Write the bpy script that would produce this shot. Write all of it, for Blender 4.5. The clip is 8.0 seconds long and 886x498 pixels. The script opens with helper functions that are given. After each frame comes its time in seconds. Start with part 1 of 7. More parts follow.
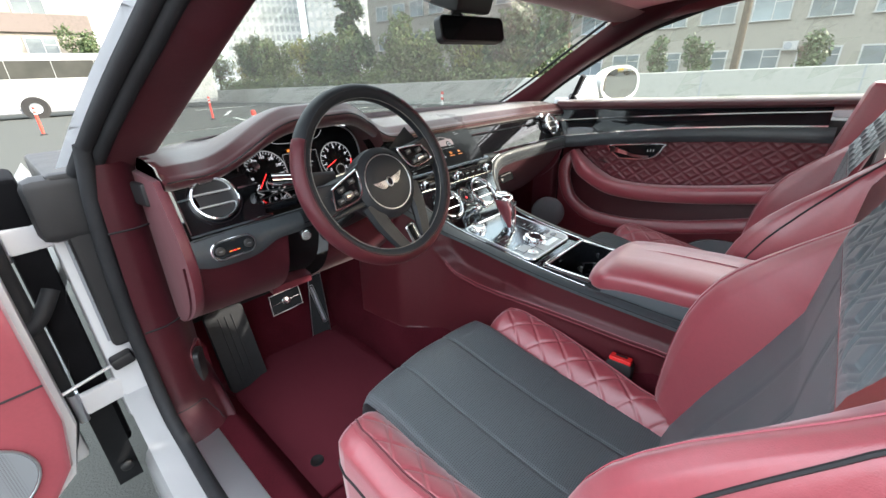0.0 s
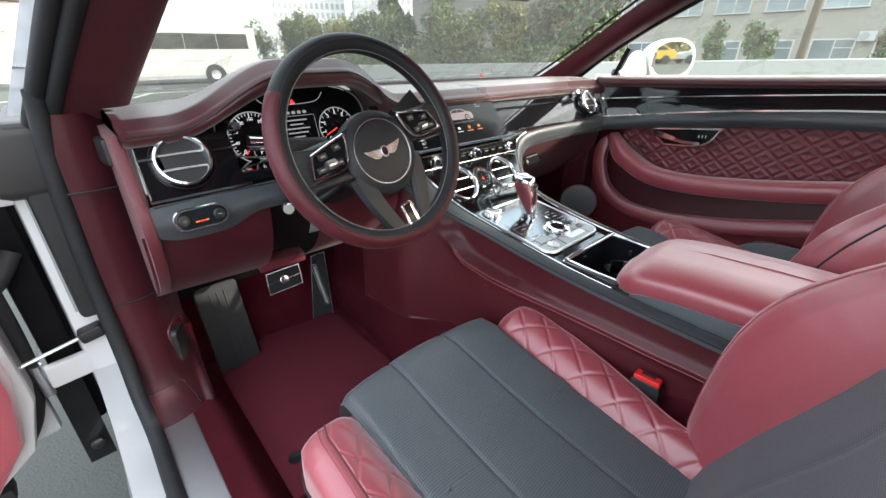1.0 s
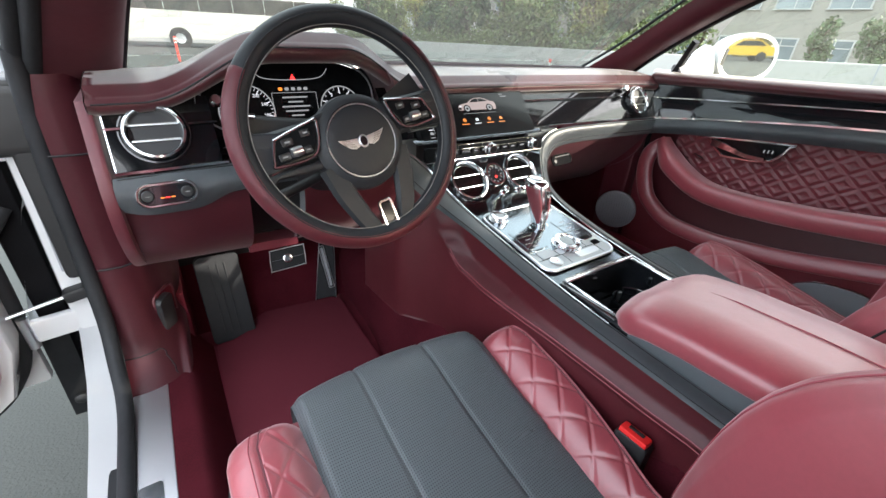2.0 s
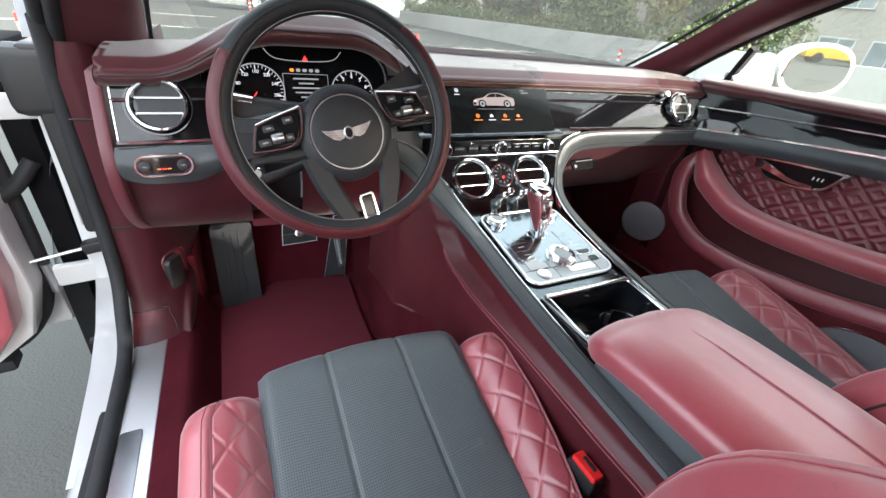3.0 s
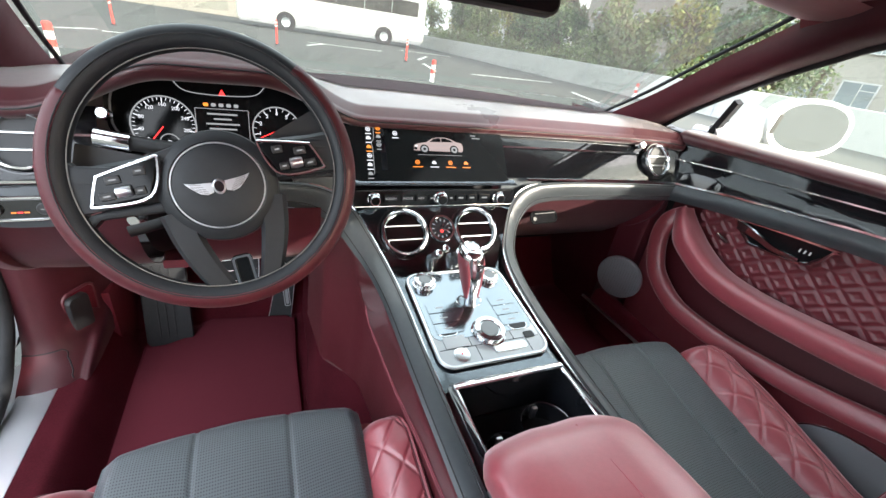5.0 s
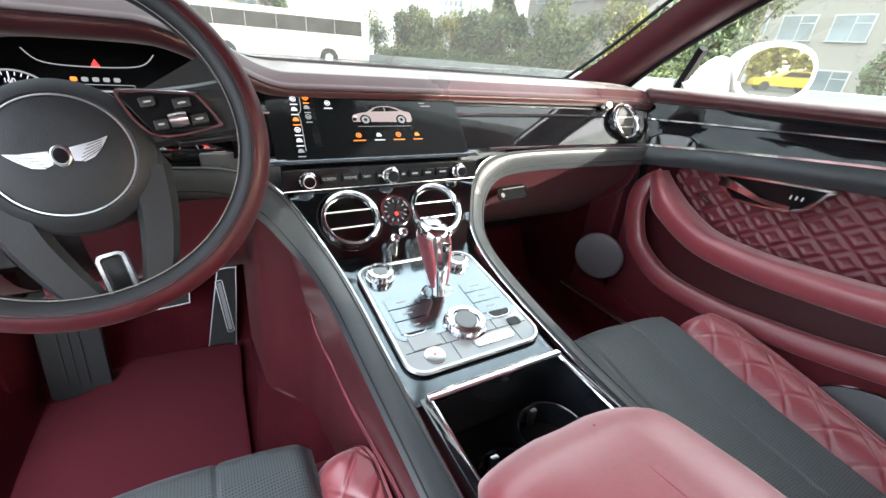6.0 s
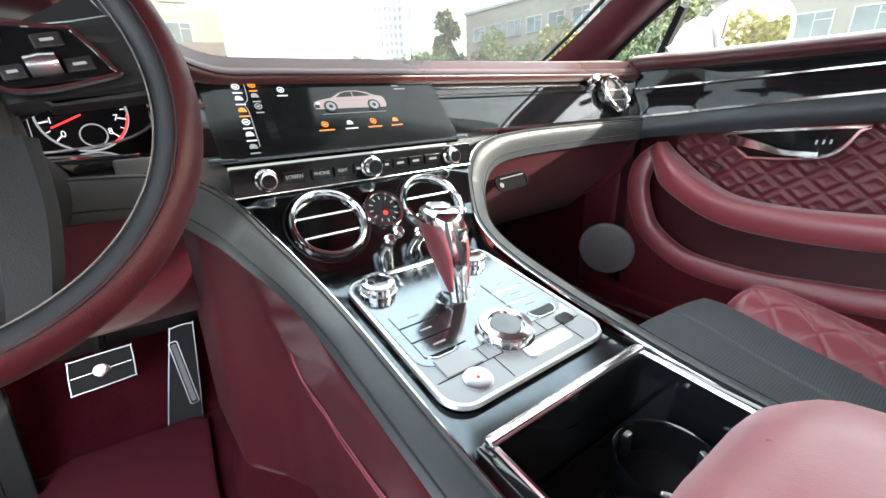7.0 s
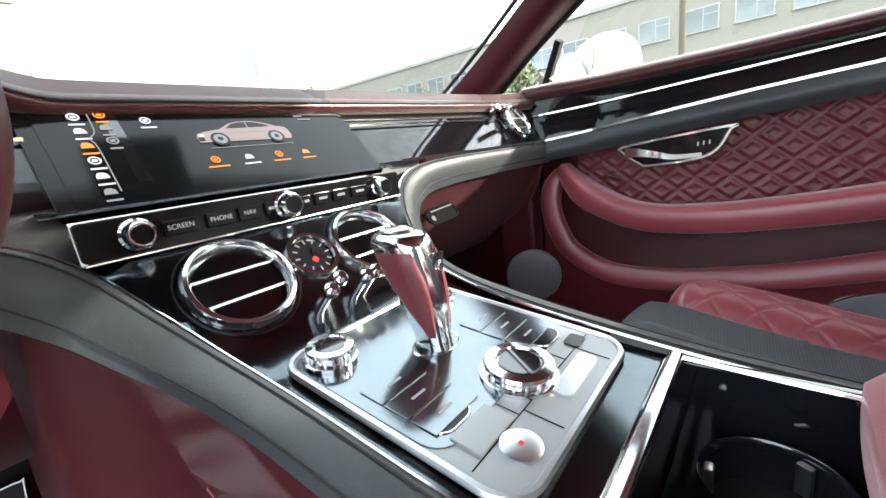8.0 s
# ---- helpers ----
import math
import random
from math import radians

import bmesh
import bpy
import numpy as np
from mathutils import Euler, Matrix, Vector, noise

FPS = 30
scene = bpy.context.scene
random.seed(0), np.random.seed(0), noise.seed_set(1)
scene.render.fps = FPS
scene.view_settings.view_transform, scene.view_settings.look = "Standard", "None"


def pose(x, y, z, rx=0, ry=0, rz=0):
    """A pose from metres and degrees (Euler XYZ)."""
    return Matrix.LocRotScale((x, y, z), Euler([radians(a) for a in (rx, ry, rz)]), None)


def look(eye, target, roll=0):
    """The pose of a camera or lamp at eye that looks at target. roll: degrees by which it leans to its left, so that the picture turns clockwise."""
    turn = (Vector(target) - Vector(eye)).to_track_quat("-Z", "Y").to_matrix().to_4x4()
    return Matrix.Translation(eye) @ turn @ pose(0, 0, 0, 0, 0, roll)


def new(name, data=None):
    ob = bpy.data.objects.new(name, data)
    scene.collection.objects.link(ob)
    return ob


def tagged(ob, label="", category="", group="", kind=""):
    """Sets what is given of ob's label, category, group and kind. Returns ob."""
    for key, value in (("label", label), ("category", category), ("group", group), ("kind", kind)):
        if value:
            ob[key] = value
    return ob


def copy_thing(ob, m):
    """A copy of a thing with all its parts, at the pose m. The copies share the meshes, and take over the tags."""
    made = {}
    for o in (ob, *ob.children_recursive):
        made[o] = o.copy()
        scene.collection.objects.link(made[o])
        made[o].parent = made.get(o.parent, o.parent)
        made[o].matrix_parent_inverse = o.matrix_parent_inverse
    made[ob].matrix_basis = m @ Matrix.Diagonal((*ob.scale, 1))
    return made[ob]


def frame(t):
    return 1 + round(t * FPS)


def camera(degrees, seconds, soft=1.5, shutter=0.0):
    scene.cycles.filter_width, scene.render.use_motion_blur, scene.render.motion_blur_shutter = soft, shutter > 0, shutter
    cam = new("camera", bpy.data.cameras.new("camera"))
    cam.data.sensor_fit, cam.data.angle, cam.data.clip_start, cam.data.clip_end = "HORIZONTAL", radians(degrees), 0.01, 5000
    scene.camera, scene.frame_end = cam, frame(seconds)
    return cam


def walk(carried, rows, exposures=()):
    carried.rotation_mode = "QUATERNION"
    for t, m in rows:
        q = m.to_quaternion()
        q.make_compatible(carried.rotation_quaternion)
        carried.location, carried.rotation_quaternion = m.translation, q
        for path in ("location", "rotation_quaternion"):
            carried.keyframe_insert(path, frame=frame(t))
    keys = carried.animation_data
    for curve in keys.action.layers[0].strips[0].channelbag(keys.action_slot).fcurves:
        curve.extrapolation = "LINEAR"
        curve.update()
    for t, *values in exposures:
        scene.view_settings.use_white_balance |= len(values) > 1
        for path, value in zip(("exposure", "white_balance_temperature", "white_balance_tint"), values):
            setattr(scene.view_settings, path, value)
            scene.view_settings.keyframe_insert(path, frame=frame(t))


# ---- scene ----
import functools

cam = camera(94.8, 8.0)
METRES, EYE, TILT, LEAN, TURN = 1.0608, 1.06, -23.78, 1.61, -47.73
ROWS = [
    (0.0, 0.0, 0.0, 0.0, -0.0, 0.0, 0.0),
    (0.5, 0.0187, 0.0631, 0.0048, 2.41, -0.36, -1.36),
    (1.0, 0.0492, 0.1162, 0.0008, 4.24, -2.17, -3.49),
    (1.5, 0.0952, 0.1667, 0.0217, 7.74, -3.73, -6.51),
    (3.0, 0.2294, 0.2378, 0.0952, 18.32, -9.25, -15.96),
    (3.5, 0.26, 0.262, 0.1134, 21.74, -10.83, -18.23),
    (4.0, 0.2793, 0.3086, 0.1565, 23.49, -10.51, -19.72),
    (4.5, 0.3043, 0.3347, 0.1966, 22.55, -8.93, -20.07),
    (6.0, 0.312, 0.5065, 0.1459, 15.28, -3.74, -13.29),
    (6.5, 0.2848, 0.5652, 0.0965, 14.08, -1.99, -9.35),
    (7.0, 0.2446, 0.6279, 0.0844, 11.37, 1.94, -4.8),
    (7.5, 0.2015, 0.6788, 0.0771, 6.64, 5.95, 0.69),
    (8.0, 0.1692, 0.7188, 0.0659, -1.97, 10.27, 6.62),
]
walk(cam, [(t, pose(-0.893, -0.900, EYE, TILT, LEAN, TURN) @ pose(METRES * x, METRES * y, METRES * z, 90 + pitch, roll, yaw)) for t, x, y, z, yaw, pitch, roll in ROWS],
     [(0.0, 2.36), (1.5, 2.48), (3.0, 2.70), (4.5, 2.78), (6.0, 2.90), (7.0, 2.92), (8.0, 2.70)])

# ---- world, sun, exposure ----
world = bpy.data.worlds.new("sky")
scene.world = world
world.use_nodes = True
wn = world.node_tree
sky = wn.nodes.new("ShaderNodeTexSky")
sky.sky_type = "NISHITA"
sky.sun_disc = False
SUN_TO = Vector((1.0, -1.20, 0.62)).normalized()
sky.sun_elevation = math.asin(SUN_TO.z)
sky.sun_rotation = math.atan2(SUN_TO.x, SUN_TO.y)
sky.air_density, sky.dust_density, sky.ozone_density = 1.0, 5.0, 1.0
bgn = wn.nodes["Background"]
bgn.inputs["Strength"].default_value = 0.085
# milky haze over the whole sky
haze = wn.nodes.new("ShaderNodeMix")
haze.data_type, haze.blend_type = "RGBA", "ADD"
haze.inputs[0].default_value = 1.0
haze.inputs[7].default_value = (7.2, 7.6, 7.9, 1)
wn.links.new(sky.outputs["Color"], haze.inputs[6])
wn.links.new(haze.outputs[2], bgn.inputs["Color"])
sun = new("sun", bpy.data.lights.new("sun", "SUN"))
sun.data.energy, sun.data.angle, sun.data.color = 1.7, radians(0.9), (1.0, 0.93, 0.82)
sun.matrix_world = look((0, 0, 20), Vector((0, 0, 20)) - SUN_TO)


# ---- materials ----
def mat_base(name, colour, rough=0.5, metal=0.0, coat=0.0, spec=0.5):
    m = bpy.data.materials.new(name)
    m.use_nodes = True
    b = m.node_tree.nodes["Principled BSDF"]
    b.inputs["Base Color"].default_value = (*colour, 1)
    b.inputs["Roughness"].default_value = rough
    b.inputs["Metallic"].default_value = metal
    b.inputs["Coat Weight"].default_value = coat
    b.inputs["Coat Roughness"].default_value = 0.03
    b.inputs["Specular IOR Level"].default_value = spec
    return m


def vary(m, colour, amount=0.25, scale=6.0, fine=90.0, fine_amount=0.12, rough=None, per_object=0.0):
    """Colour that changes at two scales, and roughness with it."""
    nt = m.node_tree
    b = nt.nodes["Principled BSDF"]
    tc = nt.nodes.new("ShaderNodeTexCoord")
    n1, n2 = nt.nodes.new("ShaderNodeTexNoise"), nt.nodes.new("ShaderNodeTexNoise")
    n1.inputs["Scale"].default_value, n1.inputs["Detail"].default_value = scale, 5
    n2.inputs["Scale"].default_value, n2.inputs["Detail"].default_value = fine, 3
    for n in (n1, n2):
        nt.links.new(tc.outputs["Object"], n.inputs["Vector"])
    add = nt.nodes.new("ShaderNodeMath")
    add.operation = "MULTIPLY_ADD"
    add.inputs[1].default_value = fine_amount / max(amount, 1e-3)
    nt.links.new(n2.outputs["Fac"], add.inputs[0])
    nt.links.new(n1.outputs["Fac"], add.inputs[2])
    ramp = nt.nodes.new("ShaderNodeValToRGB")
    lo, hi = [tuple(c * k for c in colour) + (1,) for k in (1 - amount, 1 + amount)]
    ramp.color_ramp.elements[0].color, ramp.color_ramp.elements[1].color = lo, hi
    ramp.color_ramp.elements[0].position, ramp.color_ramp.elements[1].position = 0.3, 0.95
    nt.links.new(add.outputs[0], ramp.inputs["Fac"])
    out = ramp.outputs["Color"]
    if per_object:
        info = nt.nodes.new("ShaderNodeObjectInfo")
        hsv = nt.nodes.new("ShaderNodeHueSaturation")
        mp = nt.nodes.new("ShaderNodeMapRange")
        mp.inputs["To Min"].default_value, mp.inputs["To Max"].default_value = 1 - per_object, 1 + per_object
        nt.links.new(info.outputs["Random"], mp.inputs["Value"])
        nt.links.new(mp.outputs[0], hsv.inputs["Value"])
        nt.links.new(out, hsv.inputs["Color"])
        out = hsv.outputs["Color"]
    nt.links.new(out, b.inputs["Base Color"])
    if rough:
        mr = nt.nodes.new("ShaderNodeMapRange")
        mr.inputs["To Min"].default_value, mr.inputs["To Max"].default_value = rough
        nt.links.new(n1.outputs["Fac"], mr.inputs["Value"])
        nt.links.new(mr.outputs[0], b.inputs["Roughness"])
    return m


def bump(m, kind="VORONOI", scale=400.0, strength=0.15, distance=0.001, flat=False):
    nt = m.node_tree
    tc = nt.nodes.new("ShaderNodeTexCoord")
    if kind == "VORONOI":
        tx = nt.nodes.new("ShaderNodeTexVoronoi")
        tx.feature = "DISTANCE_TO_EDGE"
        out = tx.outputs["Distance"]
    elif kind == "DOTS":
        tx = nt.nodes.new("ShaderNodeTexVoronoi")
        tx.inputs["Randomness"].default_value = 0.0
        if flat:
            tx.voronoi_dimensions = "2D"
        mr = nt.nodes.new("ShaderNodeMapRange")
        mr.inputs["From Min"].default_value, mr.inputs["From Max"].default_value = 0.18, 0.3
        nt.links.new(tx.outputs["Distance"], mr.inputs["Value"])
        out = mr.outputs[0]
    else:
        tx = nt.nodes.new("ShaderNodeTexNoise")
        tx.inputs["Detail"].default_value = 6
        out = tx.outputs["Fac"]
    tx.inputs["Scale"].default_value = scale
    src = tc.outputs["Object"]
    if flat:
        sep, sub, com = nt.nodes.new("ShaderNodeSeparateXYZ"), nt.nodes.new("ShaderNodeMath"), nt.nodes.new("ShaderNodeCombineXYZ")
        sub.operation = "SUBTRACT"
        nt.links.new(src, sep.inputs[0])
        nt.links.new(sep.outputs["Z"], sub.inputs[0])
        nt.links.new(sep.outputs["Y"], sub.inputs[1])
        nt.links.new(sep.outputs["X"], com.inputs["X"])
        nt.links.new(sub.outputs[0], com.inputs["Y"])
        src = com.outputs[0]
    nt.links.new(src, tx.inputs["Vector"])
    b = nt.nodes.new("ShaderNodeBump")
    b.inputs["Strength"].default_value, b.inputs["Distance"].default_value = strength, distance
    nt.links.new(out, b.inputs["Height"])
    nt.links.new(b.outputs["Normal"], nt.nodes["Principled BSDF"].inputs["Normal"])
    return m, out


def leather_bloom(m, colour, weight=0.22):
    """The pale bloom of fine leather seen at a flat angle."""
    b = m.node_tree.nodes["Principled BSDF"]
    b.inputs["Sheen Weight"].default_value = weight
    b.inputs["Sheen Roughness"].default_value = 0.45
    b.inputs["Sheen Tint"].default_value = (*[0.45 + 0.55 * min(1.0, 2 * c) for c in colour], 1)


def leather(name, colour, rough=(0.30, 0.44), finish_coat=0.6, spec=0.65):
    m = vary(mat_base(name, colour, spec=spec), colour, 0.14, 5.0, 160.0, 0.08, rough)
    bump(m, "VORONOI", 520.0, 0.22, 0.0008)
    leather_bloom(m, colour)
    nt = m.node_tree
    nt.nodes["Principled BSDF"].inputs["Coat Weight"].default_value = finish_coat
    nt.nodes["Principled BSDF"].inputs["Coat Roughness"].default_value = 0.34
    fine = nt.nodes["Bump"]
    tc, soft, wave = nt.nodes.new("ShaderNodeTexCoord"), nt.nodes.new("ShaderNodeBump"), nt.nodes.new("ShaderNodeTexNoise")
    wave.inputs["Scale"].default_value, wave.inputs["Detail"].default_value = 16.0, 4
    soft.inputs["Strength"].default_value, soft.inputs["Distance"].default_value = 0.35, 0.004
    nt.links.new(tc.outputs["Object"], wave.inputs["Vector"])
    nt.links.new(wave.outputs["Fac"], soft.inputs["Height"])
    nt.links.new(soft.outputs["Normal"], fine.inputs["Normal"])
    return m


def perforated(name, colour, flat=False):
    """Leather with a grid of punched holes."""
    m = mat_base(name, colour, 0.42, spec=0.55)
    m.node_tree.nodes["Principled BSDF"].inputs["Coat Weight"].default_value = 0.3
    m.node_tree.nodes["Principled BSDF"].inputs["Coat Roughness"].default_value = 0.4
    _, dots = bump(m, "DOTS", 290.0, 0.5, 0.001, flat)
    nt = m.node_tree
    mix = nt.nodes.new("ShaderNodeMix")
    mix.data_type = "RGBA"
    leather_bloom(m, colour)
    mix.inputs[6].default_value = (*[c * 0.35 for c in colour], 1)
    mix.inputs[7].default_value = (*colour, 1)
    nt.links.new(dots, mix.inputs[0])
    nt.links.new(mix.outputs[2], nt.nodes["Principled BSDF"].inputs["Base Color"])
    return m


def glow(name, colour, strength):
    m = mat_base(name, (0.01, 0.01, 0.01), 0.4)
    b = m.node_tree.nodes["Principled BSDF"]
    b.inputs["Emission Color"].default_value = (*colour, 1)
    b.inputs["Emission Strength"].default_value = strength
    return m


def clear_glass(name, tint, gloss, glare):
    """Tinted pane with a thin translucent film that stands in for veiling glare."""
    m = bpy.data.materials.new(name)
    m.use_nodes = True
    nt = m.node_tree
    nt.nodes.remove(nt.nodes["Principled BSDF"])
    tr, gl, mix, fr, mul = [nt.nodes.new(k) for k in ("ShaderNodeBsdfTransparent", "ShaderNodeBsdfGlossy", "ShaderNodeMixShader", "ShaderNodeFresnel", "ShaderNodeMath")]
    tr.inputs["Color"].default_value = (*tint, 1)
    gl.inputs["Roughness"].default_value = 0.02
    fr.inputs["IOR"].default_value = 1.3
    mul.operation = "MULTIPLY"
    mul.inputs[1].default_value = gloss
    nt.links.new(fr.outputs[0], mul.inputs[0])
    nt.links.new(mul.outputs[0], mix.inputs[0])
    nt.links.new(tr.outputs[0], mix.inputs[1])
    nt.links.new(gl.outputs[0], mix.inputs[2])
    film, veil = nt.nodes.new("ShaderNodeBsdfTranslucent"), nt.nodes.new("ShaderNodeMixShader")
    film.inputs["Color"].default_value = (0.80, 0.82, 0.78, 1)
    veil.inputs[0].default_value = glare
    nt.links.new(mix.outputs[0], veil.inputs[1])
    nt.links.new(film.outputs[0], veil.inputs[2])
    nt.links.new(veil.outputs[0], nt.nodes["Material Output"].inputs["Surface"])
    return m


RED = (0.262, 0.040, 0.054)
SLATE = (0.070, 0.083, 0.092)
red_leather = leather("red_leather", RED)
red_dash = leather("red_dash_leather", (0.095, 0.011, 0.018), (0.24, 0.34))
leather_bloom(red_dash, (0.5, 0.5, 0.5), 0.7)
leather_bloom(red_leather, (0.4, 0.25, 0.26), 0.70)
dash_rear = bump(vary(mat_base("dash_rear_matte", (0.050, 0.022, 0.028), 0.7, spec=0.3), (0.050, 0.022, 0.028), 0.15, 6.0), "NOISE", 600.0, 0.3, 0.001)[0]
# Darker copy of red_leather; shade around dash and pillars sits in its colour.
red_shaded = leather("red_shaded_leather", (0.085, 0.009, 0.017), (0.42, 0.56), 0.1)
slate_leather = leather("slate_leather", SLATE, (0.36, 0.50))
slate_perforated = perforated("slate_perforated_leather", (0.195, 0.222, 0.240), True)
leather_bloom(slate_leather, SLATE, 0.45)
leather_bloom(slate_perforated, SLATE, 0.45)
red_suede = bump(vary(mat_base("red_carpet", (0.090, 0.012, 0.020), 0.95, spec=0.15), (0.090, 0.012, 0.020), 0.42, 9.0, 350.0, 0.3), "NOISE", 900.0, 0.5, 0.002)[0]
red_mat = bump(vary(mat_base("red_floor_mat", (0.098, 0.017, 0.026), 0.95, spec=0.15), (0.098, 0.017, 0.026), 0.3, 14.0, 420.0, 0.35), "NOISE", 1200.0, 0.5, 0.002)[0]
# Mid-dark copy of red_leather; console side and door shade is in the colour.
red_half_shaded = leather("red_half_shaded_leather", (0.135, 0.016, 0.025), (0.40, 0.54), 0.2)
stitch_red = mat_base("red_thread", (0.33, 0.07, 0.09), 0.6)
stitch_grey = mat_base("grey_thread", (0.20, 0.19, 0.18), 0.7)
stitch_dark = mat_base("dark_thread", (0.012, 0.012, 0.014), 0.7)
piano = vary(mat_base("piano_black", (0.008, 0.009, 0.011), 0.06, coat=1.0), (0.008, 0.009, 0.011), 0.3, 12.0, rough=(0.05, 0.10))
chrome = vary(mat_base("chrome", (0.66, 0.67, 0.68), 0.1, 1.0), (0.66, 0.67, 0.68), 0.06, 30.0, rough=(0.06, 0.16))
satin = vary(mat_base("satin_metal", (0.62, 0.64, 0.66), 0.3, 1.0), (0.62, 0.64, 0.66), 0.08, 40.0, rough=(0.24, 0.36))
ledge_metal = vary(mat_base("ledge_metal", (0.20, 0.215, 0.235), 0.3, 1.0), (0.20, 0.215, 0.235), 0.10, 30.0, rough=(0.12, 0.22))
plate_metal = vary(mat_base("console_plate_metal", (0.32, 0.34, 0.355), 0.4, 0.45), (0.32, 0.34, 0.355), 0.08, 25.0, rough=(0.32, 0.44))
console_dark = vary(mat_base("console_dark_metal", (0.19, 0.215, 0.235), 0.12, 1.0), (0.19, 0.215, 0.235), 0.10, 20.0, rough=(0.10, 0.16))
blade_grey = vary(mat_base("vent_blade_grey", (0.34, 0.33, 0.31), 0.3, 0.3), (0.34, 0.33, 0.31), 0.15, 40.0, rough=(0.24, 0.36))
black_plastic = bump(vary(mat_base("black_plastic", (0.012, 0.012, 0.013), 0.5), (0.012, 0.012, 0.013), 0.3, 20.0, rough=(0.4, 0.6)), "NOISE", 700.0, 0.2, 0.0008)[0]
rubber = bump(vary(mat_base("black_rubber", (0.018, 0.019, 0.021), 0.65, spec=0.25), (0.018, 0.019, 0.021), 0.3, 15.0, rough=(0.5, 0.75)), "NOISE", 300.0, 0.25, 0.001)[0]
grille_grey = perforated("speaker_mesh", (0.20, 0.215, 0.23))
white_paint = vary(mat_base("white_paint", (0.62, 0.63, 0.64), 0.25, coat=0.6), (0.62, 0.63, 0.64), 0.04, 3.0, rough=(0.2, 0.3))
sill_metal = vary(mat_base("sill_metal", (0.66, 0.68, 0.71), 0.38, 1.0), (0.66, 0.68, 0.71), 0.06, 20.0, rough=(0.32, 0.45))
# Blacker than plastic, so the hinge hollow's shade sits in the colour.
cavity_black = vary(mat_base("cavity_black", (0.006, 0.006, 0.007), 0.9, spec=0.1), (0.006, 0.006, 0.007), 0.4, 15.0)
label_grey = mat_base("label_grey", (0.28, 0.29, 0.31), 0.6)
label_ink = mat_base("label_ink", (0.06, 0.06, 0.07), 0.7)
mirror_glass = mat_base("mirror_glass", (0.9, 0.9, 0.9), 0.02, 1.0)
screen_black = mat_base("screen_glass", (0.006, 0.007, 0.008), 0.10, spec=0.22)
white_glow = glow("white_display", (0.9, 0.92, 1.0), 0.20)
dim_glow = glow("dim_display", (0.6, 0.62, 0.65), 0.10)
red_glow = glow("red_display", (1.0, 0.03, 0.03), 0.5)
amber_glow = glow("amber_display", (1.0, 0.28, 0.03), 0.25)
pink_glow = glow("pink_display", (0.75, 0.58, 0.56), 0.11)
red_button = mat_base("red_plastic", (0.75, 0.02, 0.02), 0.35)
glass = clear_glass("windscreen_glass", (0.72, 0.765, 0.725), 0.5, 0.026)
wheel_red = leather("wheel_red_leather", (0.12, 0.013, 0.022), (0.40, 0.52), 0.15)
wheel_slate = leather("wheel_slate_leather", (0.016, 0.018, 0.021), (0.42, 0.55), 0.0, 0.32)
leather_bloom(wheel_slate, (0.02, 0.02, 0.02), 0.04)
asphalt = bump(vary(mat_base("asphalt", (0.076, 0.079, 0.073), 0.9, spec=0.0), (0.076, 0.079, 0.073), 0.25, 0.4, 60.0, 0.5), "NOISE", 120.0, 0.5, 0.01)[0]
concrete = bump(vary(mat_base("concrete", (0.29, 0.29, 0.265), 0.85), (0.29, 0.29, 0.265), 0.22, 0.6, 9.0, 0.25), "NOISE", 20.0, 0.3, 0.02)[0]
render_beige = bump(vary(mat_base("facade_plaster", (0.215, 0.20, 0.172), 0.9), (0.215, 0.20, 0.172), 0.3, 0.35, 4.0, 0.3), "NOISE", 8.0, 0.3, 0.03)[0]
facade_brown = vary(mat_base("facade_brown", (0.13, 0.11, 0.10), 0.9), (0.13, 0.11, 0.10), 0.2, 0.3, 5.0, 0.2)
facade_white = vary(mat_base("facade_white", (0.45, 0.45, 0.44), 0.8), (0.45, 0.45, 0.44), 0.1, 0.1, 2.0, 0.1)
# Tower walls and windows are paled, putting distance haze into their colours.
tower_pale = vary(mat_base("tower_pale", (0.72, 0.72, 0.70), 0.8), (0.72, 0.72, 0.70), 0.06, 0.1, 2.0, 0.05)
tower_window = vary(mat_base("tower_window", (0.42, 0.44, 0.46), 0.3), (0.42, 0.44, 0.46), 0.2, 0.1, 2.0, 0.1)
facade_grey = vary(mat_base("facade_grey", (0.34, 0.37, 0.40), 0.6), (0.34, 0.37, 0.40), 0.12, 0.1, 2.0, 0.1)
window_dark = vary(mat_base("window_glass", (0.15, 0.18, 0.19), 0.1), (0.15, 0.18, 0.19), 0.5, 0.5, rough=(0.05, 0.15), per_object=0.35)
frame_white = vary(mat_base("window_frame_white", (0.36, 0.36, 0.35), 0.5), (0.36, 0.36, 0.35), 0.08, 3.0)
bus_white = vary(mat_base("bus_white", (0.42, 0.43, 0.42), 0.35, coat=0.4), (0.42, 0.43, 0.42), 0.06, 1.2, rough=(0.3, 0.45))
bus_glass = vary(mat_base("bus_glass", (0.035, 0.036, 0.03), 0.2, spec=0.3), (0.035, 0.036, 0.03), 0.6, 0.8, rough=(0.05, 0.12))
tyre_rubber = mat_base("tyre_rubber", (0.02, 0.02, 0.02), 0.8)
post_red = vary(mat_base("post_red", (0.65, 0.05, 0.03), 0.5), (0.65, 0.05, 0.03), 0.12, 8.0)
post_white = vary(mat_base("post_white", (0.75, 0.73, 0.70), 0.5), (0.75, 0.73, 0.70), 0.1, 8.0)
line_white = bump(vary(mat_base("road_paint", (0.40, 0.40, 0.38), 0.8), (0.40, 0.40, 0.38), 0.3, 6.0, 60.0, 0.3), "NOISE", 90.0, 0.4, 0.005)[0]
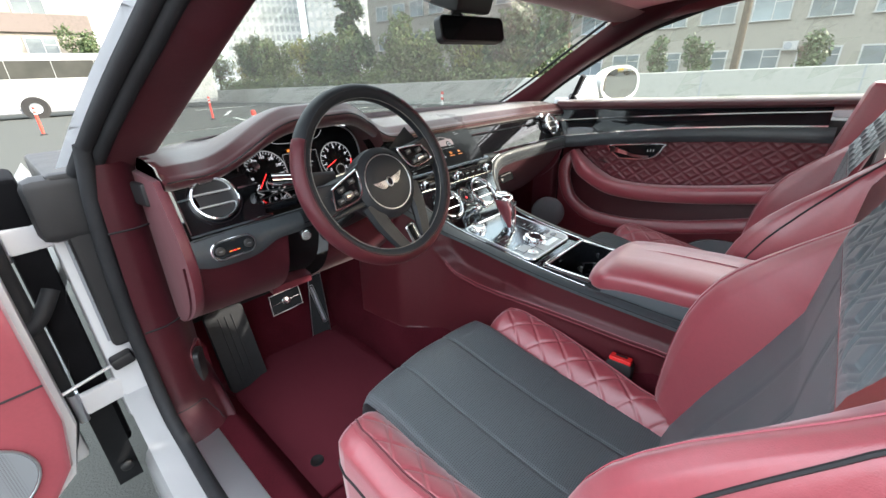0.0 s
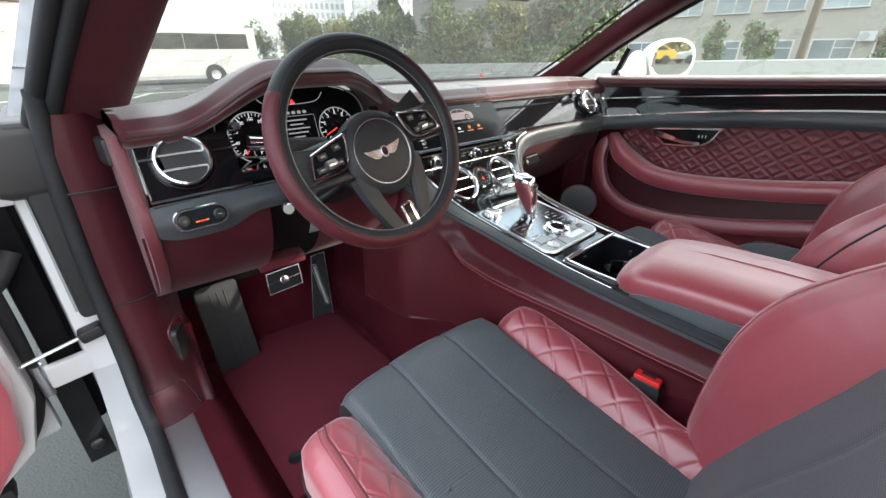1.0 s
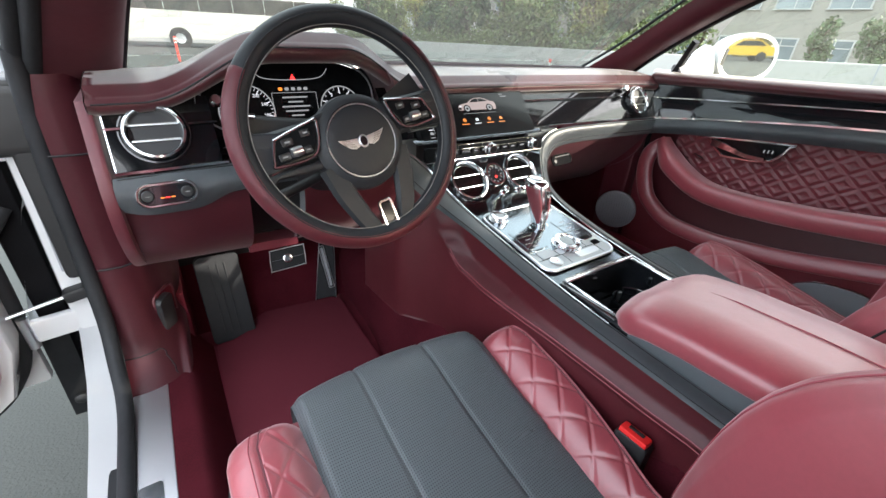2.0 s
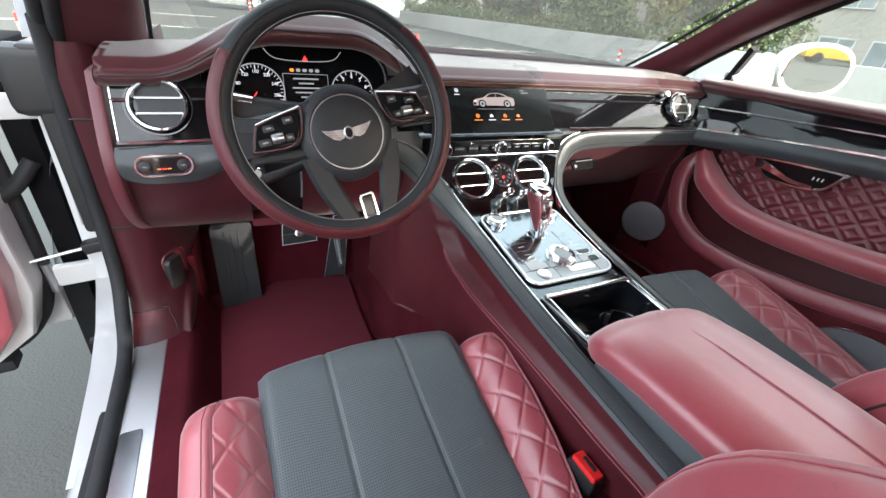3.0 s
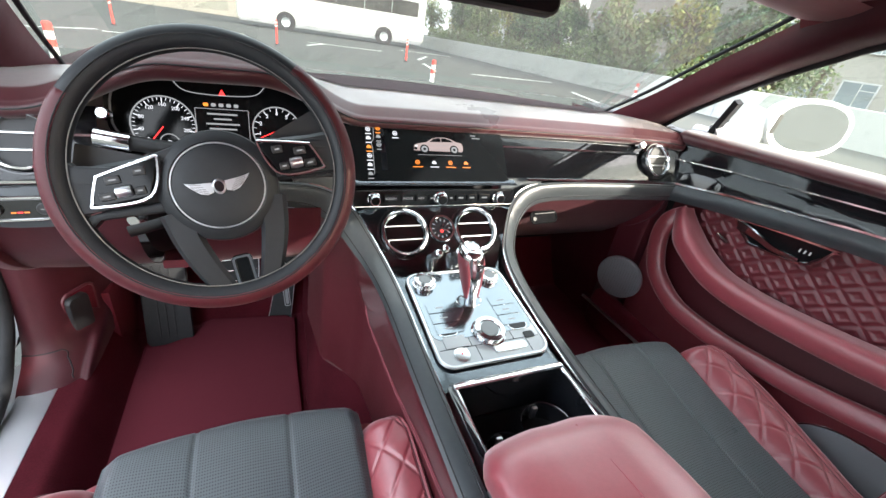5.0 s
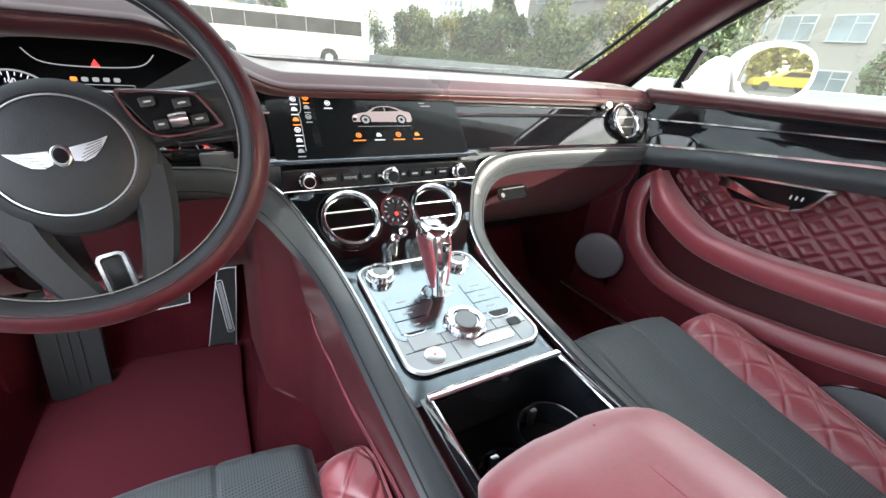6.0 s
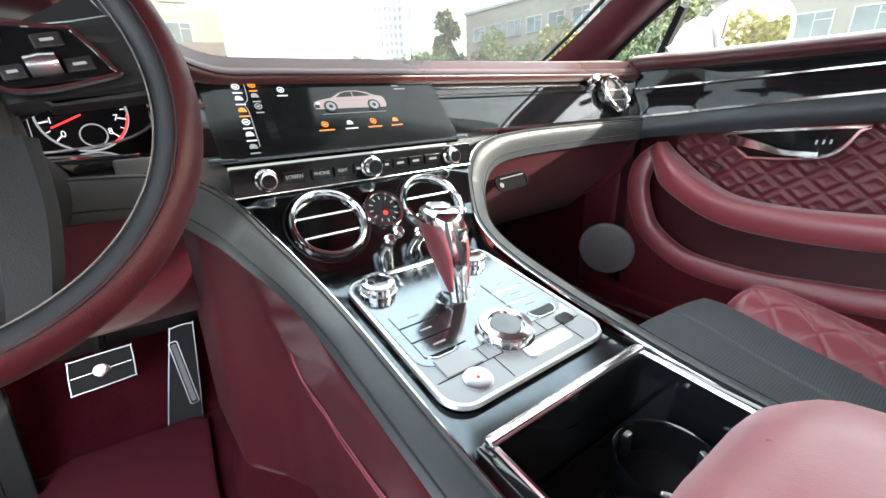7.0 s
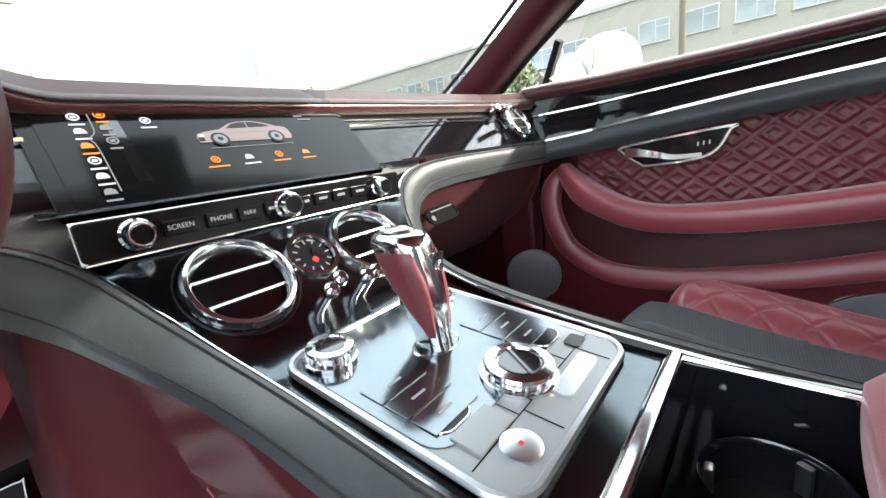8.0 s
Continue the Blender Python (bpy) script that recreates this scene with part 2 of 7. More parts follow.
bark = vary(mat_base("bark", (0.09, 0.07, 0.05), 0.95), (0.09, 0.07, 0.05), 0.3, 8.0)


def leaf_mat(name, colour):
    m = mat_base(name, colour, 0.6)
    nt = m.node_tree
    g = nt.nodes.new("ShaderNodeNewGeometry")
    h = nt.nodes.new("ShaderNodeHueSaturation")
    mr, mh = nt.nodes.new("ShaderNodeMapRange"), nt.nodes.new("ShaderNodeMapRange")
    mr.inputs["To Min"].default_value, mr.inputs["To Max"].default_value = 0.55, 1.6
    mh.inputs["To Min"].default_value, mh.inputs["To Max"].default_value = 0.49, 0.54
    nt.links.new(g.outputs["Random Per Island"], mr.inputs["Value"])
    nt.links.new(g.outputs["Random Per Island"], mh.inputs["Value"])
    nt.links.new(mr.outputs[0], h.inputs["Value"])
    nt.links.new(mh.outputs[0], h.inputs["Hue"])
    h.inputs["Color"].default_value = (*colour, 1)
    b = nt.nodes["Principled BSDF"]
    nt.links.new(h.outputs["Color"], b.inputs["Base Color"])
    b.inputs["Subsurface Weight"].default_value = 0.0
    return m


leaf_green = leaf_mat("leaves_green", (0.120, 0.138, 0.050))
leaf_dark = leaf_mat("leaves_dark", (0.075, 0.100, 0.042))
leaf_autumn = leaf_mat("leaves_autumn", (0.30, 0.235, 0.05))
leaf_yellow = leaf_mat("leaves_yellow", (0.20, 0.185, 0.055))


# ---- builders ----
def finish(bm, angle=38.0):
    """Outward normals, smooth faces, and sharp edges where the surface turns hard."""
    bmesh.ops.recalc_face_normals(bm, faces=bm.faces)
    lim = radians(angle)
    for f in bm.faces:
        f.smooth = True
    for e in bm.edges:
        e.smooth = len(e.link_faces) == 2 and e.calc_face_angle(0.0) < lim
    return bm


def part(name, bm, material, parent=None, label="", angle=38.0, flat=False):
    me = bpy.data.meshes.new(name)
    if not flat:
        finish(bm, angle)
    bm.to_mesh(me)
    bm.free()
    me.materials.append(material)
    ob = new(name, me)
    if not flat and 6 < len(me.polygons) < 500:
        w = ob.modifiers.new("even_faces", "WEIGHTED_NORMAL")
        w.weight, w.keep_sharp = 80, True
    if parent:
        ob.parent = parent
        ob.matrix_parent_inverse = parent.matrix_basis.inverted() if parent.type == "EMPTY" else Matrix()
    if label:
        ob["label"] = label
    return ob


def thing(name, at, label, category, group="", kind=""):
    e = new(name)
    e.empty_display_size = 0.05
    e.location = at
    e.matrix_basis = Matrix.Translation(at)
    return tagged(e, label, category, group, kind)


def grid(f, nu, nv, close_u=False, close_v=False, thick=0.0):
    bm = bmesh.new()
    vs = [[bm.verts.new(f(i / (nu if close_u else nu - 1), j / (nv if close_v else nv - 1))) for j in range(nv)] for i in range(nu)]
    for i in range(nu if close_u else nu - 1):
        for j in range(nv if close_v else nv - 1):
            a, b = (i + 1) % nu, (j + 1) % nv
            bm.faces.new((vs[i][j], vs[a][j], vs[a][b], vs[i][b]))
    if thick:
        bmesh.ops.solidify(bm, geom=list(bm.faces), thickness=thick)
    return bm


def join(*bms):
    out = bms[0]
    for b in bms[1:]:
        me = bpy.data.meshes.new("tmp")
        b.to_mesh(me)
        b.free()
        out.from_mesh(me)
        bpy.data.meshes.remove(me)
    return out


def moved(bm, m):
    bmesh.ops.transform(bm, matrix=m, verts=bm.verts)
    return bm


def rbox(sx, sy, sz, r=0.004, m=None, seg=2):
    bm = bmesh.new()
    bmesh.ops.create_cube(bm, size=1.0)
    bmesh.ops.scale(bm, vec=(sx, sy, sz), verts=bm.verts)
    if r:
        bmesh.ops.bevel(bm, geom=list(bm.edges), offset=min(r, 0.49 * min(sx, sy, sz)), segments=seg, affect="EDGES", profile=0.5)
    return moved(bm, m) if m else bm


def lathe(prof, n=32, m=None, cap=True):
    """Profile of (radius, height) turned about z."""
    bm = bmesh.new()
    rings = []
    for r, z in prof:
        if r < 1e-5:
            rings.append([bm.verts.new((0, 0, z))])
        else:
            rings.append([bm.verts.new((r * math.cos(2 * math.pi * k / n), r * math.sin(2 * math.pi * k / n), z)) for k in range(n)])
    for a, b in zip(rings, rings[1:]):
        for k in range(n):
            q = (k + 1) % n
            if len(a) == 1 and len(b) == 1:
                continue
            if len(a) == 1:
                bm.faces.new((a[0], b[k], b[q]))
            elif len(b) == 1:
                bm.faces.new((a[k], a[q], b[0]))
            else:
                bm.faces.new((a[k], a[q], b[q], b[k]))
    if cap:
        for ring in (rings[0], rings[-1]):
            if len(ring) > 2:
                bm.faces.new(ring)
    return moved(bm, m) if m else bm


def spline(pts, n=24, closed=False):
    """A smooth line through the points."""
    pts = [Vector(p) for p in pts]
    k = len(pts)
    out = []
    spans = k if closed else k - 1
    for i in range(n if closed else n + 1):
        x = i / n * spans
        a = min(int(x), spans - 1)
        t = x - a
        if closed:
            p = [pts[(a + d) % k] for d in (-1, 0, 1, 2)]
        else:
            p = [pts[max(0, a - 1)], pts[a], pts[min(k - 1, a + 1)], pts[min(k - 1, a + 2)]]
        out.append(0.5 * ((2 * p[1]) + (p[2] - p[0]) * t + (2 * p[0] - 5 * p[1] + 4 * p[2] - p[3]) * t * t + (3 * p[1] - p[0] - 3 * p[2] + p[3]) * t ** 3))
    return out


def sweep(path, prof, up=(0, 0, 1), closed=False, scale=None):
    """A 2D profile (side, up) carried along the path. up: a vector, or one for each point."""
    bm = bmesh.new()
    n, rings = len(path), []
    for i, p in enumerate(path):
        a = path[(i - 1) % n] if closed or i else p
        b = path[(i + 1) % n] if closed or i < n - 1 else p
        d = (Vector(b) - Vector(a)).normalized()
        u = Vector(up[i]) if isinstance(up, list) else Vector(up)
        side = d.cross(u).normalized()
        u = side.cross(d).normalized()
        s = scale(i / (n - 1)) if scale else 1.0
        rings.append([bm.verts.new(Vector(p) + side * x * s + u * y * s) for x, y in prof])
    k = len(prof)
    for i in range(n if closed else n - 1):
        for j in range(k):
            bm.faces.new((rings[i][j], rings[(i + 1) % n][j], rings[(i + 1) % n][(j + 1) % k], rings[i][(j + 1) % k]))
    if not closed:
        bm.faces.new(rings[0])
        bm.faces.new(rings[-1][::-1])
    return bm


def circle(r, n=8, sx=1.0, sy=1.0):
    return [(r * sx * math.cos(2 * math.pi * k / n), r * sy * math.sin(2 * math.pi * k / n)) for k in range(n)]


def tube(pts, r, n=8, closed=False, up=(0, 0, 1)):
    return sweep([Vector(p) for p in pts], circle(r, n), up, closed)


def rrect(w, h, r, n=5):
    out = []
    for cx, cy, a0 in ((w / 2 - r, h / 2 - r, 0), (-w / 2 + r, h / 2 - r, 90), (-w / 2 + r, -h / 2 + r, 180), (w / 2 - r, -h / 2 + r, 270)):
        for k in range(n + 1):
            a = radians(a0 + 90 * k / n)
            out.append((cx + r * math.cos(a), cy + r * math.sin(a)))
    return out


def slab(outline, thick, m=None, r=0.0):
    """A flat piece of that outline, thick along z (from 0 up), its upper edge rounded by r."""
    bm = bmesh.new()
    lo = [bm.verts.new((x, y, 0)) for x, y in outline]
    f = bm.faces.new(lo)
    top = bmesh.ops.extrude_face_region(bm, geom=[f])["geom"]
    tv = [v for v in top if isinstance(v, bmesh.types.BMVert)]
    bmesh.ops.translate(bm, vec=(0, 0, thick), verts=tv)
    if r:
        es = [e for e in bm.edges if all(v in tv for v in e.verts)]
        bmesh.ops.bevel(bm, geom=es, offset=r, segments=2, affect="EDGES", profile=0.5)
    return moved(bm, m) if m else bm


def loop_strip(outline, r, m, z=0.0, n=6):
    """A thin bar bent along a closed flat outline."""
    return moved(tube([(x, y, z) for x, y in outline], r, n, True), m)


def basis(o, x, y):
    """The pose whose axes are x, y and their cross product, at o."""
    x, y = Vector(x).normalized(), Vector(y).normalized()
    z = x.cross(y).normalized()
    y = z.cross(x)
    m = Matrix((x, y, z)).transposed().to_4x4()
    m.translation = Vector(o)
    return m


def words(txt, size, m, depth=0.0004):
    cu = bpy.data.curves.new("text", "FONT")
    cu.body, cu.size, cu.align_x, cu.align_y, cu.extrude = txt, size, "CENTER", "CENTER", depth
    ob = bpy.data.objects.new("text", cu)
    scene.collection.objects.link(ob)
    bpy.context.view_layer.update()
    me = bpy.data.meshes.new_from_object(ob.evaluated_get(bpy.context.evaluated_depsgraph_get()))
    bm = bmesh.new()
    bm.from_mesh(me)
    bpy.data.objects.remove(ob)
    bpy.data.meshes.remove(me)
    return moved(bm, m)


def sstep(a, b, x):
    t = min(1.0, max(0.0, (x - a) / (b - a)))
    return t * t * (3 - 2 * t)


def lerp(a, b, t):
    return a + (b - a) * t


def table(x, *pairs):
    """Straight steps between (x, value) pairs."""
    if x <= pairs[0][0]:
        return pairs[0][1]
    for (a, va), (b, vb) in zip(pairs, pairs[1:]):
        if x <= b:
            return lerp(va, vb, (x - a) / (b - a))
    return pairs[-1][1]


# ---- car shell ----
def y_ws(x):
    return 0.43 - 0.52 * x * x


def fascia_top(x):
    if x > 0:
        return Vector((x, table(x, (0.17, -0.008), (0.40, -0.016), (0.58, -0.028), (0.64, -0.038), (0.68, -0.054), (0.71, -0.080)), 0.898))
    a = max(0.0, abs(x) - 0.17) / 0.5
    return Vector((x, -0.008 - 0.056 * a ** 1.2, 0.898))


def fascia_bot(x):
    if x > 0:
        return Vector((x, table(x, (0.17, -0.092), (0.58, -0.104), (0.65, -0.110), (0.71, -0.122)), 0.803))
    a = max(0.0, abs(x) - 0.17) / 0.53
    return Vector((x, -0.092 - 0.026 * a, 0.803))


def hood(x):
    d = abs(x + 0.392)
    return 0.5 * (1 + math.cos(math.pi * min(1.0, max(0.0, d - 0.06) / 0.20)))


car_body = thing("car_body", (0, 0, 0), "white two-door coupe body shell with its driver door opening", "car body", kind="structure")
# floor, tunnel, firewall
part("floor_carpet", rbox(1.50, 1.9, 0.03, 0.01, pose(0, -0.45, 0.205)), red_suede, car_body, "dark red carpeted floor")


def firewall(u, v):
    x = lerp(-0.78, 0.78, u)
    return Vector((x, lerp(0.24, 0.46, v ** 0.8), lerp(0.222, 0.62, v)))


part("toe_board", grid(firewall, 12, 10, thick=0.01), red_suede, car_body, "dark red carpeted toe board")
for s in (-1, 1):
    def tunnel(u, v, s=s):
        y = lerp(0.40, -1.2, u)
        top = table(y, (-0.45, 0.100), (-0.30, 0.130), (-0.15, 0.165), (0.0, 0.185), (0.2, 0.20))
        foot = table(y, (-0.40, 0.200), (-0.12, 0.272), (0.05, 0.250), (0.4, 0.245))
        return Vector((s * (lerp(foot, top, sstep(0, 1, v) ** 0.8) - 0.035 * sstep(0.28, 0.44, v) * sstep(-0.46, -0.32, y)), y, lerp(0.21, 0.60, v)))
    part("tunnel_carpet", grid(tunnel, 30, 24, thick=-0.006), red_suede, car_body, "dark red carpeted tunnel side")
part("under_dash_panel", rbox(1.40, 0.40, 0.012, 0.004, pose(0, 0.25, 0.60)), black_plastic, car_body, "black panel closing the dashboard underneath")
part("rear_bulkhead", rbox(1.5, 0.03, 0.70, 0.01, pose(0, -1.75, 0.57)), red_leather, car_body)
part("rear_floor", rbox(1.5, 0.55, 0.03, 0.01, pose(0, -1.5, 0.42)), red_suede, car_body)


def roof_f(u, v):
    x = lerp(-0.60, 0.60, u)
    y = lerp(-0.30, -1.8, v)
    return Vector((x, y + 0.10 * (1 - (x / 0.6) ** 2) * (1 - v), 1.20 + 0.07 * sstep(0, 0.5, v) + 0.045 * (1 - (x / 0.6) ** 2)))


part("roof", grid(roof_f, 16, 16, thick=0.03), red_leather, car_body, "red lined roof")


def roof_skin(u, v):
    p = roof_f(u, v)
    return Vector((p.x * 1.12, p.y + 0.06 * (1 - v) - 0.06 * v, p.z + 0.05))


part("roof_skin", grid(roof_skin, 16, 16, thick=0.004), white_paint, car_body, "white painted roof")


def pillar(s):
    """One A-pillar: red trim inside, white skin outside, black seals along the door side."""
    inner = spline([(s * 0.675, 0.20, 0.905), (s * 0.645, 0.02, 1.0), (s * 0.612, -0.15, 1.10), (s * 0.585, -0.30, 1.185), (s * 0.55, -0.36, 1.225)], 20)
    outer = spline([(s * 0.775, 0.05, 0.905), (s * 0.735, -0.06, 1.0), (s * 0.690, -0.20, 1.10), (s * 0.640, -0.36, 1.20), (s * 0.615, -0.75, 1.265), (s * 0.61, -1.5, 1.27)], 20)

    if s > 0:
        outer = spline([(0.778, 0.08, 0.900), (0.750, -0.005, 0.958), (0.724, -0.10, 1.016), (0.690, -0.223, 1.080), (0.660, -0.327, 1.127), (0.634, -0.46, 1.178), (0.616, -0.75, 1.235), (0.61, -1.5, 1.25)], 20)

    def f(u, v):
        a, b = inner[min(20, int(u * 20 + 0.5))], outer[min(20, int(u * 20 * 0.86 + 0.5))]
        bow = 0.030 * math.sin(math.pi * v)
        return a.lerp(b, v) + Vector((-s * bow, -bow * 0.9, -0.3 * bow))
    part("pillar_trim", grid(f, 21, 9, thick=s * 0.012), red_shaded, car_body, "dark red leather windscreen pillar trim")

    def g(u, v):
        a, b = inner[min(20, int(u * 20 + 0.5))], outer[min(20, int(u * 20 * 0.86 + 0.5))]
        return a.lerp(b, lerp(0.62, 1.12, v)) + Vector((s * 0.03 * (0.4 + v), 0.030, 0.018))
    part("pillar_skin", grid(g, 21, 6, thick=s * 0.004), white_paint, car_body, "white painted windscreen pillar")
    part("screen_seal", tube([p + Vector((-s * 0.004, 0.012, 0.006)) for p in inner], 0.0045), rubber, car_body)
    # roof rail trim on from the pillar
    for k, (dx, dy, r) in enumerate(((0.010, 0.010, 0.012), (0.030, 0.018, 0.013))):
        part("door_seal", tube([p + Vector((s * dx, dy, 0.006 * k)) for p in outer], r, 10), rubber, car_body, "black rubber door seal")
    return inner, outer


for s in (-1, 1):
    pillar(s)


def rail_f(s):
    def f(u, v):
        y = lerp(-0.30, -1.75, u)
        a = Vector((s * 0.56, y, 1.20 + 0.06 * sstep(0, 0.5, u)))
        b = Vector((s * table(y, (-0.75, 0.625), (-0.36, 0.648), (-0.30, 0.66)), y, table(y, (-0.75, 1.262), (-0.36, 1.195), (-0.30, 1.165))))
        return a.lerp(b, v) + Vector((0, 0, -0.03 * math.sin(math.pi * v)))
    return f


for s in (-1, 1):
    part("roof_rail_trim", grid(rail_f(s), 20, 6, thick=0.012), red_leather, car_body, "dark red leather roof rail trim")
# header over the windscreen, with its black sun-sensor box
part("header_trim", grid(lambda u, v: roof_f(u, 0) + Vector((0, lerp(0.05, -0.12, v), lerp(-0.004, -0.022, math.sin(math.pi * v)))), 20, 6, thick=0.02), red_leather, car_body, "dark red windscreen header trim")


def screen_f(u, v):
    x = lerp(-1, 1, u)
    a = Vector((x * 0.70, y_ws(x * 0.66) + 0.01, 0.912))
    b = Vector((x * 0.60, -0.29 + 0.10 * (1 - x * x), 1.205 + 0.045 * (1 - x * x)))
    return a.lerp(b, v) + Vector((0, 0.012 * math.sin(math.pi * v), 0.018 * math.sin(math.pi * v)))


ws = tagged(part("window_1", grid(screen_f, 24, 12, thick=0.005), glass), "clear raked windscreen of the car", "windscreen", kind="structure")
ws.visible_shadow = False
# bonnet beyond the screen
part("bonnet", grid(lambda u, v: Vector((lerp(-0.80, 0.80, u), lerp(y_ws(lerp(-0.75, 0.75, u)) + 0.10, 1.75, v), 0.866 - 0.18 * v - 0.03 * (2 * u - 1) ** 2 - 0.04 * v * (2 * u - 1) ** 4)), 20, 16, thick=0.004), white_paint, car_body, "white painted bonnet")
for s in (-1, 1):
    part("front_wing", grid(lambda u, v, s=s: Vector((s * (0.82 + 0.13 * v ** 0.6), lerp(0.12, 1.75, u), lerp(0.79, 0.42, v) - 0.06 * u)), 14, 8, thick=0.004), white_paint, car_body, "white painted front wing")

# ---- driver door opening: hinge post, sill ----
part("hinge_post", join(
    rbox(0.060, 0.05, 0.50, 0.012, pose(-0.842, 0.122, 0.62, -6)),
    grid(lambda u, v: Vector((lerp(-0.812, -0.868, v), table(u, (0, 0.105), (0.35, 0.06), (0.6, -0.02), (0.8, -0.12), (1, -0.34)), table(u, (0, 0.46), (0.35, 0.42), (0.6, 0.37), (0.8, 0.338), (1, 0.302)))), 24, 4, thick=0.02)), white_paint, car_body, "white painted hinge post of the door opening")
sticker = part("sticker", rbox(0.040, 0.0015, 0.24, 0.0005, pose(-0.835, 0.0945, 0.688, -6)), label_grey, car_body, "grey tyre-pressure sticker with small print")
rng = random.Random(4)
for col in (-0.008, 0.009):
    for k in range(34):
        w = rng.uniform(0.004, 0.014)
        part("print_line", rbox(w, 0.0006, 0.0020, 0, pose(-0.835 + col + rng.uniform(-0.002, 0.002), 0.0932 + 0.105 * (0.0061 * k - 0.1035), 0.5845 + 0.0061 * k, -6)), label_ink, sticker)
seal_path = spline([(-0.785, 0.02, 0.96), (-0.798, 0.045, 0.86), (-0.806, 0.055, 0.75), (-0.810, 0.055, 0.60), (-0.811, 0.035, 0.47), (-0.812, -0.01, 0.40), (-0.809, -0.08, 0.352), (-0.809, -0.2, 0.335), (-0.809, -0.6, 0.328), (-0.809, -1.2, 0.328)], 60)
part("opening_seal", tube([p + Vector((-0.003, -0.004, 0)) for p in seal_path], 0.0135, 12, up=(1, 0.2, 0)), rubber, car_body, "black rubber seal round the door opening")
part("corner_cap", moved(rbox(0.10, 0.05, 0.12, 0.02), pose(-0.835, 0.085, 0.852, 0, 0, 0)), black_plastic, car_body, "black corner cap at the foot of the pillar")
part("sill_skin", grid(lambda u, v: Vector((table(v, (0, -0.806), (0.3, -0.835), (0.55, -0.856), (0.8, -0.880), (1, -0.885)), lerp(0.06, -1.6, u), table(v, (0, 0.318), (0.3, 0.314), (0.55, 0.306), (0.8, 0.27), (1, 0.17)))), 16, 12, thick=-0.004), white_paint, car_body, "white painted outer sill")
part("sill_seal", rbox(0.024, 1.35, 0.010, 0.004, pose(-0.829, -0.83, 0.318)), rubber, car_body)
sill = part("sill_plate", slab([(-0.031, -1.30), (0.031, -1.30), (0.031, 0.006), (-0.031, 0.008)], 0.012, pose(-0.774, -0.05, 0.316), 0.003), sill_metal, car_body, "brushed metal tread plate")
part("badge_slot", slab(rrect(0.034, 0.24, 0.006), 0.003, pose(-0.780, -0.40, 0.3275)), ledge_metal, sill, "grey inlay in the tread plate")
part("sill_side_carpet", grid(lambda u, v: Vector((lerp(-0.745, -0.640, v), lerp(0.16, -1.4, u), 0.327 - 0.010 * v - 0.092 * sstep(0.40, 1.0, v))), 20, 16, thick=0.006), red_suede, car_body, "dark red carpet down the sill")


@functools.lru_cache(None)
def kick_section(v):
    """The kick panel's outline at one height, from the seal round into the footwell."""
    z = lerp(0.925, 0.326, v)
    low = sstep(0.42, 0.34, z)
    xo = table(z, (0.335, -0.807), (0.42, -0.806), (0.9, -0.792))
    xi = table(z, (0.33, -0.736), (0.38, -0.730), (0.48, -0.724), (0.9, -0.722))
    yo = table(z, (0.326, -0.054), (0.338, -0.036), (0.354, -0.008), (0.374, 0.012), (0.40, 0.026), (0.44, 0.037), (0.50, 0.045), (0.6, 0.050), (0.9, 0.026))
    k = 1 - 0.6 * low
    return spline([(xo, yo, z), (0.5 * (xo + xi) - 0.010, yo - 0.006 * k, z), (xi - 0.012, yo + 0.012 * k, z), (xi + 0.020, yo + 0.072 * k, z), (xi + 0.044, yo + 0.17 * k, z), (xi + 0.050, 0.45, z)], 49)


def kick(u, v):
    return kick_section(round(v, 5))[int(round(u * 48))]


part("kick_panel", grid(kick, 48, 60, thick=-0.006), red_shaded, car_body, "dark red leather kick panel")
part("panel_joint", tube([kick(k / 48, 0.918) + Vector((0.0004, -0.0008, 0.0004)) for k in range(0, 20)] + [kick((20 + 0.8 * k) / 48, 0.918 + 0.0082 * k) + Vector((0.0006, -0.0006, 0.0004)) for k in range(1, 10)], 0.0013, 6), stitch_dark, car_body)
for z, y in ((0.575, 0.043), (0.80, 0.030)):
    part("panel_joint", tube([(-0.798, y - 0.002, z), (-0.760, y - 0.005, z), (-0.712, y + 0.026, z - 0.004)], 0.0018, 6), stitch_dark, car_body)
pull_m = basis((-0.7215, 0.086, 0.418), (0.52, 0.85, 0.0), (0.10, 0.06, 1))
recess = part("pull_recess", slab(rrect(0.066, 0.118, 0.014), 0.004, pull_m @ pose(0.004, 0, -0.001), 0.0015), red_suede, car_body, "dark recess of the bonnet release")
part("recess_rim", loop_strip(rrect(0.070, 0.122, 0.016), 0.0035, pull_m @ pose(0.004, 0, 0.002)), red_shaded, recess)
part("bonnet_pull", slab(rrect(0.046, 0.106, 0.012), 0.014, pull_m @ pose(-0.008, 0, 0.003), 0.005), black_plastic, car_body, "black bonnet release handle")
part("footwell_side", rbox(0.02, 0.34, 0.26, 0.005, pose(-0.690, 0.305, 0.30)), red_suede, car_body, "dark red footwell carpet")
